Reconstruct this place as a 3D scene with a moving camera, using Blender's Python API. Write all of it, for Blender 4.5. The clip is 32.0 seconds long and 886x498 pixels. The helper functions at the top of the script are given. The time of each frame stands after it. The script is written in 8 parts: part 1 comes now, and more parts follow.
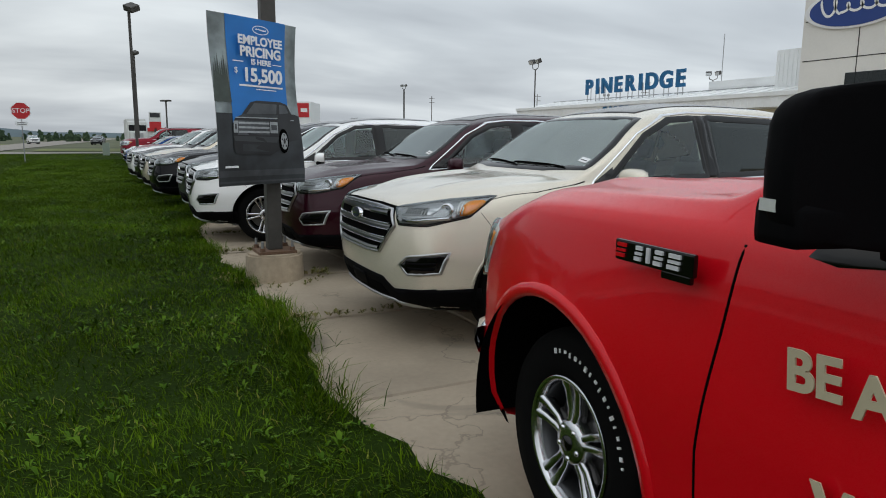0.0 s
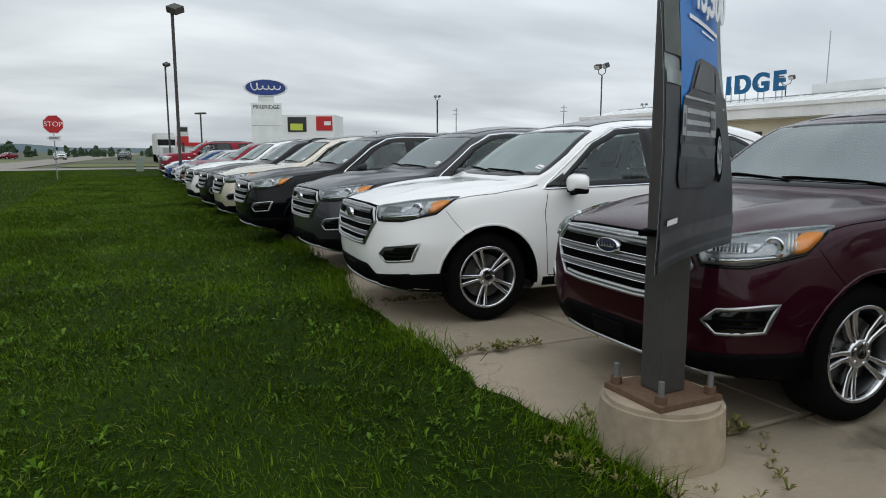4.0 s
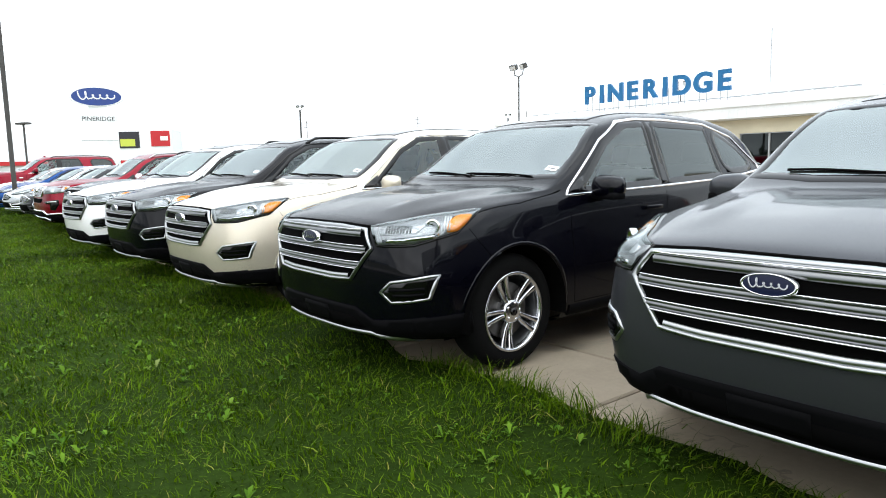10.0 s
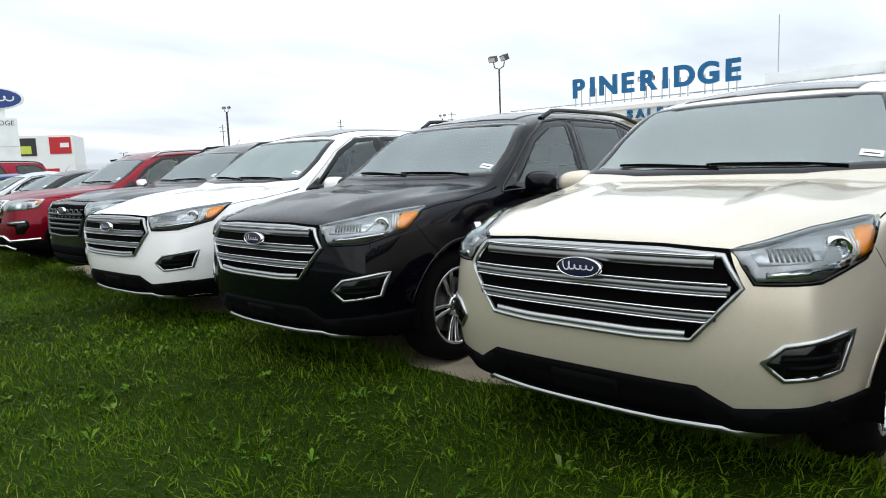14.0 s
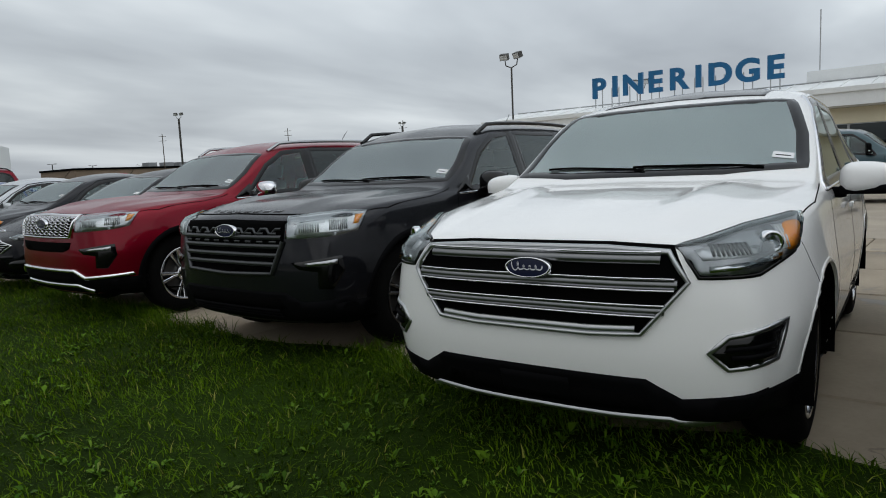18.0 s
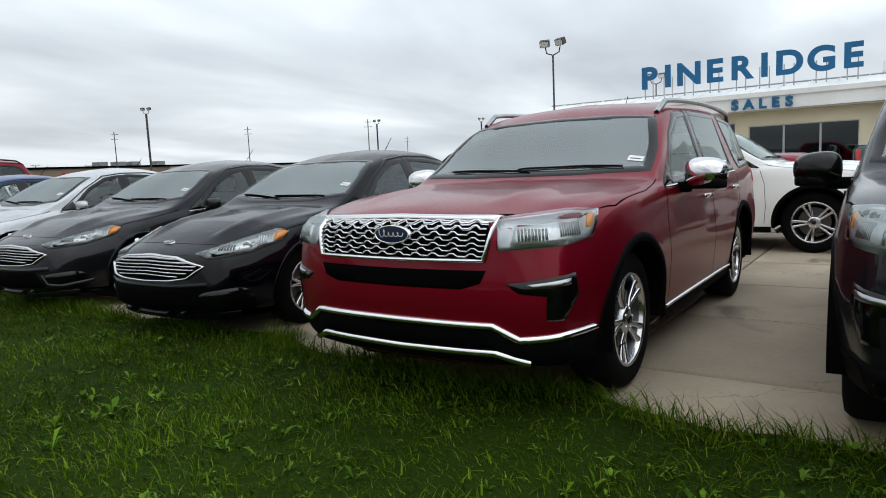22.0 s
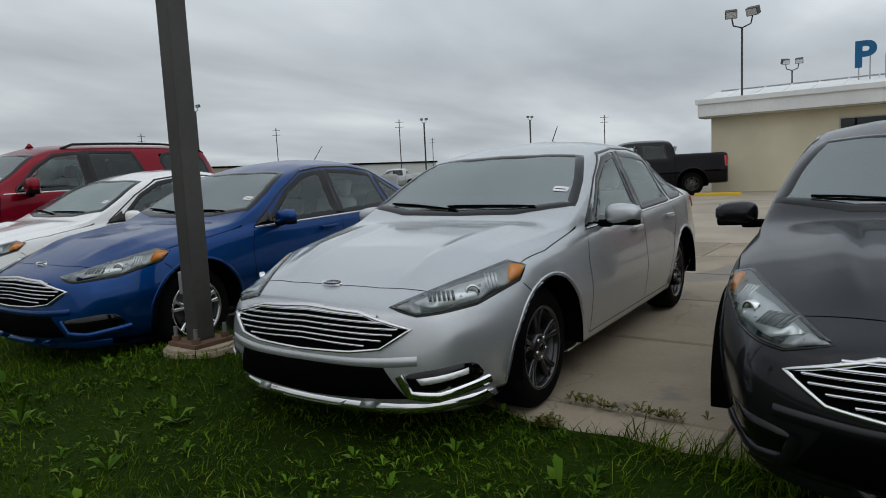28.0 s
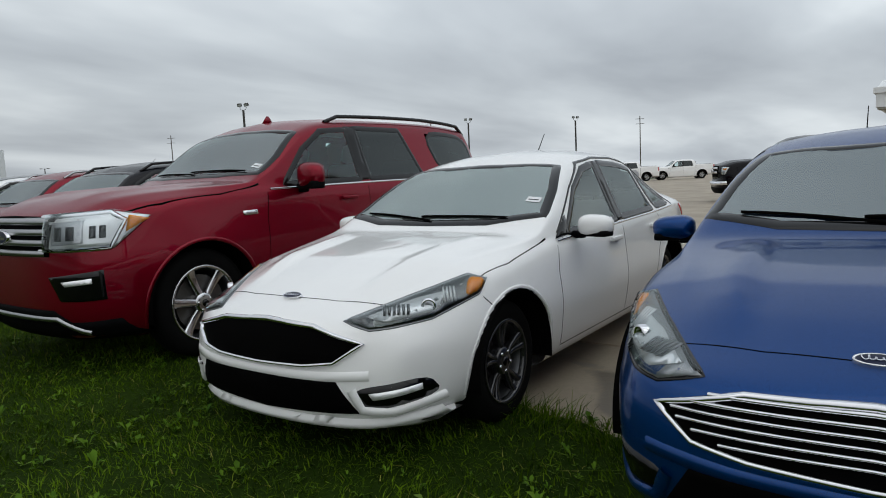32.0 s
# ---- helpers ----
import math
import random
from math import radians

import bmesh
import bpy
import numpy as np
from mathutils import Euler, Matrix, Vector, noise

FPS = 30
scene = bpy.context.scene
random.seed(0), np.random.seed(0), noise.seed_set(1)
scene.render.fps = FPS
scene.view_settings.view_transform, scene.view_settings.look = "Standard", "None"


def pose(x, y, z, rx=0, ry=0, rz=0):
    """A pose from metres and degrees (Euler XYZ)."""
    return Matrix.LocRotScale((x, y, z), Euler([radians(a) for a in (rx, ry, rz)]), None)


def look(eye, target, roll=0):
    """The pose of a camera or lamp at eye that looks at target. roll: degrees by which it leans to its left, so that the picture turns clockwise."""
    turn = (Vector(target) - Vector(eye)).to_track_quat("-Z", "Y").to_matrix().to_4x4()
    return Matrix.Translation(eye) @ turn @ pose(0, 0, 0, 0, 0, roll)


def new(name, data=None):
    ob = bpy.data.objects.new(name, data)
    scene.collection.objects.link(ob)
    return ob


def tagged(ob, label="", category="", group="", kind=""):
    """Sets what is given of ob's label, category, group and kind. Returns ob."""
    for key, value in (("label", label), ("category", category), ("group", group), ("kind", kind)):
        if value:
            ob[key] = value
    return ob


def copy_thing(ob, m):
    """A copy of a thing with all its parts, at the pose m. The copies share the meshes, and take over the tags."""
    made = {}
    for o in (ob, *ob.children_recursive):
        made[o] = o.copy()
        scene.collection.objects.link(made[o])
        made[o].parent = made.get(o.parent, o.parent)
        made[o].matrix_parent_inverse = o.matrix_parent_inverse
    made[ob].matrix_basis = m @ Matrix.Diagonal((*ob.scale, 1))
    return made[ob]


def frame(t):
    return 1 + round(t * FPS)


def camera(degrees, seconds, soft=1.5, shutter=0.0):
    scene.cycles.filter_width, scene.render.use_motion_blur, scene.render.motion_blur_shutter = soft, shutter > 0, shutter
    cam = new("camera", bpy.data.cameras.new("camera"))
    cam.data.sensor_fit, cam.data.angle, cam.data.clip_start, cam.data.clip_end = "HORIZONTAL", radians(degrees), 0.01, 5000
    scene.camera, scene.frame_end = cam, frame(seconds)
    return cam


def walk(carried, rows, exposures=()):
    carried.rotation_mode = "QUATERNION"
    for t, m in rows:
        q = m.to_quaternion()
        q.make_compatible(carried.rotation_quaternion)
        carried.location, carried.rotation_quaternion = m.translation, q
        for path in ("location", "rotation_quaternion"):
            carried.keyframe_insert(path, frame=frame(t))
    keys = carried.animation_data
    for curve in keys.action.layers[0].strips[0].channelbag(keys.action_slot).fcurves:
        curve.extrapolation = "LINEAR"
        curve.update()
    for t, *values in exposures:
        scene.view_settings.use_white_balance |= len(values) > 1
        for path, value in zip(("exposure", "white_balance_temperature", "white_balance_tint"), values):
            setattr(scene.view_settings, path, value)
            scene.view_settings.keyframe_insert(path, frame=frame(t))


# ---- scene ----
cam = camera(67.1, 32.0, 1.0)
PATH = [
    (0, (0.846, -1.221, 1.421), (1.752, 0.533, 1.099), 0.5),
    (0.5, (0.781, -0.654, 1.404), (1.679, 1.105, 1.089), 0.3),
    (1, (0.68, -0.125, 1.411), (1.57, 1.638, 1.097), 0.2),
    (1.5, (0.605, 0.428, 1.424), (1.487, 2.195, 1.111), 0.2),
    (2, (0.52, 0.989, 1.428), (1.394, 2.761, 1.119), 0.1),
    (2.5, (0.447, 1.592, 1.423), (1.321, 3.364, 1.114), 0.2),
    (3, (0.341, 2.162, 1.417), (1.212, 3.937, 1.113), 0.2),
    (3.5, (0.247, 2.688, 1.426), (1.112, 4.467, 1.129), -0.1),
    (4, (0.153, 3.323, 1.411), (1.014, 5.106, 1.124), 0.0),
    (4.5, (0.091, 3.989, 1.422), (0.968, 5.764, 1.137), 0.1),
    (6.5, (0.077, 6.297, 1.312), (1.059, 8.018, 1.041), -0.3),
    (7, (0.021, 6.783, 1.332), (1.038, 8.485, 1.068), -0.5),
    (7.5, (-0.025, 7.341, 1.333), (1.049, 9.008, 1.069), -0.7),
    (8, (-0.108, 7.925, 1.331), (1.021, 9.554, 1.07), -0.8),
    (8.5, (-0.127, 8.473, 1.318), (1.05, 10.069, 1.059), -1.0),
    (9, (-0.13, 9.15, 1.315), (1.08, 10.721, 1.057), -1.0),
    (9.5, (-0.171, 9.747, 1.312), (1.061, 11.302, 1.058), -1.1),
    (10, (-0.201, 10.374, 1.328), (1.044, 11.919, 1.076), -1.2),
    (10.5, (-0.273, 10.954, 1.338), (0.998, 12.477, 1.087), -1.3),
    (11, (-0.279, 11.597, 1.325), (1.043, 13.077, 1.075), -1.5),
    (11.5, (-0.339, 12.213, 1.323), (1.033, 13.647, 1.078), -1.7),
    (12, (-0.369, 12.832, 1.311), (1.034, 14.237, 1.069), -1.7),
    (12.5, (-0.364, 13.496, 1.299), (1.045, 14.894, 1.058), -1.7),
    (13, (-0.403, 14.103, 1.31), (1.006, 15.502, 1.068), -1.7),
    (13.5, (-0.353, 14.773, 1.308), (1.058, 16.169, 1.062), -1.8),
    (14, (-0.422, 15.397, 1.305), (1.004, 16.776, 1.055), -2.2),
    (14.5, (-0.429, 16.137, 1.283), (1.019, 17.493, 1.031), -2.0),
    (16.5, (-0.496, 18.342, 1.278), (0.991, 19.657, 1.036), -2.4),
    (17, (-0.505, 19.015, 1.279), (0.989, 20.323, 1.045), -2.2),
    (17.5, (-0.554, 19.58, 1.284), (0.96, 20.866, 1.053), -2.4),
    (18, (-0.528, 20.134, 1.275), (1.017, 21.383, 1.046), -2.6),
    (18.5, (-0.544, 20.733, 1.262), (1.026, 21.951, 1.039), -2.5),
    (19, (-0.533, 21.361, 1.242), (1.06, 22.549, 1.017), -2.6),
    (19.5, (-0.528, 21.995, 1.258), (1.079, 23.163, 1.031), -2.7),
    (20, (-0.577, 22.586, 1.272), (1.039, 23.742, 1.044), -2.7),
    (20.5, (-0.579, 23.217, 1.266), (1.047, 24.358, 1.03), -2.6),
    (21, (-0.641, 23.86, 1.275), (0.991, 24.992, 1.038), -2.4),
    (21.5, (-0.613, 24.406, 1.252), (1.016, 25.543, 1.019), -2.6),
    (22, (-0.572, 25.065, 1.261), (1.056, 26.203, 1.027), -2.6),
    (22.5, (-0.553, 25.655, 1.275), (1.072, 26.797, 1.042), -2.8),
    (23, (-0.451, 26.245, 1.285), (1.175, 27.385, 1.05), -2.8),
    (23.5, (-0.402, 26.913, 1.309), (1.222, 28.055, 1.072), -2.8),
    (24, (-0.32, 27.535, 1.323), (1.303, 28.679, 1.085), -2.7),
    (24.5, (-0.239, 28.185, 1.302), (1.385, 29.329, 1.065), -2.6),
    (26.5, (-0.035, 30.792, 1.311), (1.579, 31.949, 1.076), -2.6),
    (27, (0.004, 31.496, 1.322), (1.615, 32.658, 1.089), -2.7),
    (27.5, (0.119, 32.2, 1.321), (1.728, 33.364, 1.089), -2.8),
    (28, (0.104, 32.857, 1.311), (1.712, 34.025, 1.085), -2.8),
    (28.5, (0.175, 33.532, 1.293), (1.783, 34.7, 1.07), -3.0),
    (29, (0.207, 34.19, 1.306), (1.813, 35.363, 1.085), -3.1),
    (29.5, (0.192, 34.803, 1.309), (1.793, 35.982, 1.092), -3.1),
    (30, (0.257, 35.475, 1.315), (1.853, 36.66, 1.096), -3.0),
    (30.5, (0.212, 36.123, 1.337), (1.805, 37.313, 1.119), -3.0),
    (31, (0.243, 36.819, 1.34), (1.833, 38.012, 1.122), -3.0),
    (31.5, (0.224, 37.508, 1.339), (1.812, 38.704, 1.122), -3.0),
    (32, (0.224, 38.194, 1.344), (1.804, 39.402, 1.129), -2.7),
]
EXPOSURES = [(0, -0.05), (1, 0.55), (1.5, 1.3), (2, 1.75), (3, 1.65), (3.5, 1.25), (4, 0.1), (4.5, 0.1), (6.5, 0.3), (7, 0.55), (8, 1.0), (9, 1.8), (9.5, 2.25), (10, 1.35), (11, 0.6), (12, 0.35), (13, -0.1),
             (13.5, 0.2), (14, 0.75), (14.5, 1.3), (16.5, -0.25), (17, -0.2), (18, -0.2), (19, 0.05), (19.5, 0.95), (20, 1.35), (20.5, 1.75), (21, 2.65), (21.5, 0.35), (22, 0.3), (23, 0.75), (24, 0.35), (24.5, 0.4), (26.5, 0.1), (27, 0.2),
             (28, -0.3), (29, -0.1), (29.5, 0.95), (30, 0.45), (31, -0.05), (32, -0.2)]
walk(cam, [(t, look(eye, target, roll)) for t, eye, target, roll in PATH], EXPOSURES)

# ---- light: an overcast sky, with a wide soft sun behind the cloud ----
SUN_ELEVATION, SUN_TURN = radians(48), radians(320)
world = bpy.data.worlds.new("overcast_sky")
scene.world = world
world.use_nodes = True
wn, wl = world.node_tree.nodes, world.node_tree.links
wn.clear()


def wnode(kind, **values):
    n = wn.new(kind)
    for k, v in values.items():
        n.inputs[k].default_value = v
    return n


w_out, w_bg = wn.new("ShaderNodeOutputWorld"), wn.new("ShaderNodeBackground")
w_sky = wn.new("ShaderNodeTexSky")
w_sky.sky_type, w_sky.sun_disc, w_sky.sun_elevation, w_sky.sun_rotation = "NISHITA", False, SUN_ELEVATION, SUN_TURN
w_sky.air_density, w_sky.dust_density = 1.5, 4.0
w_co, w_sep = wn.new("ShaderNodeTexCoord"), wn.new("ShaderNodeSeparateXYZ")
wl.new(w_co.outputs["Generated"], w_sep.inputs[0])
# the cloud deck: the view's direction laid on a flat layer above
w_up = wn.new("ShaderNodeMath")
w_up.operation = "MAXIMUM"
w_up.inputs[1].default_value = 0.0
w_add = wn.new("ShaderNodeMath")
w_add.operation = "ADD"
w_add.inputs[1].default_value = 0.16
wl.new(w_sep.outputs["Z"], w_up.inputs[0])
wl.new(w_up.outputs[0], w_add.inputs[0])
w_div = wn.new("ShaderNodeVectorMath")
w_div.operation = "DIVIDE"
w_three = wn.new("ShaderNodeCombineXYZ")
for k in range(3):
    wl.new(w_add.outputs[0], w_three.inputs[k])
wl.new(w_co.outputs["Generated"], w_div.inputs[0])
wl.new(w_three.outputs[0], w_div.inputs[1])
w_map = wn.new("ShaderNodeMapping")
w_map.inputs["Scale"].default_value = (0.55, 0.95, 0.0)
w_map.inputs["Rotation"].default_value = (0, 0, radians(25))
wl.new(w_div.outputs[0], w_map.inputs["Vector"])
w_noise = wnode("ShaderNodeTexNoise", Scale=0.9, Detail=5.0, Roughness=0.46, Distortion=0.25)
wl.new(w_map.outputs[0], w_noise.inputs["Vector"])
w_ramp = wn.new("ShaderNodeValToRGB")
r = w_ramp.color_ramp
r.elements[0].position, r.elements[0].color = 0.30, (0.40, 0.44, 0.49, 1)
r.elements[1].position, r.elements[1].color = 0.70, (0.92, 0.985, 1.02, 1)
mid = r.elements.new(0.5)
mid.color = (0.60, 0.655, 0.705, 1)
wl.new(w_noise.outputs["Fac"], w_ramp.inputs["Fac"])
# thin brightening towards the horizon and a little blue from the clear sky above the cloud
w_skyk = wn.new("ShaderNodeMix")
w_skyk.data_type, w_skyk.blend_type = "RGBA", "MIX"
w_skyk.inputs["Factor"].default_value = 0.93
w_scale = wn.new("ShaderNodeVectorMath")
w_scale.operation = "SCALE"
w_scale.inputs["Scale"].default_value = 0.1
wl.new(w_sky.outputs[0], w_scale.inputs[0])
wl.new(w_scale.outputs[0], w_skyk.inputs["A"])
wl.new(w_ramp.outputs["Color"], w_skyk.inputs["B"])
# an overcast sky is brightest overhead
w_lift = wn.new("ShaderNodeMath")
w_lift.operation = "MULTIPLY_ADD"
w_lift.inputs[1].default_value, w_lift.inputs[2].default_value = 0.7, 0.93
wl.new(w_up.outputs[0], w_lift.inputs[0])
# the cloud is thinner, and brighter, towards the east
w_east = wn.new("ShaderNodeMath")
w_east.operation = "MULTIPLY_ADD"
w_east.inputs[1].default_value, w_east.inputs[2].default_value = 0.24, 0.90
wl.new(w_sep.outputs["X"], w_east.inputs[0])
w_both = wn.new("ShaderNodeMath")
w_both.operation = "MULTIPLY"
wl.new(w_lift.outputs[0], w_both.inputs[0])
wl.new(w_east.outputs[0], w_both.inputs[1])
w_over = wn.new("ShaderNodeVectorMath")
w_over.operation = "SCALE"
wl.new(w_skyk.outputs["Result"], w_over.inputs[0])
wl.new(w_both.outputs[0], w_over.inputs["Scale"])
wl.new(w_over.outputs[0], w_bg.inputs["Color"])
w_bg.inputs["Strength"].default_value = 1.0
wl.new(w_bg.outputs[0], w_out.inputs["Surface"])
sun = new("sun", bpy.data.lights.new("sun", "SUN"))
sun.data.energy, sun.data.angle, sun.data.color = 0.7, radians(110), (1.0, 0.97, 0.93)
sun.matrix_world = pose(0, 0, 30, 90 - 48, 0, 320)

# ---- materials ----
def material(name, colour, rough=0.5, metal=0.0, coat=0.0, spec=0.5):
    m = bpy.data.materials.new(name)
    m.use_nodes = True
    b = m.node_tree.nodes["Principled BSDF"]
    b.inputs["Base Color"].default_value = (*colour, 1)
    b.inputs["Roughness"].default_value, b.inputs["Metallic"].default_value = rough, metal
    b.inputs["Coat Weight"].default_value, b.inputs["Coat Roughness"].default_value = coat, 0.03
    b.inputs["Specular IOR Level"].default_value = spec
    return m


def grain(m, scale, amount, bump=0.0, big=0.0, bigscale=0.6, space="Object", bumpdist=0.01):
    """Two scales of colour variation on a material, and a fine relief."""
    t = m.node_tree
    n, l, b = t.nodes, t.links, t.nodes["Principled BSDF"]
    base = tuple(b.inputs["Base Color"].default_value)
    co = n.new("ShaderNodeTexCoord")
    fine, wide = n.new("ShaderNodeTexNoise"), n.new("ShaderNodeTexNoise")
    fine.inputs["Scale"].default_value, fine.inputs["Detail"].default_value = scale, 6
    wide.inputs["Scale"].default_value, wide.inputs["Detail"].default_value = bigscale, 4
    for k in (fine, wide):
        l.new(co.outputs[space], k.inputs["Vector"])
    lo = n.new("ShaderNodeMapRange")
    lo.inputs["To Min"].default_value, lo.inputs["To Max"].default_value = 1 - amount, 1 + amount
    hi = n.new("ShaderNodeMapRange")
    hi.inputs["From Min"].default_value, hi.inputs["From Max"].default_value = 0.3, 0.7
    hi.inputs["To Min"].default_value, hi.inputs["To Max"].default_value = 1 - big, 1 + big
    l.new(fine.outputs["Fac"], lo.inputs["Value"])
    l.new(wide.outputs["Fac"], hi.inputs["Value"])
    mul = n.new("ShaderNodeMath")
    mul.operation = "MULTIPLY"
    l.new(lo.outputs[0], mul.inputs[0])
    l.new(hi.outputs[0], mul.inputs[1])
    sc = n.new("ShaderNodeVectorMath")
    sc.operation = "SCALE"
    sc.inputs[0].default_value = base[:3]
    l.new(mul.outputs[0], sc.inputs["Scale"])
    l.new(sc.outputs[0], b.inputs["Base Color"])
    if bump:
        bp = n.new("ShaderNodeBump")
        bp.inputs["Strength"].default_value, bp.inputs["Distance"].default_value = bump, bumpdist
        l.new(fine.outputs["Fac"], bp.inputs["Height"])
        l.new(bp.outputs[0], b.inputs["Normal"])
    return m


def paint(name, colour, metal=0.35, rough=0.38, coat=1.0):
    """Car paint: a flake layer under clear coat, with faint road film."""
    m = material(name, colour, rough, metal, coat, 0.15 if max(colour) > 0.3 else 0.04)
    t = m.node_tree
    n, l, b = t.nodes, t.links, t.nodes["Principled BSDF"]
    co, v, dust = n.new("ShaderNodeTexCoord"), n.new("ShaderNodeTexVoronoi"), n.new("ShaderNodeTexNoise")
    v.inputs["Scale"].default_value = 900
    dust.inputs["Scale"].default_value, dust.inputs["Detail"].default_value = 3.5, 6
    l.new(co.outputs["Object"], v.inputs["Vector"])
    l.new(co.outputs["Object"], dust.inputs["Vector"])
    rng = n.new("ShaderNodeMapRange")
    rng.inputs["To Min"].default_value, rng.inputs["To Max"].default_value = rough - 0.1, rough + 0.12
    l.new(v.outputs["Color"], rng.inputs["Value"])
    l.new(rng.outputs[0], b.inputs["Roughness"])
    cr = n.new("ShaderNodeMapRange")
    cr.inputs["To Min"].default_value, cr.inputs["To Max"].default_value = 0.015, 0.06
    l.new(dust.outputs["Fac"], cr.inputs["Value"])
    l.new(cr.outputs[0], b.inputs["Coat Roughness"])
    return m


def pane(name, tint, rough=0.01, ior=1.5):
    """Tinted glass: clear through, glossy by its angle."""
    m = bpy.data.materials.new(name)
    m.use_nodes = True
    n, l = m.node_tree.nodes, m.node_tree.links
    n.clear()
    out, mix, tr, gl, fr = (n.new("ShaderNode" + k) for k in ("OutputMaterial", "MixShader", "BsdfTransparent", "BsdfGlossy", "Fresnel"))
    tr.inputs["Color"].default_value = (*tint, 1)
    gl.inputs["Roughness"].default_value = rough
    gl.inputs["Color"].default_value = (0.90, 0.98, 0.97, 1)
    fr.inputs["IOR"].default_value = ior
    l.new(fr.outputs[0], mix.inputs[0])
    l.new(tr.outputs[0], mix.inputs[1])
    l.new(gl.outputs[0], mix.inputs[2])
    l.new(mix.outputs[0], out.inputs["Surface"])
    return m


CHROME = grain(material("chrome", (0.78, 0.78, 0.80), 0.08, 1.0), 40, 0.04)
SATIN = grain(material("satin_silver", (0.42, 0.43, 0.44), 0.3, 1.0), 60, 0.05)
GUNMETAL = grain(material("gunmetal", (0.075, 0.078, 0.082), 0.35, 0.8), 60, 0.06)
ALLOY = grain(material("bright_alloy", (0.62, 0.63, 0.65), 0.2, 1.0), 30, 0.06)
DARK_ALLOY = grain(material("gloss_black_alloy", (0.02, 0.02, 0.022), 0.22, 0.3, 0.6), 30, 0.1)
PLASTIC = grain(material("black_plastic", (0.0035, 0.0035, 0.004), 0.65, 0, 0, 0.03), 220, 0.25, 0.25, 0.15, 3, bumpdist=0.001)
GLOSSBLACK = material("gloss_black_trim", (0.002, 0.002, 0.0022), 0.15, 0, 0.15, 0.3)
GAP = material("panel_gap", (0.0015, 0.0015, 0.0015), 0.9, 0, 0, 0.03)
LINER = grain(material("arch_liner", (0.0025, 0.0025, 0.0025), 0.95, 0, 0, 0.03), 40, 0.3)
RUBBER = grain(material("tyre_rubber", (0.0050, 0.0050, 0.0050), 0.85, 0, 0, 0.05), 90, 0.25, 0.4, 0.2, 4, bumpdist=0.002)
DISC = grain(material("brake_disc", (0.12, 0.115, 0.11), 0.4, 0.8), 60, 0.2)
AMBER = material("amber_lens", (0.95, 0.33, 0.02), 0.15, 0, 0.6)
REDLENS = material("red_lens", (0.45, 0.01, 0.01), 0.15, 0, 0.8)
# pale half-metal lamp colours replace the sky that curved bowls would mirror
REFLECTOR = grain(material("lamp_reflector", (0.92, 0.93, 0.94), 0.18, 0.4), 25, 0.10)
LAMPDARK = grain(material("lamp_bezel", (0.66, 0.67, 0.69), 0.2, 0.45), 30, 0.25)
LENS = pane("lamp_cover", (0.92, 0.94, 0.95))
SHIELD = pane("windscreen_glass", (0.80, 0.90, 0.88), 0.01, 3.4)
SIDEGLASS = pane("side_glass", (0.82, 0.92, 0.91), 0.01, 1.75)
PRIVACY = pane("privacy_glass", (0.07, 0.08, 0.085), 0.01, 1.6)
CABIN = grain(material("cabin_trim", (0.15, 0.15, 0.153), 0.8), 60, 0.2)
SEATCLOTH = grain(material("seat_cloth", (0.34, 0.34, 0.345), 0.9), 80, 0.25)
BADGEBLUE = material("badge_blue", (0.002, 0.005, 0.030), 0.3, 0.0, 0.15, 0.3)
PAPER = grain(material("white_paper", (0.78, 0.79, 0.80), 0.7), 20, 0.05)
INK = material("dark_ink", (0.03, 0.03, 0.035), 0.7)
HEADLINER = grain(material("headliner_cloth", (0.46, 0.45, 0.42), 0.9), 60, 0.1)
SATINDARK = grain(material("dark_satin_chrome", (0.20, 0.205, 0.21), 0.28, 1.0), 40, 0.06)
# housing lightened the same way, with mirrored sky put into its colour
LAMPMID = grain(material("lamp_housing", (0.38, 0.388, 0.40), 0.25, 0.45), 30, 0.3)

# ---- tools for meshes ----
from mathutils import geometry
from mathutils.bvhtree import BVHTree


def mesh_of(name, verts, faces, mat, smooth=True):
    me = bpy.data.meshes.new(name)
    me.from_pydata([tuple(v) for v in verts], [], [tuple(f) for f in faces])
    me.update()
    if mat:
        me.materials.append(mat)
    if smooth:
        me.polygons.foreach_set("use_smooth", [True] * len(me.polygons))
    return me


def solid(name, verts, faces, mat, parent=None, label="", smooth=False, m=None):
    """One mesh object, under a thing or a part if parent is given."""
    ob = new(name, mesh_of(name, verts, faces, mat, smooth))
    if parent:
        ob.parent = parent
    if m:
        ob.matrix_basis = m
    if label:
        ob["label"] = label
    return ob


def part(name, bm, mat, parent=None, label="", smooth=False, m=None):
    me = bpy.data.meshes.new(name)
    bm.to_mesh(me)
    bm.free()
    if mat:
        me.materials.append(mat)
    if smooth:
        me.polygons.foreach_set("use_smooth", [True] * len(me.polygons))
    ob = new(name, me)
    if parent:
        ob.parent = parent
    if m:
        ob.matrix_basis = m
    if label:
        ob["label"] = label
    return ob


def thing(name, label, category, group="", kind="", m=None):
    ob = new(name)
    ob.empty_display_size = 0.2
    if m:
        ob.matrix_basis = m
    return tagged(ob, label, category, group, kind)


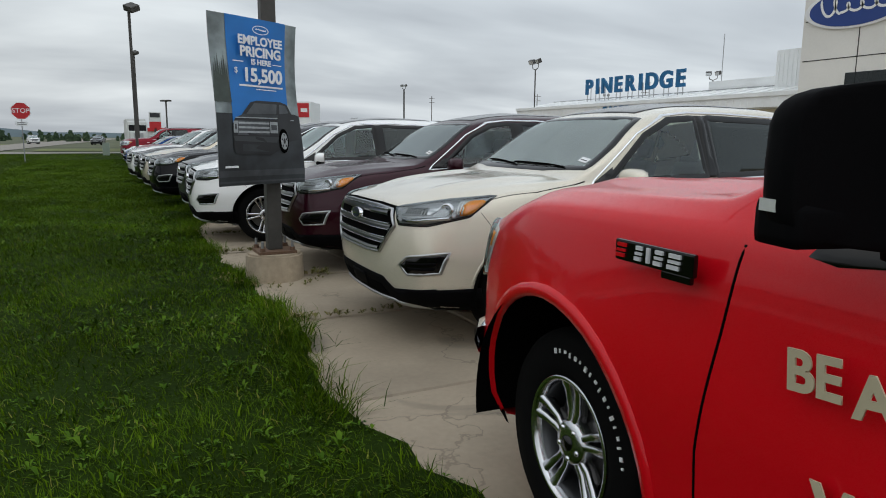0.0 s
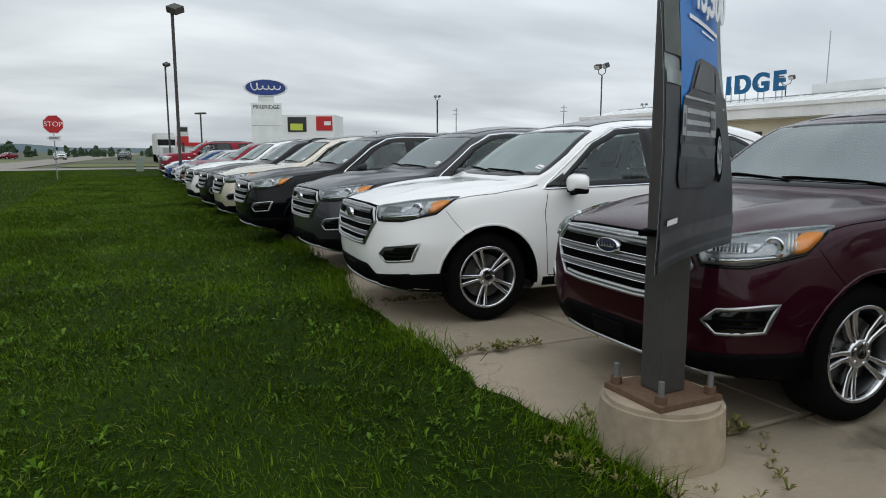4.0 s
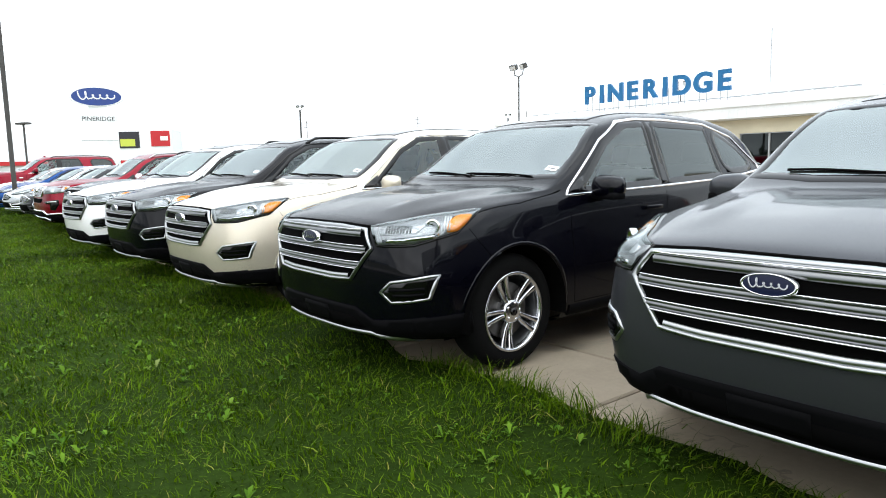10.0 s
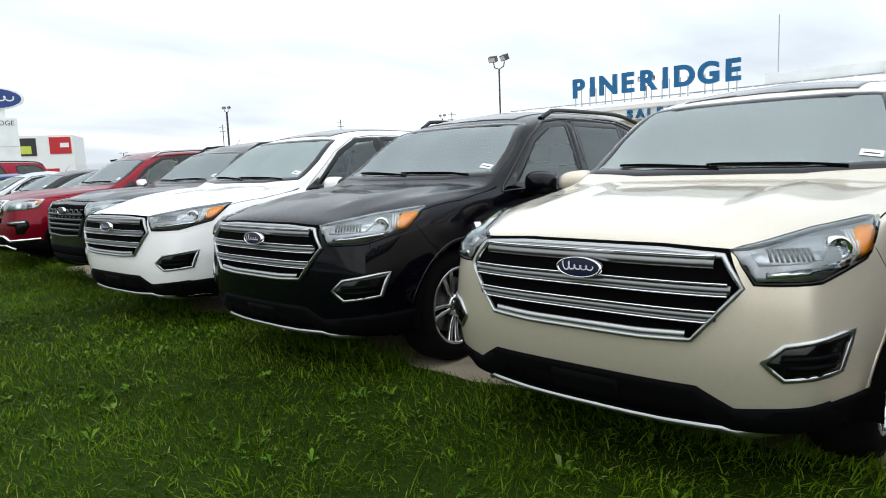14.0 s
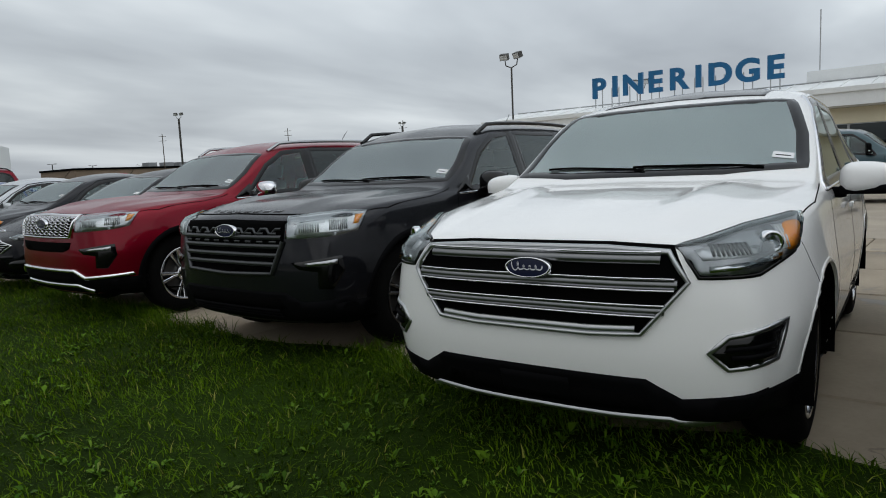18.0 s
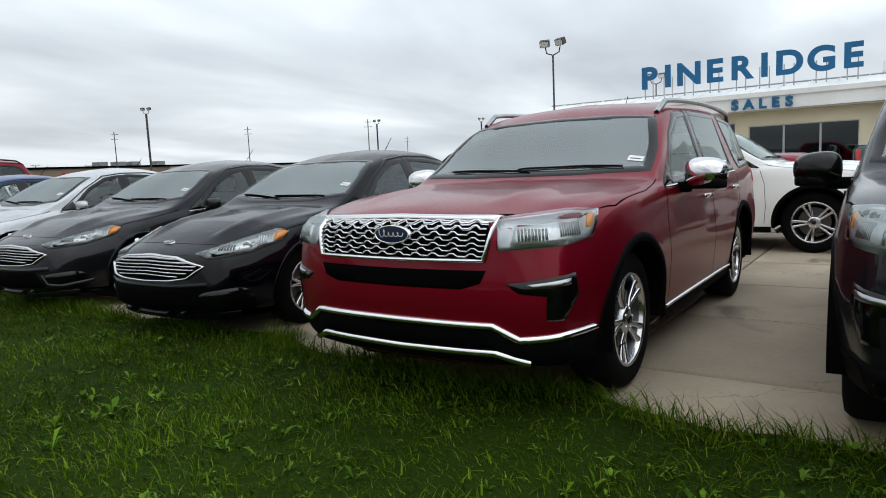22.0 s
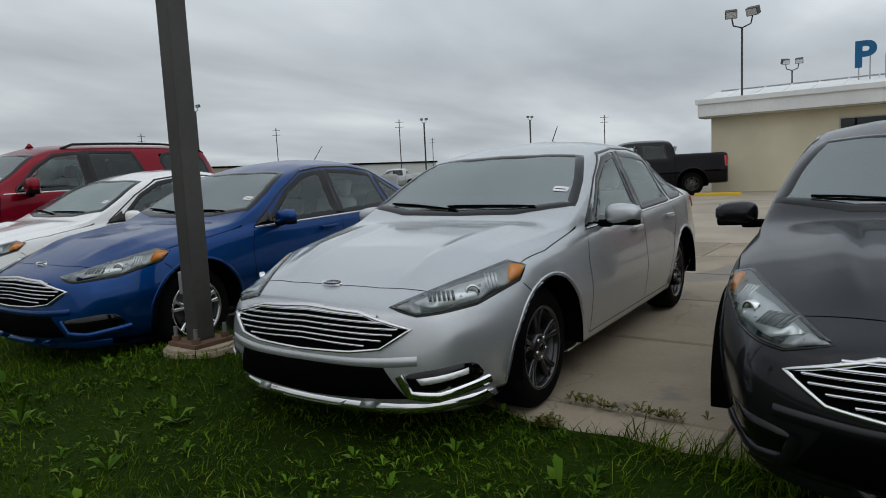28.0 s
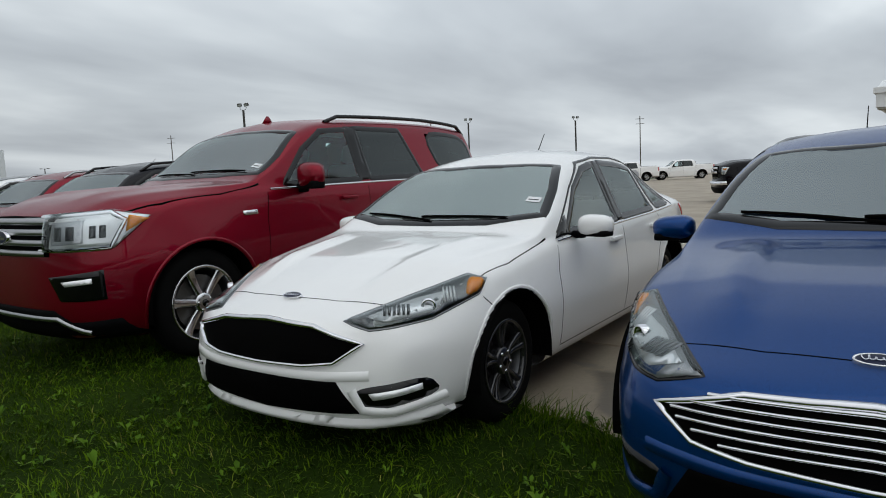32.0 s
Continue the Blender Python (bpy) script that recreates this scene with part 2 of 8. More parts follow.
def block(x0, y0, z0, x1, y1, z1, bevel=0.0, seg=2, bm=None):
    bm = bm or bmesh.new()
    made = bmesh.ops.create_cube(bm, size=1.0, matrix=Matrix.Translation(((x0 + x1) / 2, (y0 + y1) / 2, (z0 + z1) / 2)) @ Matrix.Diagonal((x1 - x0, y1 - y0, z1 - z0, 1)))
    if bevel:
        edges = list({e for v in made["verts"] for e in v.link_edges})
        bmesh.ops.bevel(bm, geom=edges, offset=bevel, segments=seg, affect="EDGES", profile=0.7)
    return bm


def rod(p, q, r0, r1=None, n=10, bm=None):
    """A tapered round bar from p to q."""
    bm = bm or bmesh.new()
    p, q = Vector(p), Vector(q)
    d = q - p
    m = Matrix.Translation((p + q) / 2) @ d.to_track_quat("Z", "Y").to_matrix().to_4x4()
    bmesh.ops.create_cone(bm, cap_ends=True, segments=n, radius1=r0, radius2=r0 if r1 is None else r1, depth=d.length, matrix=m)
    return bm


def lathe(profile, n=32, axis="y"):
    """Verts and faces of a profile of (radius, along) turned round an axis."""
    verts, faces, k = [], [], len(profile)
    for i in range(n):
        a = 2 * math.pi * i / n
        c, s = math.cos(a), math.sin(a)
        for r, h in profile:
            verts.append((r * c, h, r * s) if axis == "y" else (r * c, r * s, h))
    for i in range(n):
        for j in range(k - 1):
            a, b = i * k + j, ((i + 1) % n) * k + j
            faces.append((a, a + 1, b + 1, b) if axis == "y" else (a, b, b + 1, a + 1))
    return verts, faces


def pchip(pts):
    """A smooth curve through points, with no overshoot."""
    x, y = np.array([p[0] for p in pts], float), np.array([p[1] for p in pts], float)
    h, d = np.diff(x), np.diff(y) / np.diff(x)
    s = np.zeros(len(x))
    s[0], s[-1] = d[0], d[-1]
    for i in range(1, len(x) - 1):
        if d[i - 1] * d[i] > 0:
            w0, w1 = 2 * h[i] + h[i - 1], h[i] + 2 * h[i - 1]
            s[i] = (w0 + w1) / (w0 / d[i - 1] + w1 / d[i])

    def f(q):
        q = np.clip(np.asarray(q, float), x[0], x[-1])
        i = np.clip(np.searchsorted(x, q) - 1, 0, len(h) - 1)
        t = (q - x[i]) / h[i]
        return (1 + 2 * t) * (1 - t) ** 2 * y[i] + t * (1 - t) ** 2 * h[i] * s[i] + t * t * (3 - 2 * t) * y[i + 1] + t * t * (t - 1) * h[i] * s[i + 1]

    return f


def rounded(pts, times=2, closed=True):
    """Corner cutting of an outline of any dimension."""
    pts = [np.array(p, float) for p in pts]
    for _ in range(times):
        out, n = [] if closed else [pts[0]], len(pts)
        for i in range(n if closed else n - 1):
            a, b = pts[i], pts[(i + 1) % n]
            out += [a * 0.8 + b * 0.2, a * 0.2 + b * 0.8]
        pts = out if closed else out + [pts[-1]]
    return pts


class Skin:
    """A body's surface, on which trim, glass and lamps are laid."""

    def __init__(self, verts, faces):
        self.tree = BVHTree.FromPolygons([tuple(v) for v in verts], faces)

    def drop(self, p, d, off):
        hit, normal, _, _ = self.tree.ray_cast(Vector(p) - d * 3, d, 6)
        if hit is None:
            hit, normal, _, _ = self.tree.find_nearest(Vector(p))
        if normal.dot(d) > 0:
            normal = -normal
        return hit + normal * off

    def axes(self, d):
        d = Vector(d).normalized()
        e1 = Vector((0, 0, 1)).cross(d)
        e1 = e1.normalized() if e1.length > 1e-3 else Vector((1, 0, 0))
        return d, e1, d.cross(e1)

    def patch(self, pts, d, off=0.004, thick=0.012, step=0.05):
        """Verts and faces of a plate over an outline, laid on the skin along d."""
        d, e1, e2 = self.axes(d)
        ring = []
        pts = [Vector(p) for p in pts]
        for i, p in enumerate(pts):
            q = pts[(i + 1) % len(pts)]
            k = max(1, int((q - p).length / step))
            ring += [p.lerp(q, j / k) for j in range(k)]
        flat = [Vector((p.dot(e1), p.dot(e2))) for p in ring]
        depth = sum(p.dot(d) for p in ring) / len(ring)
        n = len(flat)
        xs, ys = [p.x for p in flat], [p.y for p in flat]
        inner = []
        for a in np.arange(min(xs) + step / 2, max(xs), step):
            for b in np.arange(min(ys) + step / 2, max(ys), step):
                q = Vector((a, b))
                if inside(q, flat) and min((q - f).length for f in flat) > step * 0.45:
                    inner.append(q)
        v2, _, tris, _, _, _ = geometry.delaunay_2d_cdt(flat + inner, [], [list(range(n))], 1, 1e-5)
        top = [self.drop(e1 * p.x + e2 * p.y + d * depth, d, off) for p in v2]
        verts, faces = list(top), []
        for f in tris:
            a, b, c = (top[k] for k in f)
            faces.append(tuple(f) if (b - a).cross(c - a).dot(d) < 0 else tuple(reversed(f)))
        edges = {}
        for f in faces:
            for i in range(3):
                e = (f[i], f[(i + 1) % 3])
                edges[e] = edges.get(e, 0) + 1
        back = {}
        for a, b in list(edges):
            if (b, a) not in edges:
                for k in (a, b):
                    if k not in back:
                        back[k] = len(verts)
                        verts.append(top[k] + d * thick)
                faces.append((b, a, back[a], back[b]))
        return verts, faces

    def ribbon(self, pts, d, width, off=0.006, closed=False, step=0.04, base=-0.004):
        """Verts and faces of a rounded moulding along a line, laid on the skin along d."""
        d, e1, e2 = self.axes(d)
        pts = [Vector(p) for p in pts]
        line, n = [], len(pts)
        for i in range(n if closed else n - 1):
            p, q = pts[i], pts[(i + 1) % n]
            k = max(1, int((q - p).length / step))
            line += [p.lerp(q, j / k) for j in range(k)]
        if not closed:
            line.append(pts[-1])
        m, rows = len(line), []
        for i, p in enumerate(line):
            a = line[(i - 1) % m] if closed or i else p
            b = line[(i + 1) % m] if closed or i < m - 1 else p
            t = b - a
            t2 = Vector((t.dot(e1), t.dot(e2)))
            t2 = t2.normalized() if t2.length > 1e-6 else Vector((1, 0))
            side = e1 * -t2.y + e2 * t2.x
            rows.append([self.drop(p + side * width * k, d, o) for k, o in ((-0.5, base), (-0.42, off * 0.7), (0, off), (0.42, off * 0.7), (0.5, base))])
        verts = [v for row in rows for v in row]
        faces = []
        for i in range(m if closed else m - 1):
            for j in range(4):
                a, b = i * 5 + j, ((i + 1) % m) * 5 + j
                faces.append((a, a + 1, b + 1, b))
        k = faces[0]
        if (verts[k[1]] - verts[k[0]]).cross(verts[k[2]] - verts[k[0]]).dot(d) > 0:
            faces = [tuple(reversed(f)) for f in faces]
        return verts, faces


def inside(q, flat):
    c, n = False, len(flat)
    for i in range(n):
        a, b = flat[i], flat[i - 1]
        if (a.y > q.y) != (b.y > q.y) and q.x < (b.x - a.x) * (q.y - a.y) / (b.y - a.y) + a.x:
            c = not c
    return c


def inset(pts, d, by):
    """An outline drawn in towards its middle by about a distance, in the plane across d."""
    c = sum((Vector(p) for p in pts), Vector()) / len(pts)
    return [Vector(p) + (c - Vector(p)).normalized() * min(by, (c - Vector(p)).length * 0.5) for p in pts]

# ---- vehicles ----
# A vehicle's own axes: x from the nose back, y across (its left is -y), z up from the ground.
def car_skin(c):
    """Verts, faces and skin of a body from its curves: roof line, shoulder, half widths, sill."""
    L = c["length"]
    f = {k: pchip(c[k]) for k in ("top", "shoulder", "half", "roofhalf", "rail", "sill")}
    xs = np.unique(np.round(np.concatenate([np.linspace(0, 0.5, 16), np.linspace(0.5, L - 0.4, int((L - 0.9) / 0.036)), np.linspace(L - 0.4, L, 12)]), 4))
    seg = (3, 2, 4, 7, 8, 2, 11, 6, 8)
    rows = []
    for x in xs:
        W, zt, zs, wr, zr, zb = (float(f[k](x)) for k in ("half", "top", "shoulder", "roofhalf", "rail", "sill"))
        zm = c["waist"]
        key = [(0, zb), (0.8 * W, zb), (W - 0.07, zb + 0.03), (W - c.get("tuck", 0.03), zb + 0.16), (W, zm), (W - c.get("lean", 0.035), zs),
               (W - c.get("lean", 0.035) - 0.035, zs + 0.025), (wr, zr), (0.55 * wr, zr + 0.72 * (zt - zr)), (0, zt)]
        pts = [key[0]]
        for (a, b), (p, q), n in zip(key[:-1], key[1:], seg):
            pts += [(a + (p - a) * k / n, b + (q - b) * k / n) for k in range(1, n + 1)]
        pts = np.array(pts)
        for _ in range(3):
            pts[1:-1] = (pts[:-2] + 2 * pts[1:-1] + pts[2:]) / 4
        rows.append(pts)
    M = rows[0].shape[0]
    loops = []
    for x, pts in zip(xs, rows):
        y = np.concatenate([pts[:, 0], -pts[-2:0:-1, 0]])
        z = np.concatenate([pts[:, 1], pts[-2:0:-1, 1]])
        loops.append(np.stack([np.full(len(y), x), y, z], 1))
    N = len(loops[0])
    K = 16

    def caps(loop):
        mid = np.array([loop[0, 0], 0, (loop[:, 2].min() + loop[:, 2].max()) / 2])
        return [mid + (loop - mid) * (1 - k / (K + 1)) for k in range(1, K + 1)] + [mid]

    front, rear = caps(loops[0]), caps(loops[-1])
    rings = list(reversed(front[:-1])) + loops + rear[:-1]
    verts = np.concatenate(rings + [front[-1][None], rear[-1][None]])
    R = len(rings)
    faces = []
    for i in range(R - 1):
        for j in range(N):
            a, b = i * N + j, i * N + (j + 1) % N
            faces.append((a, a + N, b + N, b))
    fc, rc = R * N, R * N + 1
    faces += [(fc, j, (j + 1) % N) for j in range(N)]
    faces += [(rc, (R - 1) * N + (j + 1) % N, (R - 1) * N + j) for j in range(N)]
    # rounding of the nose and tail
    x, y, z = verts[:, 0].copy(), verts[:, 1].copy(), verts[:, 2].copy()
    reach = c.get("reach", 1.1)
    fall = np.clip(1 - x / reach, 0, 1)
    Wm = max(p[1] for p in c["half"])
    nose = pchip(c["nose"])
    verts[:, 0] += c["sweep"] * np.abs(y / Wm) ** c.get("power", 3) * fall + nose(z) * np.clip(1 - x / 0.7, 0, 1)
    back = np.clip(1 - (L - x) / 0.7, 0, 1)
    verts[:, 0] -= back * (0.16 * np.abs(y / Wm) ** 3)
    # fender swell at the wheels and creases along the bonnet
    for hx in c["axles"]:
        k = np.exp(-((x - hx) / 0.42) ** 2) * np.clip((z - 0.25) / 0.15, 0, 1) * np.clip((c["waist"] + 0.35 - z) / 0.25, 0, 1) * (np.abs(y) > Wm * 0.7)
        verts[:, 1] += np.sign(y) * k * c.get("swell", 0.018)
    cw = c["cowl"]
    on = np.clip((x - 0.15) / 0.3, 0, 1) * np.clip((cw - x) / 0.15, 0, 1) * (z > c["waist"] + 0.12)
    yc = c.get("crease", 0.48) * (0.85 + 0.25 * np.clip(x / cw, 0, 1)) * Wm
    ridge = c.get("ridge", 0.022)
    verts[:, 2] += on * ridge * np.clip(1 - np.abs(np.abs(y) - yc) / 0.17, 0, 1) * (np.abs(y) > yc) + on * ridge * np.clip(1 - np.abs(np.abs(y) - yc) / 0.035, 0, 1) * (np.abs(y) <= yc)
    # soften the rim of the nose and the tail
    e = np.array([(a, b) for q in faces for a, b in zip(q, q[1:] + q[:1])])
    w = np.clip(1 - (verts[:, 0] - 0.12) / 0.22, 0, 1) + np.clip(1 - (L - 0.12 - verts[:, 0]) / 0.25, 0, 1)
    w = np.clip(w, 0, 1)[:, None] * 0.5
    cnt = np.zeros(len(verts))
    np.add.at(cnt, e[:, 0], 1)
    for _ in range(c.get("soften", 8)):
        acc = np.zeros_like(verts)
        np.add.at(acc, e[:, 0], verts[e[:, 1]])
        verts = verts * (1 - w) + acc / cnt[:, None] * w
    return verts, faces, Skin(verts, faces)


def both(pts, d):
    """An outline on the left flank and its mirror on the right."""
    yield -1, [(p[0], -abs(p[1]), p[2]) for p in pts], (d[0], abs(d[1]), d[2])
    yield 1, [(p[0], abs(p[1]), p[2]) for p in pts], (d[0], -abs(d[1]), d[2])


def wheel(parent, x, y, r, rim, style, width=0.25):
    """A wheel with tyre, rim, disc and cap, its face outwards on the side that y tells."""
    turn = 0 if y < 0 else 180
    hub = new("wheel")
    hub.parent, hub.matrix_basis = parent, pose(x, y, r, 0, random.choice((8, 31, 52)), turn)
    w = width
    v, f = lathe([(rim, w), (r - 0.035, w), (r - 0.008, w - 0.03), (r, w - 0.06), (r, 0.06), (r - 0.008, 0.03), (r - 0.03, 0.006), (rim + 0.045, -0.004), (rim + 0.012, 0.006), (rim, 0.012), (rim - 0.004, 0.05)], 40)
    solid("tyre", v, f, RUBBER, hub, "", True)
    mat = {"dark": DARK_ALLOY, "grey": GUNMETAL}.get(style.split("_")[0], ALLOY)
    v, f = lathe([(rim + 0.006, 0.004), (rim + 0.001, 0.0), (rim - 0.010, 0.004), (rim - 0.016, 0.018), (rim - 0.020, 0.034)], 40)
    verts, faces = list(v), list(f)
    v, f = lathe([(0.0, 0.012), (0.045, 0.012), (0.07, 0.016), (0.082, 0.03), (0.085, 0.09)], 20)
    faces += [tuple(k + len(verts) for k in q) for q in f]
    verts += v
    count = 6 if "six" in style else 5
    spread = (0.15, -0.15) if "twin" in style else (0.17, -0.17) if "vee" in style else (0.0,)
    for k in range(count):
        for s in spread:
            a0, a1 = 2 * math.pi * k / count + s * 1.3, 2 * math.pi * k / count + s
            w0, w1 = (0.013, 0.017) if len(spread) > 1 else (0.026, 0.036)
            if "vee" in style:
                a0 = 2 * math.pi * k / count + s * 0.5
            o = len(verts)
            for rr, aa, ww, yy in ((0.055, a0, w0, 0.020), (0.5 * rim, (a0 + a1) / 2, (w0 + w1) / 2, 0.030), (0.8 * rim, a1, w1, 0.022), (rim - 0.012, a1, w1 * 1.25, 0.010)):
                c, sn = math.cos(aa), math.sin(aa)
                for side, depth in ((-1, 0.009), (-0.6, 0), (0.6, 0), (1, 0.009), (0.8, 0.045), (-0.8, 0.045)):
                    verts.append((rr * c - side * ww * sn, yy + depth, rr * sn + side * ww * c))
            for i in range(3):
                for j in range(6):
                    faces.append((o + i * 6 + j, o + i * 6 + (j + 1) % 6, o + (i + 1) * 6 + (j + 1) % 6, o + (i + 1) * 6 + j))
    solid("rim", verts, faces, mat, hub, "", True)
    v, f = lathe([(0, 0.002), (0.024, 0.003), (0.028, 0.014)], 16)
    solid("hub_cap", v, f, GLOSSBLACK, hub, "", True)
    for k in range(5):
        a = 2 * math.pi * (k + 0.5) / 5
        v, f = lathe([(0.0, 0.004), (0.008, 0.004), (0.011, 0.012), (0.011, 0.03)], 8)
        solid("wheel_nut", [(p[0] + 0.056 * math.cos(a), p[1] + 0.004, p[2] + 0.056 * math.sin(a)) for p in v], f, CHROME, hub, "", True)
    v, f = lathe([(rim - 0.018, 0.032), (rim - 0.03, 0.05), (rim - 0.045, 0.19)], 40)
    solid("rim_barrel", v, f, GUNMETAL, hub, "", True)
    v, f = lathe([(0.06, 0.085), (rim - 0.07, 0.085), (rim - 0.07, 0.11), (0.06, 0.11)], 28)
    solid("brake_disc", v, f, DISC, hub)
    v, f = lathe([(0.0, 0.2), (rim - 0.03, 0.2)], 28)
    solid("wheel_back", v, f, LINER, hub)
    return hub


def lettered(parent, text, size, m, mat, depth=0.003, name="lettering", spacing=1.0, bold=0.0):
    cu = bpy.data.curves.new(name, "FONT")
    cu.body, cu.size, cu.extrude, cu.align_x, cu.align_y, cu.space_character = text, size, depth, "CENTER", "CENTER", spacing
    cu.offset = bold * size
    tmp = bpy.data.objects.new("text", cu)
    me = bpy.data.meshes.new_from_object(tmp)
    bpy.data.objects.remove(tmp)
    me.name = name
    me.materials.clear()
    me.materials.append(mat)
    ob = new(name, me)
    ob.parent, ob.matrix_basis = parent, m
    return ob


def oval_badge(parent, x, z, w, h, tilt=0.0):
    """The maker's oval on the nose: blue with a bright rim and a plain swash."""
    b = new("badge")
    b.parent, b.matrix_basis = parent, pose(x, 0, z, 0, tilt, 0)
    v, f = [], []
    n = 40
    for k, (s, d) in enumerate(((1.0, 0.02), (1.0, -0.004), (0.95, -0.009), (0.88, -0.007), (0.88, 0.0))):
        v += [(d, s * w / 2 * math.cos(2 * math.pi * i / n), s * h / 2 * math.sin(2 * math.pi * i / n)) for i in range(n)]
    for k in range(4):
        f += [(k * n + i, (k + 1) * n + i, (k + 1) * n + (i + 1) % n, k * n + (i + 1) % n) for i in range(n)]
    solid("badge_rim", v, f, CHROME, b, "", True)
    v = [(-0.005, 0.9 * w / 2 * math.cos(2 * math.pi * i / n), 0.9 * h / 2 * math.sin(2 * math.pi * i / n)) for i in range(n)] + [(-0.008, 0, 0)]
    solid("badge_field", v, [(n, (i + 1) % n, i) for i in range(n)], BADGEBLUE, b, "", True)
    # a flowing stroke in place of the name
    solid("badge_stroke", *swash(w, h, -0.0105), CHROME, b)
    return b


def swash(w, h, x):
    """A thin flowing pen stroke in the plane y-z, in place of a written name."""
    m = 90
    line = []
    for i in range(m + 1):
        u = i / m
        a = (0.20 if u < 0.3 else 0.10) * h
        line.append(((0.5 - u) * w * 0.64 + 0.035 * w * math.sin(u * 31.4), a * math.sin(u * 31.4 + 1.4) + (0.05 * h if u < 0.3 else 0)))
    v, f = [], []
    for i, (y, z) in enumerate(line):
        (ya, za), (yb, zb) = line[max(0, i - 1)], line[min(m, i + 1)]
        k = math.hypot(yb - ya, zb - za) or 1
        t = h * 0.032
        ny, nz = -(zb - za) / k * t, (yb - ya) / k * t
        v += [(x, y + ny, z + nz), (x, y - ny, z - nz)]
        if i:
            f.append((2 * i - 2, 2 * i - 1, 2 * i + 1, 2 * i))
    return v, f


def seat(parent, x, y, z, mat, name="seat"):
    bm = block(x - 0.02, y - 0.25, z, x + 0.5, y + 0.25, z + 0.16, 0.06, 3)
    t = bmesh.new()
    block(-0.06, -0.25, 0, 0.08, 0.25, 0.62, 0.06, 3, t)
    block(-0.02, -0.13, 0.66, 0.08, 0.13, 0.84, 0.05, 3, t)
    rod((0.03, -0.06, 0.6), (0.03, -0.06, 0.7), 0.008, None, 6, t)
    rod((0.03, 0.06, 0.6), (0.03, 0.06, 0.7), 0.008, None, 6, t)
    t.transform(pose(x + 0.5, y, z + 0.1, 0, 18, 0))
    me = bpy.data.meshes.new("tmp")
    t.to_mesh(me)
    bm.from_mesh(me)
    t.free()
    bpy.data.meshes.remove(me)
    return part(name, bm, mat, parent, "", True)


def roof_rails(car, skin, xa, xb, yy, mat):
    T = Vector((0, 0, -1))
    for s in (-1, 1):
        pts = [skin.drop(Vector((xa + (xb - xa) * k / 14, s * yy, 1.5)), T, 0.05 if 0 < k < 14 else 0.0) for k in range(15)]
        v, f = [], []
        for i, p in enumerate(pts):
            v += [(p.x, p.y + a, p.z + b) for a, b in ((-0.018, -0.015), (-0.018, 0.012), (0, 0.02), (0.018, 0.012), (0.018, -0.015))]
            if i:
                f += [((i - 1) * 5 + k, (i - 1) * 5 + (k + 1) % 5, i * 5 + (k + 1) % 5, i * 5 + k) for k in range(5)]
        solid("roof_rail", v, f, mat, car, "", True)


def window_sheet(car, skin, x, y, w, d):
    """A printed paper lying inside the windscreen, w across and d deep."""
    T = Vector((0, 0, -1))
    page = solid("price_sheet", *skin.patch([(x, y, 1), (x, y + w, 1), (x + d, y + w, 1), (x + d, y, 1)], T, -0.015, 0.001, 0.06), PAPER, car)
    for q in range(3):
        xx = x + d * (q + 0.8) / 4
        solid("sheet_print", *skin.ribbon([(xx, y + 0.1 * w, 1), (xx, y + w * (0.6 + 0.12 * (q % 2)), 1)], T, d * 0.09, -0.009, False, 0.05, -0.012), INK, page)


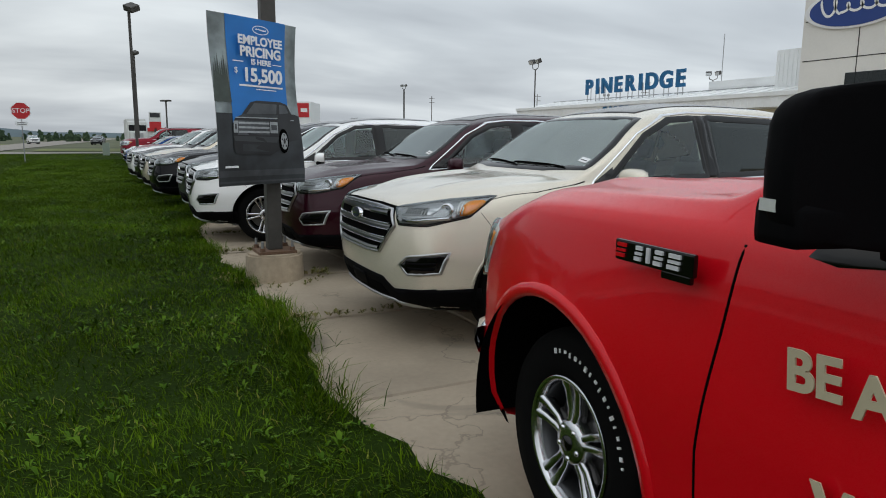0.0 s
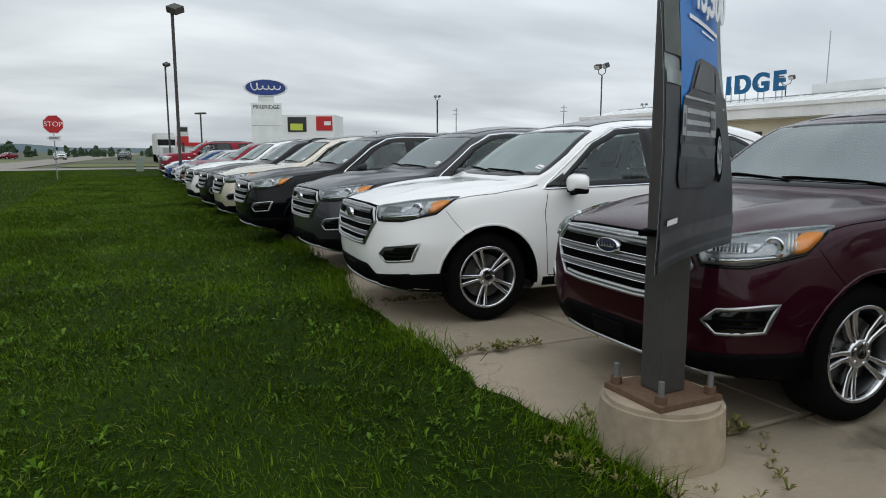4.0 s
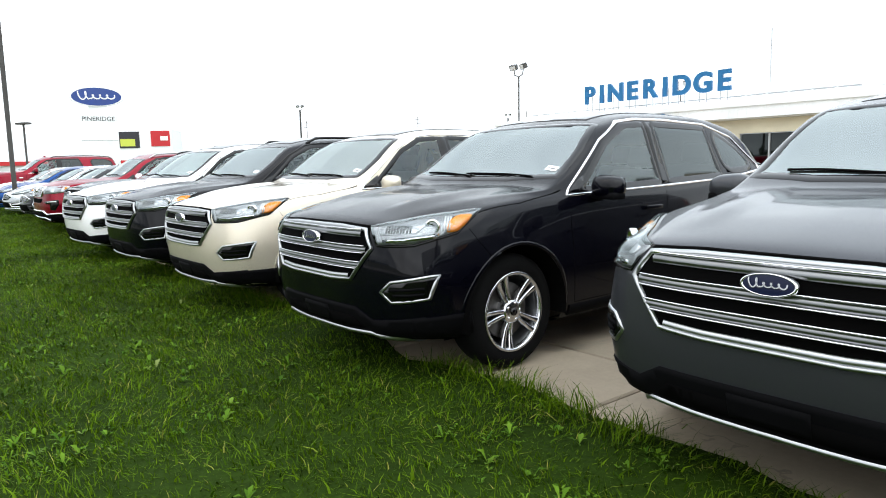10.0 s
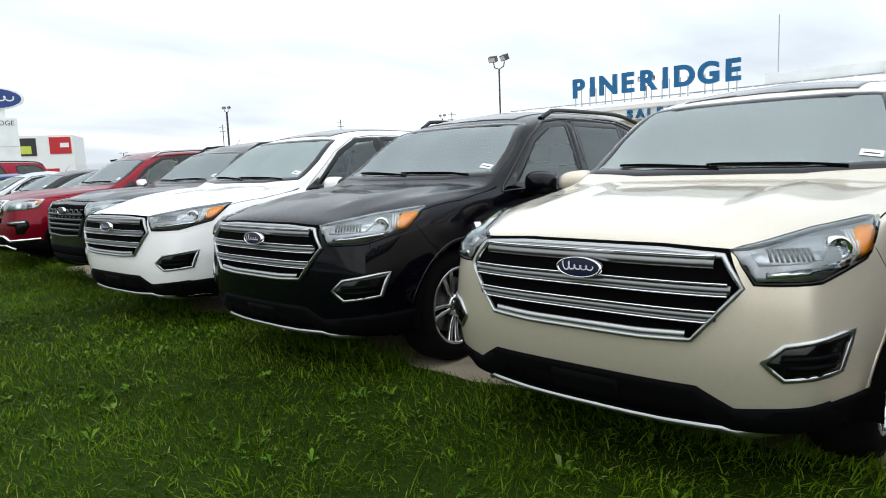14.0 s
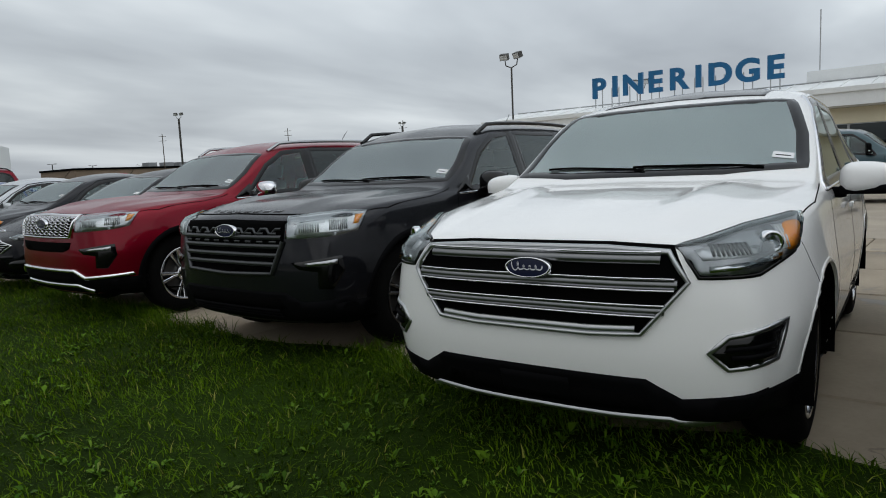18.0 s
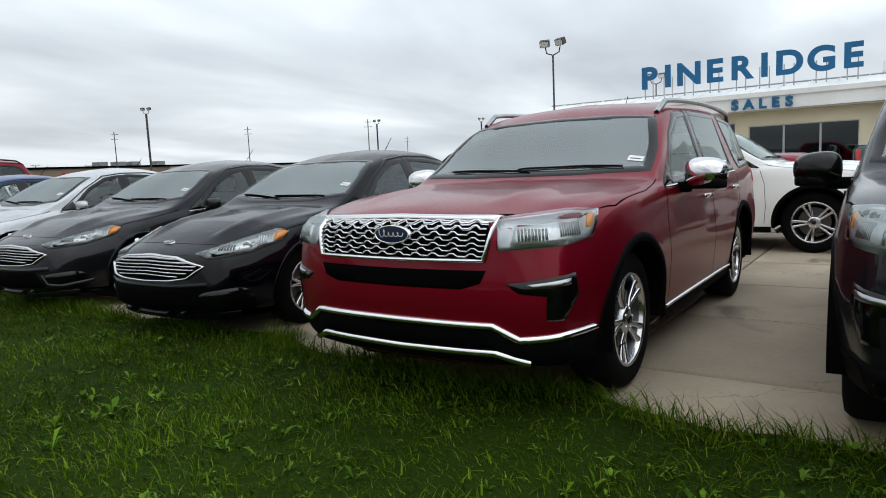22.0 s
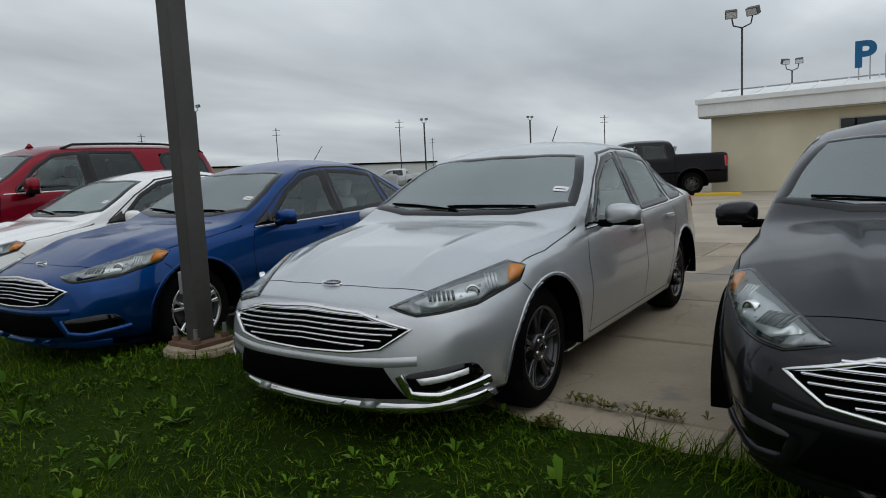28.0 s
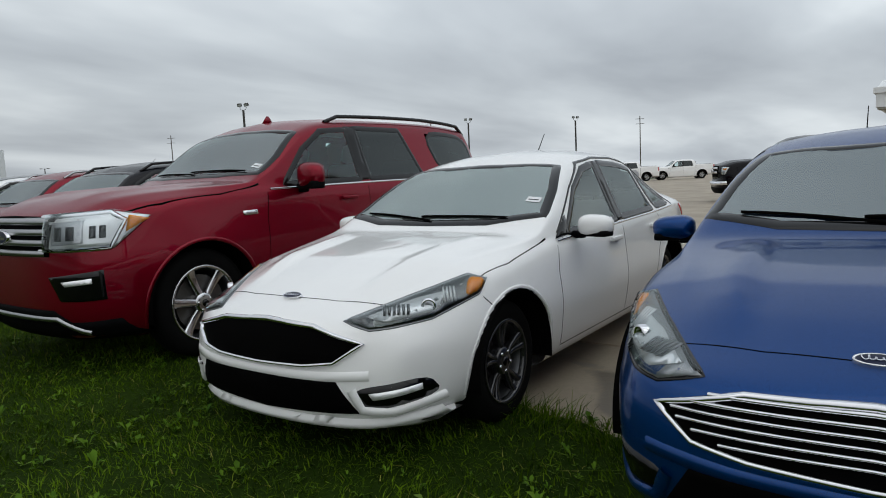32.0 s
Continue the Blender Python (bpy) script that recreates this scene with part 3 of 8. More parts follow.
def build_car(c, name, label, group):
    """A vehicle at the origin, nose towards -x, with its parts."""
    verts, faces, skin = car_skin(c)
    car = thing(name, label, c["category"], group)
    L, W = c["length"], max(p[1] for p in c["half"])
    S, T, F = (0, 1, 0), (0, 0, -1), (1, 0, 0)
    r = c["tyre"]
    arch = c.get("arch", r + 0.065)
    cut = np.zeros(len(faces), bool)
    cen = np.array([verts[list(q)].mean(0) for q in faces])
    nrm = np.array([np.cross(verts[q[1]] - verts[q[0]], verts[q[2]] - verts[q[0]]) for q in faces])
    for hx in c["axles"]:
        cut |= (np.hypot(cen[:, 0] - hx, cen[:, 2] - r) < arch) & (np.abs(cen[:, 1]) > W * 0.62)

    def clear(pts, d):
        """Opens the body behind a pane."""
        dd, e1, e2 = skin.axes(d)
        flat = [Vector((Vector(p).dot(e1), Vector(p).dot(e2))) for p in pts]
        q1, q2 = cen @ np.array(e1), cen @ np.array(e2)
        lo, hi = (min(p.x for p in flat), min(p.y for p in flat)), (max(p.x for p in flat), max(p.y for p in flat))
        face = nrm @ np.array(dd) < 0
        for i in np.nonzero((q1 > lo[0]) & (q1 < hi[0]) & (q2 > lo[1]) & (q2 < hi[1]) & face)[0]:
            if inside(Vector((q1[i], q2[i])), flat):
                cut[i] = True

    glass = []
    for nm, pts, d, mat, corner in c["glass"]:
        sides = [(0, pts, d)] if abs(d[1]) < 0.1 else both(pts, d)
        for s, p, dd in sides:
            if "pillar" not in nm:
                clear(inset(p, dd, 0.05), dd)
            glass.append((nm, p, dd, mat, corner))
    keep = [q for q, k in zip(faces, cut) if not k]
    # draw the edge of the wheel openings round
    V = verts.copy()
    edge = {}
    for q in keep:
        for a, b in zip(q, q[1:] + q[:1]):
            edge[(a, b)] = 1
    rim_v = {k for a, b in edge if (b, a) not in edge for k in (a, b)}
    for hx in c["axles"]:
        for k in rim_v:
            dx, dz = V[k, 0] - hx, V[k, 2] - r
            q = math.hypot(dx, dz)
            if q < arch + 0.08 and abs(V[k, 1]) > W * 0.6:
                if dz > -0.05:
                    V[k, 0], V[k, 2] = hx + dx / q * arch, r + dz / q * arch
                else:
                    V[k, 0] = hx + math.copysign(math.sqrt(max(arch**2 - dz**2, 0.01)), dx)
    used = sorted({k for q in keep for k in q})
    remap = {k: i for i, k in enumerate(used)}
    solid("body", [V[k] for k in used], [tuple(remap[k] for k in q) for q in keep], c["paint"], car, "", True)
    # panes with their dark borders
    for nm, p, dd, mat, corner in glass:
        q = rounded(p, 2) if corner else p
        if nm == "window_pillar":
            v, f = skin.patch(q, dd, 0.004, 0.01)
            solid("window_pillar", v, f, GLOSSBLACK, car, "", True)
            continue
        v, f = skin.patch(q, dd, 0.002, 0.006, 0.06)
        solid(nm, v, f, mat, car, "", True)
        v, f = skin.ribbon(inset(q, dd, 0.022), dd, 0.062 if nm == "windshield" else 0.05, 0.005, True, 0.04, 0.001)
        solid("glass_border", v, f, GLOSSBLACK, car, "", True)
    for nm, pts, d, width, off, mat, closed in c["trim"]:
        sides = [(0, pts, d)] if abs(d[1]) < 0.1 else both(pts, d)
        for s, p, dd in sides:
            v, f = skin.ribbon(p, dd, width, off, closed)
            solid(nm, v, f, mat or c["paint"], car, "", True)
    for nm, pts, d, off, mat, corner in c["plates"]:
        sides = [(0, pts, d)] if abs(d[1]) < 0.1 else both(pts, d)
        for s, p, dd in sides:
            v, f = skin.patch(rounded(p, 2) if corner else p, dd, off, off + 0.012, 0.045)
            solid(nm, v, f, mat or c["paint"], car, "", True)
    # lamps
    for s in (-1, 1):
        lamp, heads = None, {}
        for nm, pts, d, off, mat, corner in c["lamps"]:
            p, dd = [(q[0], s * abs(q[1]), q[2]) for q in pts], (d[0], -s * abs(d[1]), d[2])
            v, f = skin.patch(rounded(p, 2) if corner else p, dd, off, off + 0.006, 0.035)
            own = nm in ("headlight", "fog_lamp", "tail_lamp")
            ob = solid(nm, v, f, mat, car if own else lamp, "", True)
            if own:
                lamp = heads[nm] = ob
        for nm, (x, y, z), (w, h), d, mat in c.get("projectors", ()):
            dd, e1, e2 = skin.axes((d[0], -s * abs(d[1]), d[2]))
            at = skin.drop(Vector((x, s * y, z)), dd, 0.007)
            v, f = lathe([(0.0, 0.006), (0.55, 0.004), (0.62, -0.004), (0.9, -0.012), (1.0, -0.004), (1.0, 0.02)], 20, "z")
            m = Matrix((e1, e2, dd)).transposed().to_4x4()
            solid(nm, [(p[0] * w, p[1] * h, p[2]) for p in v], f, mat, heads["headlight"], "", True, Matrix.Translation(at) @ m)
    # wheels and their wells
    for hx in c["axles"]:
        for s in (-1, 1):
            wheel(car, hx, s * (W - c.get("wheel_in", 0.03)), r, c["rim"], c["style"])
            v, f, n = [], [], 26
            for i in range(n + 1):
                a = math.pi * (-0.05 + 1.10 * i / n)
                cx, cz = hx + arch * math.cos(a), r + arch * math.sin(a)
                v += [(cx, s * (W - 0.012), cz), (cx, s * 0.5 * W, cz)]
                if i:
                    f.append((2 * i - 2, 2 * i - 1, 2 * i + 1, 2 * i))
            o = len(v)
            v += [(hx + arch * math.cos(math.pi * (-0.05 + 1.10 * i / n)), s * 0.5 * W, r + arch * math.sin(math.pi * (-0.05 + 1.10 * i / n))) for i in range(n + 1)]
            f.append(tuple(range(o, o + n + 1)))
            solid("wheel_well", v, f, LINER, car)
            pts = [(hx + (arch + 0.012) * math.cos(math.pi * k / 20), s * W, r + (arch + 0.012) * math.sin(math.pi * k / 20)) for k in range(-1, 22)]
            v, f = skin.ribbon(pts, (0, -s, 0), c.get("lip", 0.035), c.get("lip_off", 0.006), False, 0.05, -0.012)
            solid("arch_lip", v, f, c.get("lip_mat") or c["paint"], car, "", True)
    # mirrors
    mx, my, mz = c["mirror"]
    sx, sy, sz = c["mirror_size"]
    for s in (-1, 1):
        mir = new("mirror")
        mir.parent, mir.matrix_basis = car, pose(mx, s * my, mz, 0, 0, 12 * s)
        bm = bmesh.new()
        bmesh.ops.create_uvsphere(bm, u_segments=20, v_segments=12, radius=1)
        for q in bm.verts:
            k = q.co
            k.x = (abs(k.x) ** 0.75) * (1 if k.x > 0 else -1)
            k.y = (abs(k.y) ** c.get("mirror_box", 0.7)) * (1 if k.y > 0 else -1)
            k.z = (abs(k.z) ** c.get("mirror_box", 0.7)) * (1 if k.z > 0 else -1)
            k.x = min(k.x, 0.35) * (1 + 0.15 * k.y * -s)
            q.co = (k.x * sx, k.y * sy, k.z * sz * (1 + 0.12 * k.y * -s))
        part("mirror_cap", bm, c.get("mirror_mat") or c["paint"], mir, "", True)
        part("mirror_base", block(-0.4 * sx, -s * sy * 1.35 - 0.07, -sz * 1.25, sx * 0.25, -s * sy * 1.35 + 0.13, -sz * 0.55, 0.02), PLASTIC, mir, "", True)
        part("mirror_band", block(-sx * 0.80, -sy * 0.92, -sz * 1.0, sx * 0.34, sy * 0.92, -sz * 0.40, 0.02), PLASTIC, mir, "", True)
        part("mirror_glass", block(sx * 0.36, -sy * 0.8, -sz * 0.75, sx * 0.38, sy * 0.8, sz * 0.75), CHROME, mir)
    # door handles
    for hx, hz in c["handles"]:
        for s in (-1, 1):
            at = skin.drop(Vector((hx, s * W, hz)), Vector((0, -s, 0)), 0.022)
            part("door_handle", block(at.x - 0.10, at.y - 0.011, at.z - 0.016, at.x + 0.10, at.y + 0.011, at.z + 0.016, 0.009, 2), c.get("handle_mat") or c["paint"], car, "", True)
    # wipers on the glass
    for y0, y1, x0, x1 in c["wipers"]:
        v, f = skin.ribbon([(x0, y0, 1), ((x0 + x1) / 2, (y0 + y1) / 2, 1), (x1, y1, 1)], T, 0.016, 0.018, False, 0.06, 0.008)
        solid("wiper", v, f, GAP, car, "", True)
    if c.get("badge"):
        x, z, w, h, tilt = c["badge"]
        p, q = skin.drop(Vector((0, 0, z)), Vector(F), 0), skin.drop(Vector((0, 0, z + 0.03)), Vector(F), 0)
        if tilt is None:
            tilt = math.degrees(math.atan2(q.x - p.x, 0.03))
        a = radians(tilt)
        oval_badge(car, p.x - x * math.cos(a), z + x * math.sin(a), w, h, tilt)
    # cabin
    x0, x1 = c["cabin"]
    zf = c["seat_z"]
    part("cabin_floor", block(x0 - 0.1, -W + 0.16, zf - 0.1, x1, W - 0.16, zf - 0.06), CABIN, car)
    dash = block(x0 - 0.35, -W + 0.2, c["dash_z"] - 0.22, x0 + 0.12, W - 0.2, c["dash_z"], 0.06, 3)
    part("dashboard", dash, CABIN, car, "", True)
    for s in (-1, 1):
        seat(car, x0 + 0.55, s * 0.4 * W / 0.95, zf, c.get("seat_mat") or SEATCLOTH)
        seat(car, x0 + 1.42, s * 0.4 * W / 0.95, zf + 0.03, c.get("seat_mat") or SEATCLOTH, "rear_seat")
    v, f = [], []
    n = 24
    for i in range(n):
        a = 2 * math.pi * i / n
        for k in range(6):
            b = 2 * math.pi * k / 6
            rr = 0.185 + 0.015 * math.cos(b)
            v.append((0.015 * math.sin(b), rr * math.cos(a), rr * math.sin(a)))
    f = [(i * 6 + k, ((i + 1) % n) * 6 + k, ((i + 1) % n) * 6 + (k + 1) % 6, i * 6 + (k + 1) % 6) for i in range(n) for k in range(6)]
    solid("steering_wheel", v, f, CABIN, car, "", True, pose(x0 + 0.3, -0.38, c["dash_z"] - 0.02, 0, -25, 0))
    part("rear_view_mirror", block(c["inner_mirror"][0], -0.12, c["inner_mirror"][1] - 0.035, c["inner_mirror"][0] + 0.04, 0.12, c["inner_mirror"][1] + 0.035, 0.015), GAP, car, "", True)
    # a paper tag behind the screen on the driver's side
    tx, ty = c["tag"]
    p = [(tx, ty, 1), (tx + 0.05, ty, 1), (tx + 0.05, ty + 0.10, 1), (tx, ty + 0.10, 1)]
    v, f = skin.patch(p, T, 0.006, 0.001, 0.05)
    solid("paper_tag", v, f, PAPER, car)
    v, f = skin.ribbon([(tx + 0.022, ty + 0.015, 1), (tx + 0.022, ty + 0.085, 1)], T, 0.008, 0.009, False, 0.05, 0.007)
    solid("tag_print", v, f, INK, car)
    if c.get("rails"):
        roof_rails(car, skin, *c["rails"], c.get("rail_mat") or GLOSSBLACK)
    # the cloth under the roof
    gx = max(p[0] for p in c["glass"][0][1])
    hw = min(abs(p[1]) for p in c["glass"][0][1] if abs(p[1]) > 0.45) - 0.04
    v, f = skin.patch([(gx + 0.02, -hw, 1), (gx + 0.02, hw, 1), (x1 - 0.55, hw, 1), (x1 - 0.55, -hw, 1)], T, -0.03, 0.004, 0.12)
    solid("headliner", v, f, HEADLINER, car, "", True)
    if c.get("fin"):
        p = skin.drop(Vector((c["fin"], 0, 1.5)), Vector(T), -0.01)
        bm = bmesh.new()
        bmesh.ops.create_cone(bm, cap_ends=True, segments=12, radius1=0.07, radius2=0.015, depth=0.07)
        bm.transform(Matrix.Translation((p.x, 0, p.z + 0.035)) @ Matrix.Diagonal((1, 0.4, 1, 1)))
        part("antenna_fin", bm, c["paint"], car, "", True)
    if c.get("whip"):
        x, y = c["whip"]
        p = skin.drop(Vector((x, y, 1.5)), Vector(T), 0)
        bm = rod((p.x, p.y, p.z - 0.01), (p.x + 0.03, p.y, p.z + 0.03), 0.018, 0.010, 10)
        rod((p.x + 0.03, p.y, p.z + 0.03), (p.x + 0.20, p.y, p.z + 0.22), 0.005, 0.003, 6, bm)
        part("antenna", bm, PLASTIC, car, "", True)
    for x, y, w, d in c.get("sheets", ()):
        window_sheet(car, skin, x, y, w, d)
    return car, skin


def repaint(car, was, now):
    for o in car.children_recursive:
        for s in o.material_slots:
            if s.material == was:
                s.link = "OBJECT"
                s.material = now


def gaps(*lines):
    return [("panel_gap", pts, d, w, 0.0012, GAP, False) for pts, d, w in lines]

# ---- the models ----
WHITE = paint("oxford_white", (0.88, 0.88, 0.87), 0.0, 0.3)
PEARL = paint("pearl_white_gold", (0.70, 0.65, 0.54), 0.35, 0.32)
CHAMPAGNE = paint("champagne", (0.66, 0.595, 0.48), 0.5, 0.34)
MAROON = paint("burgundy", (0.030, 0.0035, 0.010), 0.35, 0.35, 0.55)
GREY = paint("magnetic_grey", (0.042, 0.044, 0.050), 0.5, 0.36, 0.6)
BLACK = paint("shadow_black", (0.0012, 0.0012, 0.0030), 0.0, 0.25, 0.42)
CHARCOAL = paint("charcoal", (0.0145, 0.015, 0.0185), 0.6, 0.32, 0.6)
RUBY = paint("ruby_red", (0.20, 0.0015, 0.013), 0.65, 0.34, 0.5)
RACE = paint("race_red", (0.60, 0.003, 0.010), 0.0, 0.3, 0.45)
SILVER = paint("ingot_silver", (0.50, 0.52, 0.54), 0.65, 0.33)
BLUE = paint("lightning_blue", (0.0006, 0.042, 0.18), 0.7, 0.32, 0.55)
TEAL = paint("teal_grey", (0.045, 0.085, 0.10), 0.4, 0.36)
F, S, T, D = (1, 0, 0), (0, 1, 0), (0, 0, -1), (1, 0.75, 0)


def ribs(a, b, z0, z1, n, mat):
    """Upright facets of a lamp's reflector between two points of the plan."""
    out = []
    for i in range(n):
        u, w = i / n, (i + 0.62) / n
        (xa, ya), (xb, yb) = ((a[0] + (b[0] - a[0]) * k, a[1] + (b[1] - a[1]) * k) for k in (u, w))
        out.append(("lamp_rib", [(xa, ya, z1), (xa, ya, z0), (xb, yb, z0), (xb, yb, z1)], D, 0.010, mat, False))
    return out


def front(*yz):
    """An outline on the nose from its left half, with the mirror added: y from 0 outwards."""
    left = [(0, -y, z) for y, z in yz]
    return left + [(0, y, z) for y, z in reversed(yz) if y > 0.001]


EDGE = dict(
    category="car", length=4.78, waist=0.66, axles=(0.95, 3.80), tyre=0.375, rim=0.255, style="bright_twin", sweep=0.29, power=3.7, cowl=1.30, paint=WHITE, lean=0.05,
    top=[(0, 1.0), (0.12, 1.04), (0.4, 1.095), (0.9, 1.145), (1.25, 1.17), (1.42, 1.25), (2.05, 1.60), (2.4, 1.675), (2.9, 1.715), (3.5, 1.70), (4.1, 1.64), (4.4, 1.54), (4.6, 1.28), (4.72, 1.05), (4.78, 0.9)],
    shoulder=[(0, 0.92), (0.5, 1.015), (1.0, 1.065), (1.5, 1.09), (2.5, 1.115), (3.5, 1.155), (4.2, 1.2), (4.6, 1.13), (4.78, 0.88)],
    half=[(0, 0.82), (0.3, 0.915), (0.6, 0.953), (1.0, 0.962), (3.8, 0.964), (4.3, 0.945), (4.6, 0.88), (4.78, 0.80)],
    roofhalf=[(0, 0.58), (0.5, 0.68), (1.0, 0.775), (1.3, 0.85), (1.55, 0.835), (2.1, 0.745), (2.6, 0.71), (3.5, 0.69), (4.2, 0.66), (4.5, 0.67), (4.78, 0.7)],
    rail=[(0, 0.985), (0.4, 1.07), (0.9, 1.12), (1.3, 1.15), (1.5, 1.23), (2.1, 1.565), (2.6, 1.635), (3.4, 1.64), (4.0, 1.585), (4.4, 1.44), (4.6, 1.2), (4.78, 0.88)],
    sill=[(0, 0.28), (0.4, 0.245), (1.0, 0.21), (3.8, 0.21), (4.3, 0.26), (4.78, 0.36)],
    nose=[(0.2, 0.14), (0.3, 0.07), (0.45, 0.02), (0.6, 0), (0.8, 0.012), (0.93, 0.04), (1.02, 0.11), (1.2, 0.26)],
    glass=[
        ("windshield", [(1.33, 0, 1), (1.36, -0.45, 1), (1.47, -0.81, 1), (1.75, -0.775, 1), (2.07, -0.675, 1), (2.02, -0.34, 1), (2.0, 0, 1), (2.02, 0.34, 1), (2.07, 0.675, 1), (1.75, 0.775, 1), (1.47, 0.81, 1), (1.36, 0.45, 1)], T, SHIELD, False),
        ("front_side_window", [(1.60, 1, 1.12), (2.62, 1, 1.145), (2.58, 1, 1.585), (2.30, 1, 1.575), (2.0, 1, 1.45)], S, SIDEGLASS, False),
        ("rear_side_window", [(2.70, 1, 1.147), (3.56, 1, 1.175), (3.50, 1, 1.57), (2.67, 1, 1.587)], S, PRIVACY, False),
        ("quarter_window", [(3.62, 1, 1.178), (4.20, 1, 1.235), (3.90, 1, 1.47), (3.56, 1, 1.56)], S, PRIVACY, True),
        ("window_pillar", [(2.60, 1, 1.145), (2.72, 1, 1.147), (2.69, 1, 1.59), (2.57, 1, 1.59)], S, GLOSSBLACK, False),
        ("window_pillar", [(1.47, 1, 1.11), (1.68, 1, 1.12), (1.68, 1, 1.23)], S, GLOSSBLACK, False),
        ("rear_window", [(4.35, -0.5, 1), (4.35, 0.5, 1), (4.62, 0.6, 1), (4.62, -0.6, 1)], T, PRIVACY, False)],
    trim=[("window_trim", [(1.46, 1, 1.10), (2.6, 1, 1.125), (3.6, 1, 1.157), (4.25, 1, 1.215), (4.28, 1, 1.25), (3.95, 1, 1.495), (3.5, 1, 1.59), (2.9, 1, 1.612), (2.5, 1, 1.61), (2.25, 1, 1.585), (1.95, 1, 1.455), (1.5, 1, 1.14)], S, 0.018, 0.009, CHROME, True)]
    + [("grille_bar", [(0, -w, z), (0, 0, z), (0, w, z)], F, 0.036, 0.020, SATINDARK, False) for z, w in ((0.924, 0.50), (0.836, 0.56), (0.742, 0.52))]
    + [("grille_line", [(0, -w, z), (0, 0, z), (0, w, z)], F, 0.009, 0.027, CHROME, False) for z, w in ((0.942, 0.50), (0.856, 0.55), (0.815, 0.55), (0.762, 0.52), (0.722, 0.49))]
    + [("grille_frame", front((0.30, 0.958), (0.525, 0.946), (0.595, 0.845), (0.44, 0.655), (0.25, 0.645)), F, 0.020, 0.022, SATIN, True),
       ("grille_line", [(0, -0.42, 0.672), (0, -0.25, 0.664), (0, 0.25, 0.664), (0, 0.42, 0.672)], F, 0.034, 0.016, SATIN, False),
       ("fog_lamp_trim", [(0.1, 0.655, 0.592), (0.1, 0.725, 0.652), (0.16, 0.94, 0.685), (0.15, 0.90, 0.548), (0.1, 0.725, 0.532)], (1, 0.35, 0), 0.020, 0.010, SATIN, True),
       ("skid_bar", [(0, -0.66, 0.268), (0, -0.52, 0.325), (0, -0.3, 0.316), (0, 0.3, 0.316), (0, 0.52, 0.325), (0, 0.66, 0.268)], F, 0.020, 0.022, SATIN, False),
       ("sill_cladding", [(1.45, 1, 0.28), (3.32, 1, 0.28)], S, 0.15, 0.012, PLASTIC, False),
       ("headlight_rim", [(0.06, 0.585, 0.968), (0.08, 0.635, 0.862), (0.25, 0.78, 0.864), (0.46, 0.9, 0.922), (0.60, 0.93, 1.050), (0.3, 0.8, 1.020)], D, 0.02, 0.006, GLOSSBLACK, True)]
    + gaps(([(0.15, -0.63, 1), (0.30, -0.76, 1), (0.60, -0.87, 1), (1.0, -0.893, 1), (1.42, -0.868, 1)], T, 0.005), ([(0.15, 0.63, 1), (0.30, 0.76, 1), (0.60, 0.87, 1), (1.0, 0.893, 1), (1.42, 0.868, 1)], T, 0.005),
           ([(0, -0.57, 0.968), (0, -0.3, 0.981), (0, 0.3, 0.981), (0, 0.57, 0.968)], F, 0.010),
           ([(1.50, 1, 1.08), (1.46, 1, 0.9), (1.47, 1, 0.6), (1.50, 1, 0.37)], S, 0.007), ([(2.64, 1, 1.13), (2.63, 1, 0.7), (2.60, 1, 0.37)], S, 0.007),
           ([(3.58, 1, 1.16), (3.66, 1, 0.95), (3.50, 1, 0.8), (3.32, 1, 0.55), (3.28, 1, 0.37)], S, 0.007), ([(1.50, 1, 0.365), (3.28, 1, 0.365)], S, 0.007),
           ([(0.57, 1, 0.945), (0.63, 1, 0.86), (0.71, 1, 0.765)], S, 0.004), ([(4.22, 1, 1.28), (4.20, 1, 0.95)], S, 0.006)),
    plates=[
        ("grille", front((0.30, 0.974), (0.54, 0.962), (0.60, 0.845), (0.44, 0.655), (0.25, 0.645)), F, 0.005, GAP, False),
        ("lower_bumper", front((0.45, 0.485), (0.57, 0.415), (0.82, 0.44), (0.86, 0.275), (0.4, 0.255)), F, 0.008, PLASTIC, False),
        ("bumper_corner", [(0.2, 0.80, 0.43), (0.52, 0.95, 0.44), (0.55, 0.95, 0.25), (0.2, 0.80, 0.25)], (1, 1, 0), 0.008, PLASTIC, False),
        ("lower_grille", front((0.42, 0.42), (0.48, 0.355), (0.3, 0.345)), F, 0.012, GAP, False),
        ("roof_glass", [(2.16, -0.50, 1), (2.12, 0, 1), (2.16, 0.50, 1), (3.55, 0.50, 1), (3.55, -0.50, 1)], T, 0.003, GLOSSBLACK, False),
        ("plate_panel", front((0.15, 0.455), (0.15, 0.36)), F, 0.016, PLASTIC, False)],
    lamps=[
        ("headlight", [(0.06, 0.585, 0.963), (0.08, 0.635, 0.868), (0.25, 0.78, 0.872), (0.46, 0.9, 0.930), (0.60, 0.93, 1.045), (0.3, 0.8, 1.015)], D, 0.004, LAMPMID, False),
        ("bezel", [(0.1, 0.615, 0.953), (0.1, 0.64, 0.918), (0.27, 0.785, 0.93), (0.33, 0.83, 1.003), (0.25, 0.78, 0.998)], D, 0.006, LAMPDARK, False),
        ("turn_lamp", [(0.44, 0.87, 1.015), (0.40, 0.86, 0.925), (0.47, 0.9, 0.93), (0.56, 0.93, 1.025)], D, 0.009, AMBER, True),
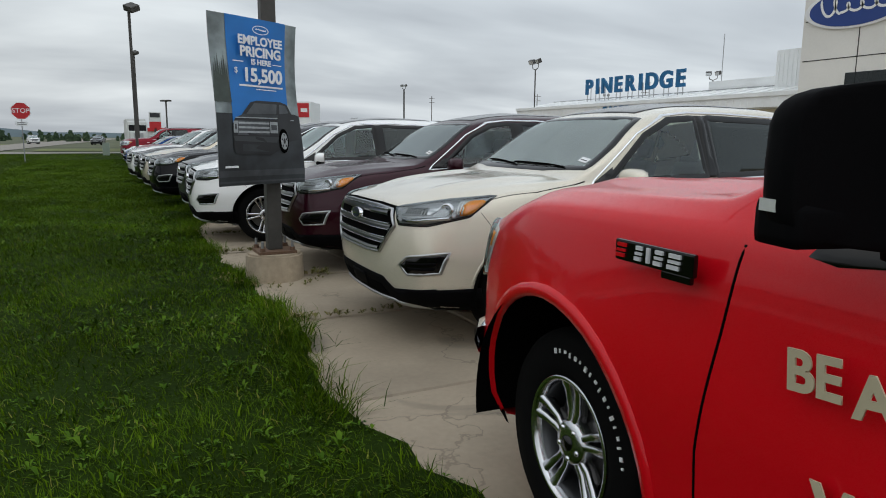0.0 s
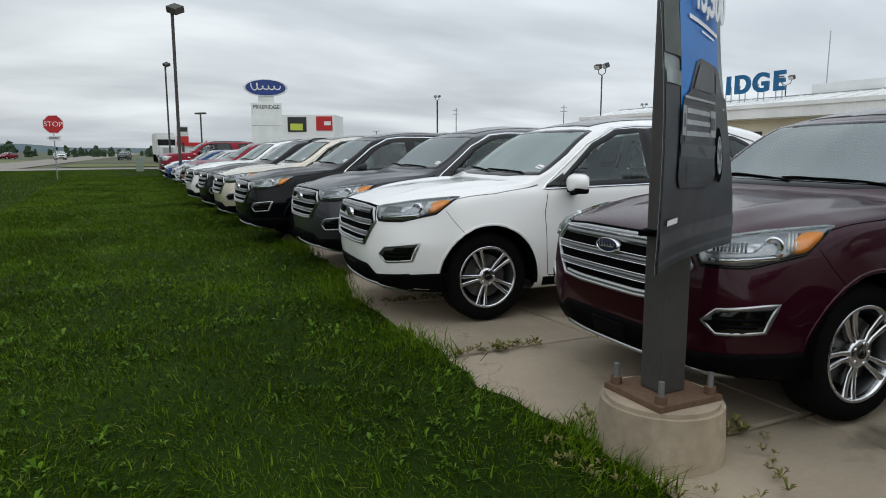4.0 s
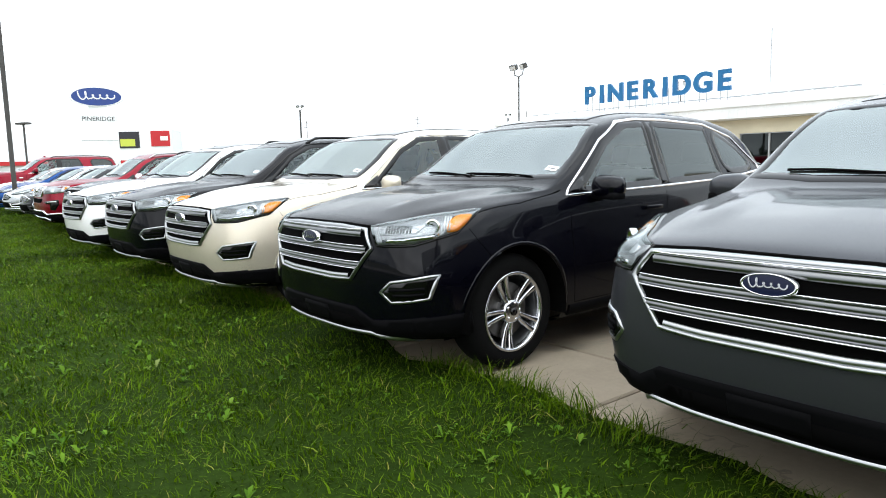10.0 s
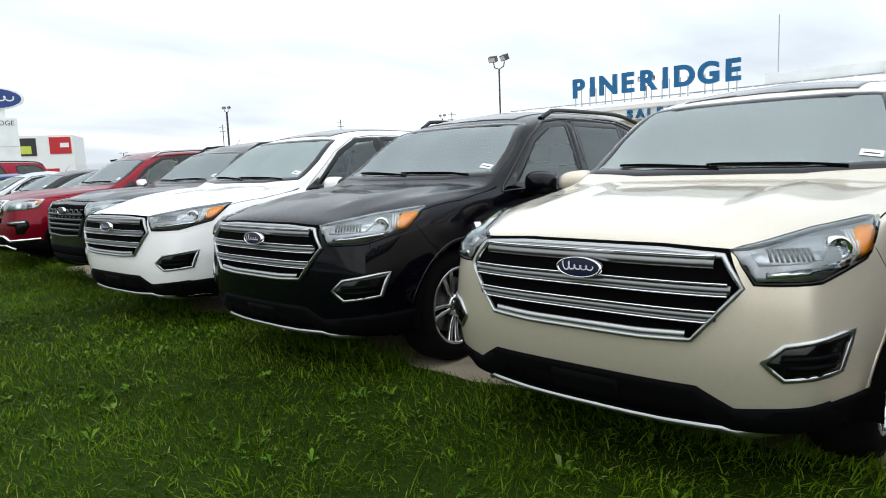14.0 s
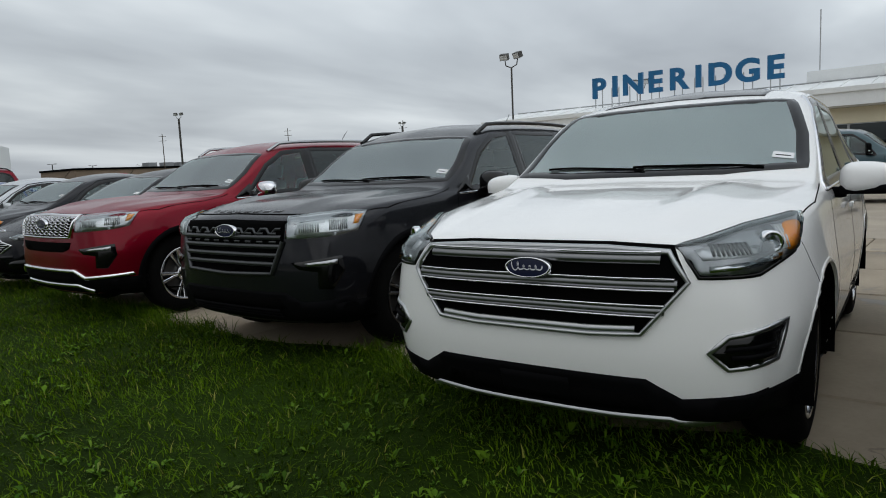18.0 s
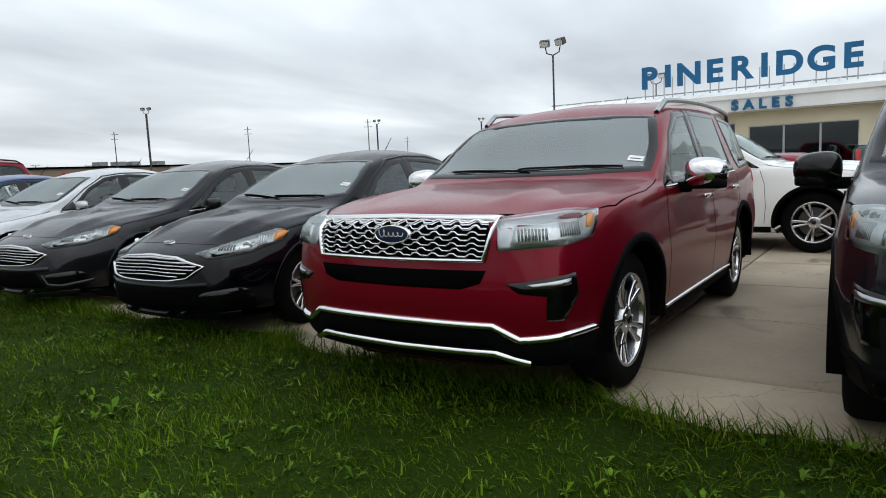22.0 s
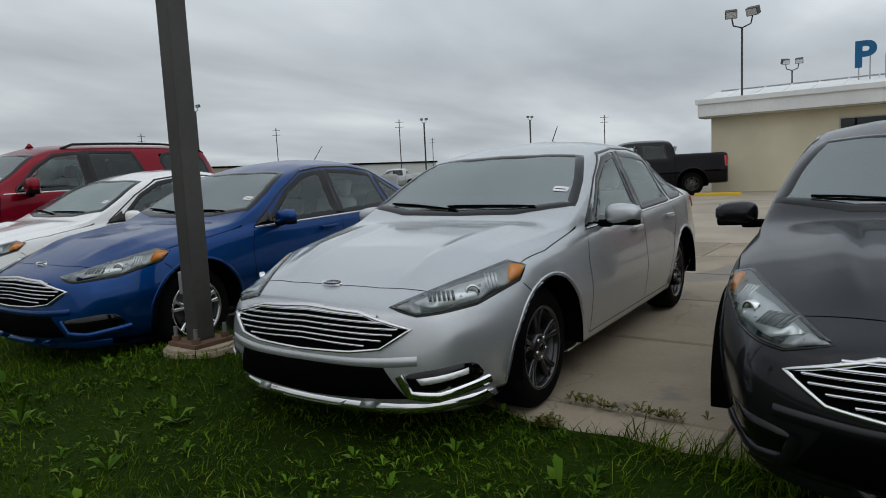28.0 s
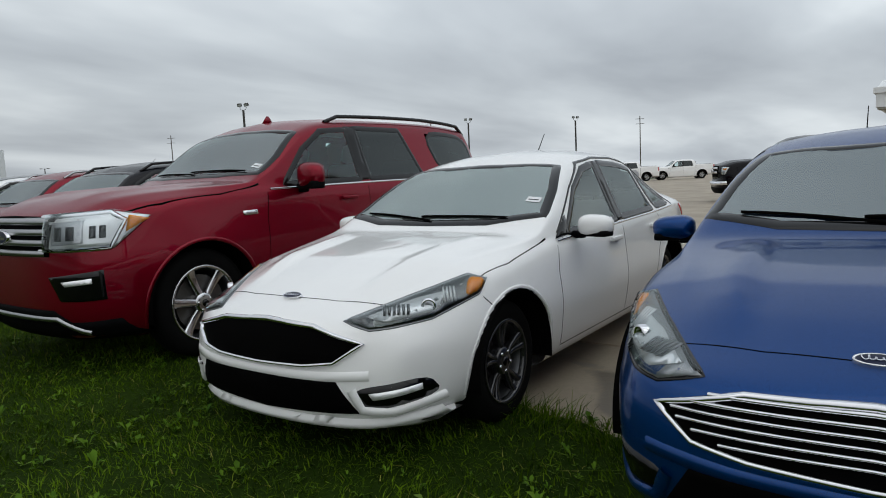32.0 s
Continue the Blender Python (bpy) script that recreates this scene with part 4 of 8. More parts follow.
        ("light_guide", [(0.11, 0.655, 0.897), (0.11, 0.655, 0.878), (0.36, 0.84, 0.898), (0.38, 0.85, 0.925)], D, 0.009, CHROME, False),
        *ribs((0.13, 0.66), (0.24, 0.77), 0.930, 0.966, 9, SATINDARK), *ribs((0.385, 0.858), (0.43, 0.88), 0.935, 1.01, 3, REFLECTOR),
        ("lamp_cover", [(0.06, 0.588, 0.961), (0.08, 0.637, 0.870), (0.25, 0.78, 0.874), (0.46, 0.9, 0.932), (0.60, 0.93, 1.043), (0.3, 0.8, 1.013)], D, 0.020, LENS, False),
        ("fog_lamp", [(0.1, 0.655, 0.592), (0.1, 0.725, 0.652), (0.16, 0.94, 0.685), (0.15, 0.90, 0.548), (0.1, 0.725, 0.532)], (1, 0.35, 0), 0.006, GLOSSBLACK, False),
        ("fog_slat", [(0.1, 0.705, 0.60), (0.1, 0.725, 0.615), (0.15, 0.88, 0.622), (0.15, 0.88, 0.605)], (1, 0.35, 0), 0.012, PLASTIC, False),
        ("fog_slat", [(0.1, 0.735, 0.57), (0.1, 0.735, 0.585), (0.15, 0.88, 0.588), (0.15, 0.87, 0.571)], (1, 0.35, 0), 0.012, PLASTIC, False),
        ("tail_lamp", [(4.6, 0.8, 1.12), (4.6, 0.8, 1.0), (4.35, 0.92, 1.05), (4.3, 0.93, 1.15)], (-1, 0.8, 0), 0.008, REDLENS, False)],
    projectors=[("projector", (0.33, 0.83, 0.962), (0.046, 0.043), D, CHROME)],
    mirror=(1.72, 1.06, 1.15), mirror_size=(0.10, 0.125, 0.082), handles=((2.42, 0.97), (3.42, 1.0)), wipers=((-0.62, 0.05, 1.42, 1.40), (-0.02, 0.6, 1.37, 1.47)),
    badge=(0.034, 0.882, 0.205, 0.082, 6), cabin=(1.75, 4.2), seat_z=0.55, dash_z=1.10, inner_mirror=(1.98, 1.5), tag=(1.52, -0.74), rails=None, lip=0.022, lip_off=0.003, wheel_in=0.065)



def raised(spec, z0, k):
    """The same body with everything above z0 stretched upwards."""
    up = lambda z: z if z < z0 else z0 + (z - z0) * k
    spec["top"], spec["rail"] = ([(x, up(z)) for x, z in spec[q]] for q in ("top", "rail"))
    spec["glass"] = [(n, [(x, y, up(z)) for x, y, z in pts], *rest) for n, pts, *rest in spec["glass"]]
    spec["trim"] = [(n, [(x, y, up(z)) for x, y, z in pts], *rest) for n, pts, *rest in spec["trim"]]
    spec["inner_mirror"] = (spec["inner_mirror"][0], up(spec["inner_mirror"][1]))


raised(EDGE, 1.18, 1.09)

FUSION = dict(
    category="car", length=4.87, waist=0.56, axles=(0.99, 3.84), tyre=0.335, rim=0.225, style="bright_vee", sweep=0.35, power=3.1, cowl=1.38, paint=BLACK, lean=0.05, soften=10, ridge=0.034,
    top=[(0, 0.70), (0.08, 0.745), (0.35, 0.85), (0.8, 0.93), (1.2, 0.975), (1.4, 1.0), (1.6, 1.095), (2.2, 1.375), (2.6, 1.455), (3.0, 1.475), (3.5, 1.42), (4.0, 1.27), (4.3, 1.15), (4.6, 1.09), (4.78, 1.03), (4.87, 0.9)],
    shoulder=[(0, 0.66), (0.5, 0.79), (1.0, 0.865), (1.5, 0.905), (2.5, 0.945), (3.5, 0.985), (4.2, 1.01), (4.6, 0.98), (4.87, 0.83)],
    half=[(0, 0.74), (0.3, 0.85), (0.6, 0.905), (1.0, 0.925), (3.8, 0.925), (4.4, 0.885), (4.7, 0.82), (4.87, 0.74)],
    roofhalf=[(0, 0.50), (0.5, 0.62), (1.0, 0.73), (1.4, 0.82), (1.65, 0.80), (2.2, 0.695), (2.7, 0.655), (3.3, 0.64), (3.9, 0.64), (4.2, 0.65), (4.6, 0.63), (4.87, 0.55)],
    rail=[(0, 0.685), (0.35, 0.825), (0.8, 0.905), (1.4, 0.98), (1.65, 1.085), (2.2, 1.325), (2.7, 1.40), (3.2, 1.395), (3.8, 1.24), (4.2, 1.11), (4.6, 1.05), (4.87, 0.86)],
    sill=[(0, 0.20), (0.4, 0.19), (1.0, 0.18), (3.8, 0.18), (4.3, 0.22), (4.87, 0.32)],
    nose=[(0.18, 0.10), (0.28, 0.02), (0.42, 0), (0.55, 0.02), (0.66, 0.06), (0.75, 0.15), (0.9, 0.3)],
    glass=[
        ("windshield", [(1.47, 0, 1), (1.50, -0.45, 1), (1.62, -0.785, 1), (1.9, -0.725, 1), (2.23, -0.61, 1), (2.18, -0.29, 1), (2.17, 0, 1), (2.18, 0.29, 1), (2.23, 0.61, 1), (1.9, 0.725, 1), (1.62, 0.785, 1), (1.50, 0.45, 1)], T, SHIELD, False),
        ("front_side_window", [(1.78, 1, 0.95), (2.68, 1, 0.97), (2.63, 1, 1.355), (2.40, 1, 1.33), (2.1, 1, 1.20)], S, SIDEGLASS, False),
        ("rear_side_window", [(2.76, 1, 0.972), (3.50, 1, 0.995), (3.42, 1, 1.31), (3.1, 1, 1.355), (2.72, 1, 1.36)], S, SIDEGLASS, False),
        ("quarter_window", [(3.56, 1, 1.0), (3.93, 1, 1.02), (3.75, 1, 1.16), (3.48, 1, 1.285)], S, SIDEGLASS, False),
        ("window_pillar", [(2.66, 1, 0.965), (2.78, 1, 0.967), (2.74, 1, 1.365), (2.62, 1, 1.36)], S, GLOSSBLACK, False),
        ("window_pillar", [(1.62, 1, 0.935), (1.84, 1, 0.945), (1.84, 1, 1.06)], S, GLOSSBLACK, False),
        ("rear_window", [(3.45, -0.48, 1), (3.45, 0.48, 1), (4.12, 0.58, 1), (4.12, -0.58, 1)], T, PRIVACY, False)],
    trim=[("window_trim", [(1.62, 1, 0.925), (2.6, 1, 0.95), (3.5, 1, 0.975), (4.02, 1, 1.0)], S, 0.017, 0.009, CHROME, False),
          ("window_trim", [(1.66, 1, 0.965), (2.05, 1, 1.205), (2.38, 1, 1.355), (2.7, 1, 1.388), (3.1, 1, 1.385), (3.45, 1, 1.335), (3.8, 1, 1.17), (4.02, 1, 1.005)], S, 0.015, 0.006, GLOSSBLACK, False)]
    + [("grille_bar", [(0, -w, z + 0.0), (0, 0, z + 0.012), (0, w, z)], F, 0.011, 0.02, CHROME, False) for z, w in ((0.655, 0.42), (0.63, 0.50), (0.605, 0.53), (0.58, 0.51), (0.555, 0.46), (0.53, 0.38))]
    + [("grille_frame", front((0.0, 0.682), (0.32, 0.668), (0.585, 0.605), (0.46, 0.518), (0.3, 0.498), (0.0, 0.49)), F, 0.018, 0.022, CHROME, True),
       ("lip", [(0, -0.72, 0.215), (0, -0.4, 0.20), (0, 0, 0.198), (0, 0.4, 0.20), (0, 0.72, 0.215)], F, 0.045, 0.05, None, False),
       ("nose_crease", [(0, -0.62, 0.465), (0, -0.35, 0.452), (0, 0, 0.45), (0, 0.35, 0.452), (0, 0.62, 0.465)], F, 0.05, 0.006, None, False),
       ("headlight_rim", [(0.13, 0.466, 0.694), (0.20, 0.566, 0.662), (0.42, 0.766, 0.684), (0.66, 0.886, 0.757), (0.72, 0.896, 0.822), (0.62, 0.856, 0.847), (0.36, 0.686, 0.777)], D, 0.012, 0.004, GLOSSBLACK, True)]
    + gaps(([(0.20, -0.56, 1), (0.34, -0.68, 1), (0.64, -0.815, 1), (1.0, -0.86, 1), (1.5, -0.835, 1)], T, 0.005), ([(0.20, 0.56, 1), (0.34, 0.68, 1), (0.64, 0.815, 1), (1.0, 0.86, 1), (1.5, 0.835, 1)], T, 0.005),
           ([(0.33, -0.58, 1), (0.27, -0.3, 1), (0.255, 0, 1), (0.27, 0.3, 1), (0.33, 0.58, 1)], T, 0.005),
           ([(1.60, 1, 0.90), (1.55, 1, 0.75), (1.54, 1, 0.5), (1.56, 1, 0.30)], S, 0.006), ([(2.72, 1, 0.95), (2.70, 1, 0.6), (2.68, 1, 0.30)], S, 0.006),
           ([(3.54, 1, 0.98), (3.62, 1, 0.85), (3.45, 1, 0.66), (3.36, 1, 0.45), (3.34, 1, 0.30)], S, 0.006), ([(1.56, 1, 0.295), (3.34, 1, 0.295)], S, 0.006), ([(0.72, 1, 0.74), (0.78, 1, 0.68)], S, 0.006)),
    plates=[
        ("grille", front((0.0, 0.682), (0.32, 0.668), (0.585, 0.605), (0.46, 0.518), (0.3, 0.498), (0.0, 0.49)), F, 0.004, GAP, False),
        ("lower_grille", front((0.0, 0.435), (0.47, 0.435), (0.56, 0.285), (0.0, 0.258)), F, 0.005, GAP, False),
        ("fog_recess", [(0.1, 0.52, 0.405), (0.3, 0.80, 0.44), (0.36, 0.84, 0.33), (0.12, 0.58, 0.30)], (1, 0.5, 0), 0.004, GLOSSBLACK, True)],
    lamps=[
        ("headlight", [(0.13, 0.466, 0.692), (0.20, 0.566, 0.667), (0.42, 0.766, 0.689), (0.66, 0.886, 0.762), (0.72, 0.896, 0.822), (0.62, 0.856, 0.842), (0.36, 0.686, 0.772)], D, 0.003, LAMPMID, False),
        ("bezel", [(0.20, 0.546, 0.707), (0.26, 0.606, 0.686), (0.44, 0.766, 0.710), (0.5, 0.806, 0.787), (0.38, 0.696, 0.764)], D, 0.005, REFLECTOR, False),
        ("turn_lamp", [(0.61, 0.862, 0.834), (0.575, 0.856, 0.752), (0.66, 0.886, 0.772), (0.71, 0.896, 0.822)], D, 0.008, AMBER, True),
        *ribs((0.26, 0.60), (0.36, 0.69), 0.706, 0.740, 6, SATINDARK), *ribs((0.48, 0.79), (0.55, 0.825), 0.737, 0.797, 4, REFLECTOR),
        ("lamp_cover", [(0.14, 0.476, 0.692), (0.20, 0.566, 0.669), (0.42, 0.766, 0.691), (0.66, 0.886, 0.764), (0.72, 0.896, 0.822), (0.62, 0.856, 0.840), (0.36, 0.686, 0.770)], D, 0.014, LENS, False),
        ("tail_lamp", [(4.8, 0.7, 0.98), (4.8, 0.7, 0.86), (4.5, 0.9, 0.88), (4.4, 0.9, 0.99)], (-1, 0.8, 0), 0.008, REDLENS, False)],
    projectors=[("projector", (0.42, 0.745, 0.734), (0.036, 0.034), D, CHROME)],
    mirror=(1.86, 1.015, 1.0), mirror_size=(0.085, 0.115, 0.068), handles=((2.5, 0.85), (3.38, 0.875)), wipers=((-0.55, 0.1, 1.56, 1.55), (0.0, 0.62, 1.51, 1.62)),
    badge=(0.006, 0.764, 0.135, 0.056, None), cabin=(1.95, 4.0), seat_z=0.40, dash_z=0.945, inner_mirror=(2.14, 1.29), tag=(1.74, -0.685), rails=None, lip=0.02, lip_off=0.003, wheel_in=0.085, whip=(3.42, 0.18))

raised(FUSION, 1.0, 1.12)

EXPLORER = dict(
    category="car", length=5.04, waist=0.68, axles=(0.93, 3.80), tyre=0.39, rim=0.258, style="bright_vee", sweep=0.26, power=3.8, cowl=1.40, paint=RUBY, lean=0.045,
    top=[(0, 1.02), (0.1, 1.07), (0.4, 1.115), (1.0, 1.15), (1.35, 1.165), (1.5, 1.235), (2.05, 1.60), (2.35, 1.70), (3.0, 1.755), (4.0, 1.745), (4.7, 1.69), (4.88, 1.45), (4.98, 1.1), (5.04, 0.95)],
    shoulder=[(0, 0.96), (0.5, 1.04), (1.0, 1.07), (1.5, 1.09), (3.0, 1.125), (4.4, 1.17), (4.8, 1.1), (5.04, 0.9)],
    half=[(0, 0.86), (0.3, 0.95), (0.6, 0.985), (1.0, 0.998), (4.0, 0.998), (4.6, 0.97), (4.9, 0.92), (5.04, 0.84)],
    roofhalf=[(0, 0.64), (0.5, 0.73), (1.0, 0.82), (1.4, 0.885), (1.6, 0.875), (2.1, 0.785), (2.6, 0.755), (4.0, 0.735), (4.7, 0.71), (5.04, 0.74)],
    rail=[(0, 1.0), (0.4, 1.09), (1.0, 1.125), (1.4, 1.145), (1.6, 1.235), (2.1, 1.56), (2.5, 1.655), (3.5, 1.685), (4.6, 1.62), (4.88, 1.36), (5.04, 0.92)],
    sill=[(0, 0.27), (0.4, 0.24), (1.0, 0.22), (4.0, 0.22), (4.5, 0.27), (5.04, 0.38)],
    nose=[(0.2, 0.15), (0.3, 0.07), (0.45, 0.01), (0.6, 0), (0.8, 0.015), (0.98, 0.045), (1.05, 0.11), (1.2, 0.22)],
    glass=[
        ("windshield", [(1.43, 0, 1), (1.46, -0.45, 1), (1.55, -0.85, 1), (1.8, -0.82, 1), (2.10, -0.72, 1), (2.06, -0.34, 1), (2.05, 0, 1), (2.06, 0.34, 1), (2.10, 0.72, 1), (1.8, 0.82, 1), (1.55, 0.85, 1), (1.46, 0.45, 1)], T, SHIELD, False),
        ("front_side_window", [(1.72, 1, 1.12), (2.68, 1, 1.14), (2.64, 1, 1.62), (2.35, 1, 1.60), (2.05, 1, 1.44)], S, SIDEGLASS, False),
        ("rear_side_window", [(2.78, 1, 1.142), (3.64, 1, 1.165), (3.60, 1, 1.63), (2.74, 1, 1.63)], S, PRIVACY, False),
        ("quarter_window", [(3.86, 1, 1.17), (4.74, 1, 1.215), (4.62, 1, 1.585), (3.74, 1, 1.62)], S, PRIVACY, False),
        ("window_pillar", [(2.66, 1, 1.14), (2.80, 1, 1.142), (2.76, 1, 1.635), (2.62, 1, 1.63)], S, GLOSSBLACK, False),
        ("window_pillar", [(1.56, 1, 1.10), (1.80, 1, 1.12), (1.80, 1, 1.25)], S, GLOSSBLACK, False),
        ("rear_window", [(4.72, -0.58, 1), (4.72, 0.58, 1), (4.92, 0.68, 1), (4.92, -0.68, 1)], T, PRIVACY, False)],
    trim=[("window_trim", [(1.58, 1, 1.095), (2.6, 1, 1.118), (3.66, 1, 1.142)], S, 0.016, 0.008, CHROME, False),
          ("skid_bar", [(0, -0.70, 0.320), (0, -0.55, 0.375), (0, 0, 0.365), (0, 0.55, 0.375), (0, 0.70, 0.320)], F, 0.035, 0.026, CHROME, False),
          ("bumper_trim", [(0, -0.92, 0.465), (0, -0.68, 0.447), (0, -0.56, 0.513), (0, 0, 0.510), (0, 0.56, 0.513), (0, 0.68, 0.447), (0, 0.92, 0.465)], F, 0.035, 0.026, CHROME, False),
          ("sill_cladding", [(1.42, 1, 0.27), (3.34, 1, 0.27)], S, 0.14, 0.012, PLASTIC, False),
          ("sill_trim", [(1.45, 1, 0.365), (3.30, 1, 0.365)], S, 0.02, 0.016, CHROME, False)]
    + gaps(([(0.14, -0.69, 1), (0.35, -0.86, 1), (0.7, -0.93, 1), (1.2, -0.93, 1), (1.5, -0.90, 1)], T, 0.005), ([(0.14, 0.69, 1), (0.35, 0.86, 1), (0.7, 0.93, 1), (1.2, 0.93, 1), (1.5, 0.90, 1)], T, 0.005),
           ([(0, -0.6, 1.03), (0, 0, 1.04), (0, 0.6, 1.03)], F, 0.010),
           ([(1.56, 1, 1.08), (1.50, 1, 0.9), (1.48, 1, 0.6), (1.50, 1, 0.38)], S, 0.007), ([(2.73, 1, 1.12), (2.72, 1, 0.7), (2.70, 1, 0.38)], S, 0.007),
           ([(3.68, 1, 1.14), (3.72, 1, 0.95), (3.5, 1, 0.8), (3.33, 1, 0.55), (3.31, 1, 0.38)], S, 0.007)),
    plates=[
        ("lower_bumper", front((0.0, 0.51), (0.56, 0.513), (0.68, 0.447), (0.90, 0.465), (0.90, 0.26), (0.4, 0.245), (0.0, 0.245)), F, 0.008, PLASTIC, False),
        ("bumper_corner", [(0.2, 0.86, 0.43), (0.48, 0.98, 0.44), (0.5, 0.98, 0.26), (0.2, 0.86, 0.26)], (1, 1, 0), 0.008, PLASTIC, False),
        ("lower_grille", front((0.0, 0.48), (0.5, 0.48), (0.56, 0.405), (0.0, 0.40)), F, 0.013, GAP, False)],
    lamps=[
        ("headlight", [(0.06, 0.60, 1.01), (0.08, 0.57, 0.872), (0.3, 0.84, 0.888), (0.40, 0.915, 0.91), (0.45, 0.945, 1.03), (0.3, 0.86, 1.035)], D, 0.004, LAMPDARK, False),
        ("bezel", [(0.1, 0.66, 0.975), (0.1, 0.63, 0.90), (0.32, 0.85, 0.91), (0.34, 0.87, 1.0)], D, 0.006, REFLECTOR, False),
        ("turn_lamp", [(0.39, 0.905, 1.012), (0.37, 0.90, 0.955), (0.40, 0.915, 0.955), (0.43, 0.935, 1.012)], D, 0.009, AMBER, False),
        *ribs((0.12, 0.66), (0.22, 0.76), 0.915, 0.965, 9, SATIN), *ribs((0.26, 0.80), (0.36, 0.87), 0.925, 0.985, 9, SATIN),
        ("lamp_cover", [(0.06, 0.602, 1.008), (0.08, 0.573, 0.874), (0.3, 0.84, 0.890), (0.40, 0.915, 0.912), (0.45, 0.945, 1.028), (0.3, 0.86, 1.033)], D, 0.020, LENS, False),
        ("fog_lamp", [(0.1, 0.60, 0.715), (0.25, 0.895, 0.755), (0.27, 0.90, 0.65), (0.22, 0.85, 0.535), (0.2, 0.76, 0.54), (0.17, 0.78, 0.655), (0.12, 0.66, 0.67)], (1, 0.5, 0), 0.004, GLOSSBLACK, False),
        ("fog_bulb", [(0.1, 0.71, 0.712), (0.25, 0.865, 0.732), (0.25, 0.865, 0.702), (0.15, 0.72, 0.692)], (1, 0.5, 0), 0.010, SATIN, False),
        ("tail_lamp", [(4.95, 0.8, 1.18), (4.95, 0.8, 0.98), (4.6, 0.96, 1.02), (4.62, 0.96, 1.15)], (-1, 0.8, 0), 0.008, REDLENS, False)],
    mirror=(1.86, 1.12, 1.17), mirror_size=(0.11, 0.13, 0.10), mirror_mat=CHROME, handles=((2.48, 0.99), (3.46, 1.01)), handle_mat=CHROME, wipers=((-0.68, 0.05, 1.55, 1.50), (-0.05, 0.62, 1.47, 1.55)),
    badge=(0.032, 0.925, 0.235, 0.094, 4), cabin=(1.85, 4.5), seat_z=0.58, dash_z=1.10, inner_mirror=(2.05, 1.52), tag=(1.62, -0.78), rails=(2.2, 4.55, 0.70), lip=0.05, lip_mat=PLASTIC, wheel_in=0.07, whip=(4.2, 0.25))
EXPLORER_CHROME = dict(EXPLORER, rail_mat=SATIN, badge=(0.032, 0.944, 0.235, 0.094, 4))
EXPLORER_CHROME["plates"] = EXPLORER["plates"] + [("grille", front((0.0, 1.022), (0.565, 1.012), (0.52, 0.824), (0.0, 0.819)), F, 0.005, GAP, False), ("lower_grille", front((0.0, 0.772), (0.53, 0.778), (0.50, 0.715), (0.40, 0.685), (0.0, 0.68)), F, 0.004, GAP, False)]


def wave(z, n=9, w=0.53, up=0.018):
    pts = []
    for i in range(n):
        a = -w + 2 * w * i / n
        k = 2 * w / n
        pts += [(0, a, z), (0, a + 0.35 * k, z), (0, a + 0.55 * k, z + up), (0, a + 0.75 * k, z + up), (0, a + 0.95 * k, z)]
    return pts + [(0, w, z)]


EXPLORER_CHROME["trim"] = EXPLORER["trim"] + [("grille_bar", wave(z, 10 + i % 2, 0.53, 0.013), F, 0.0095, 0.022, CHROME, False) for i, z in enumerate((0.843, 0.868, 0.893, 0.918, 0.943, 0.968, 0.991))] + [
    ("grille_frame", front((0.0, 1.022), (0.565, 1.012), (0.52, 0.824), (0.0, 0.819)), F, 0.022, 0.026, CHROME, True)]
EXPLORER_DARK = dict(EXPLORER, sheets=((1.62, 0.36, 0.26, 0.10), (1.86, 0.30, 0.16, 0.06), (1.96, 0.22, 0.14, 0.05)), paint=CHARCOAL, style="dark_twin", mirror_mat=GLOSSBLACK, handle_mat=None)
EXPLORER_DARK["plates"] = EXPLORER["plates"] + [("grille", front((0.0, 1.0), (0.57, 0.99), (0.56, 0.86), (0.47, 0.64), (0.0, 0.625)), F, 0.005, GAP, False)]
EXPLORER_DARK["trim"] = [q for q in EXPLORER["trim"] if q[0] not in ("bumper_trim", "sill_trim", "skid_bar")] + [
    ("grille_bar", [(0, -w, z), (0, 0, z), (0, w, z)], F, 0.034, 0.024, GUNMETAL, False) for z, w in ((0.885, 0.55), (0.825, 0.54), (0.765, 0.52), (0.705, 0.49))] + [
    ("grille_bar", wave(0.94, 8, 0.54, -0.03), F, 0.018, 0.018, GUNMETAL, False),
    ("grille_frame", front((0.56, 0.86), (0.47, 0.64), (0.0, 0.625)), F, 0.03, 0.026, GUNMETAL, False)] + [
    ("lower_slat", [(0, -0.5, z), (0, 0, z), (0, 0.5, z)], F, 0.012, 0.028, PLASTIC, False) for z in (0.35, 0.37, 0.39)] + [
    ("grille_cell", [(0, y - 0.03, z), (0, y + 0.03, z)], F, 0.018, 0.02, GUNMETAL, False) for z in (0.855, 0.91) for y in np.linspace(-0.48, 0.48, 9)] + [
    ("bonnet_letter", [(0, y - 0.028, 1.052), (0, y + 0.028, 1.052)], F, 0.015, 0.003, GLOSSBLACK, False) for y in np.linspace(-0.36, 0.36, 8)]

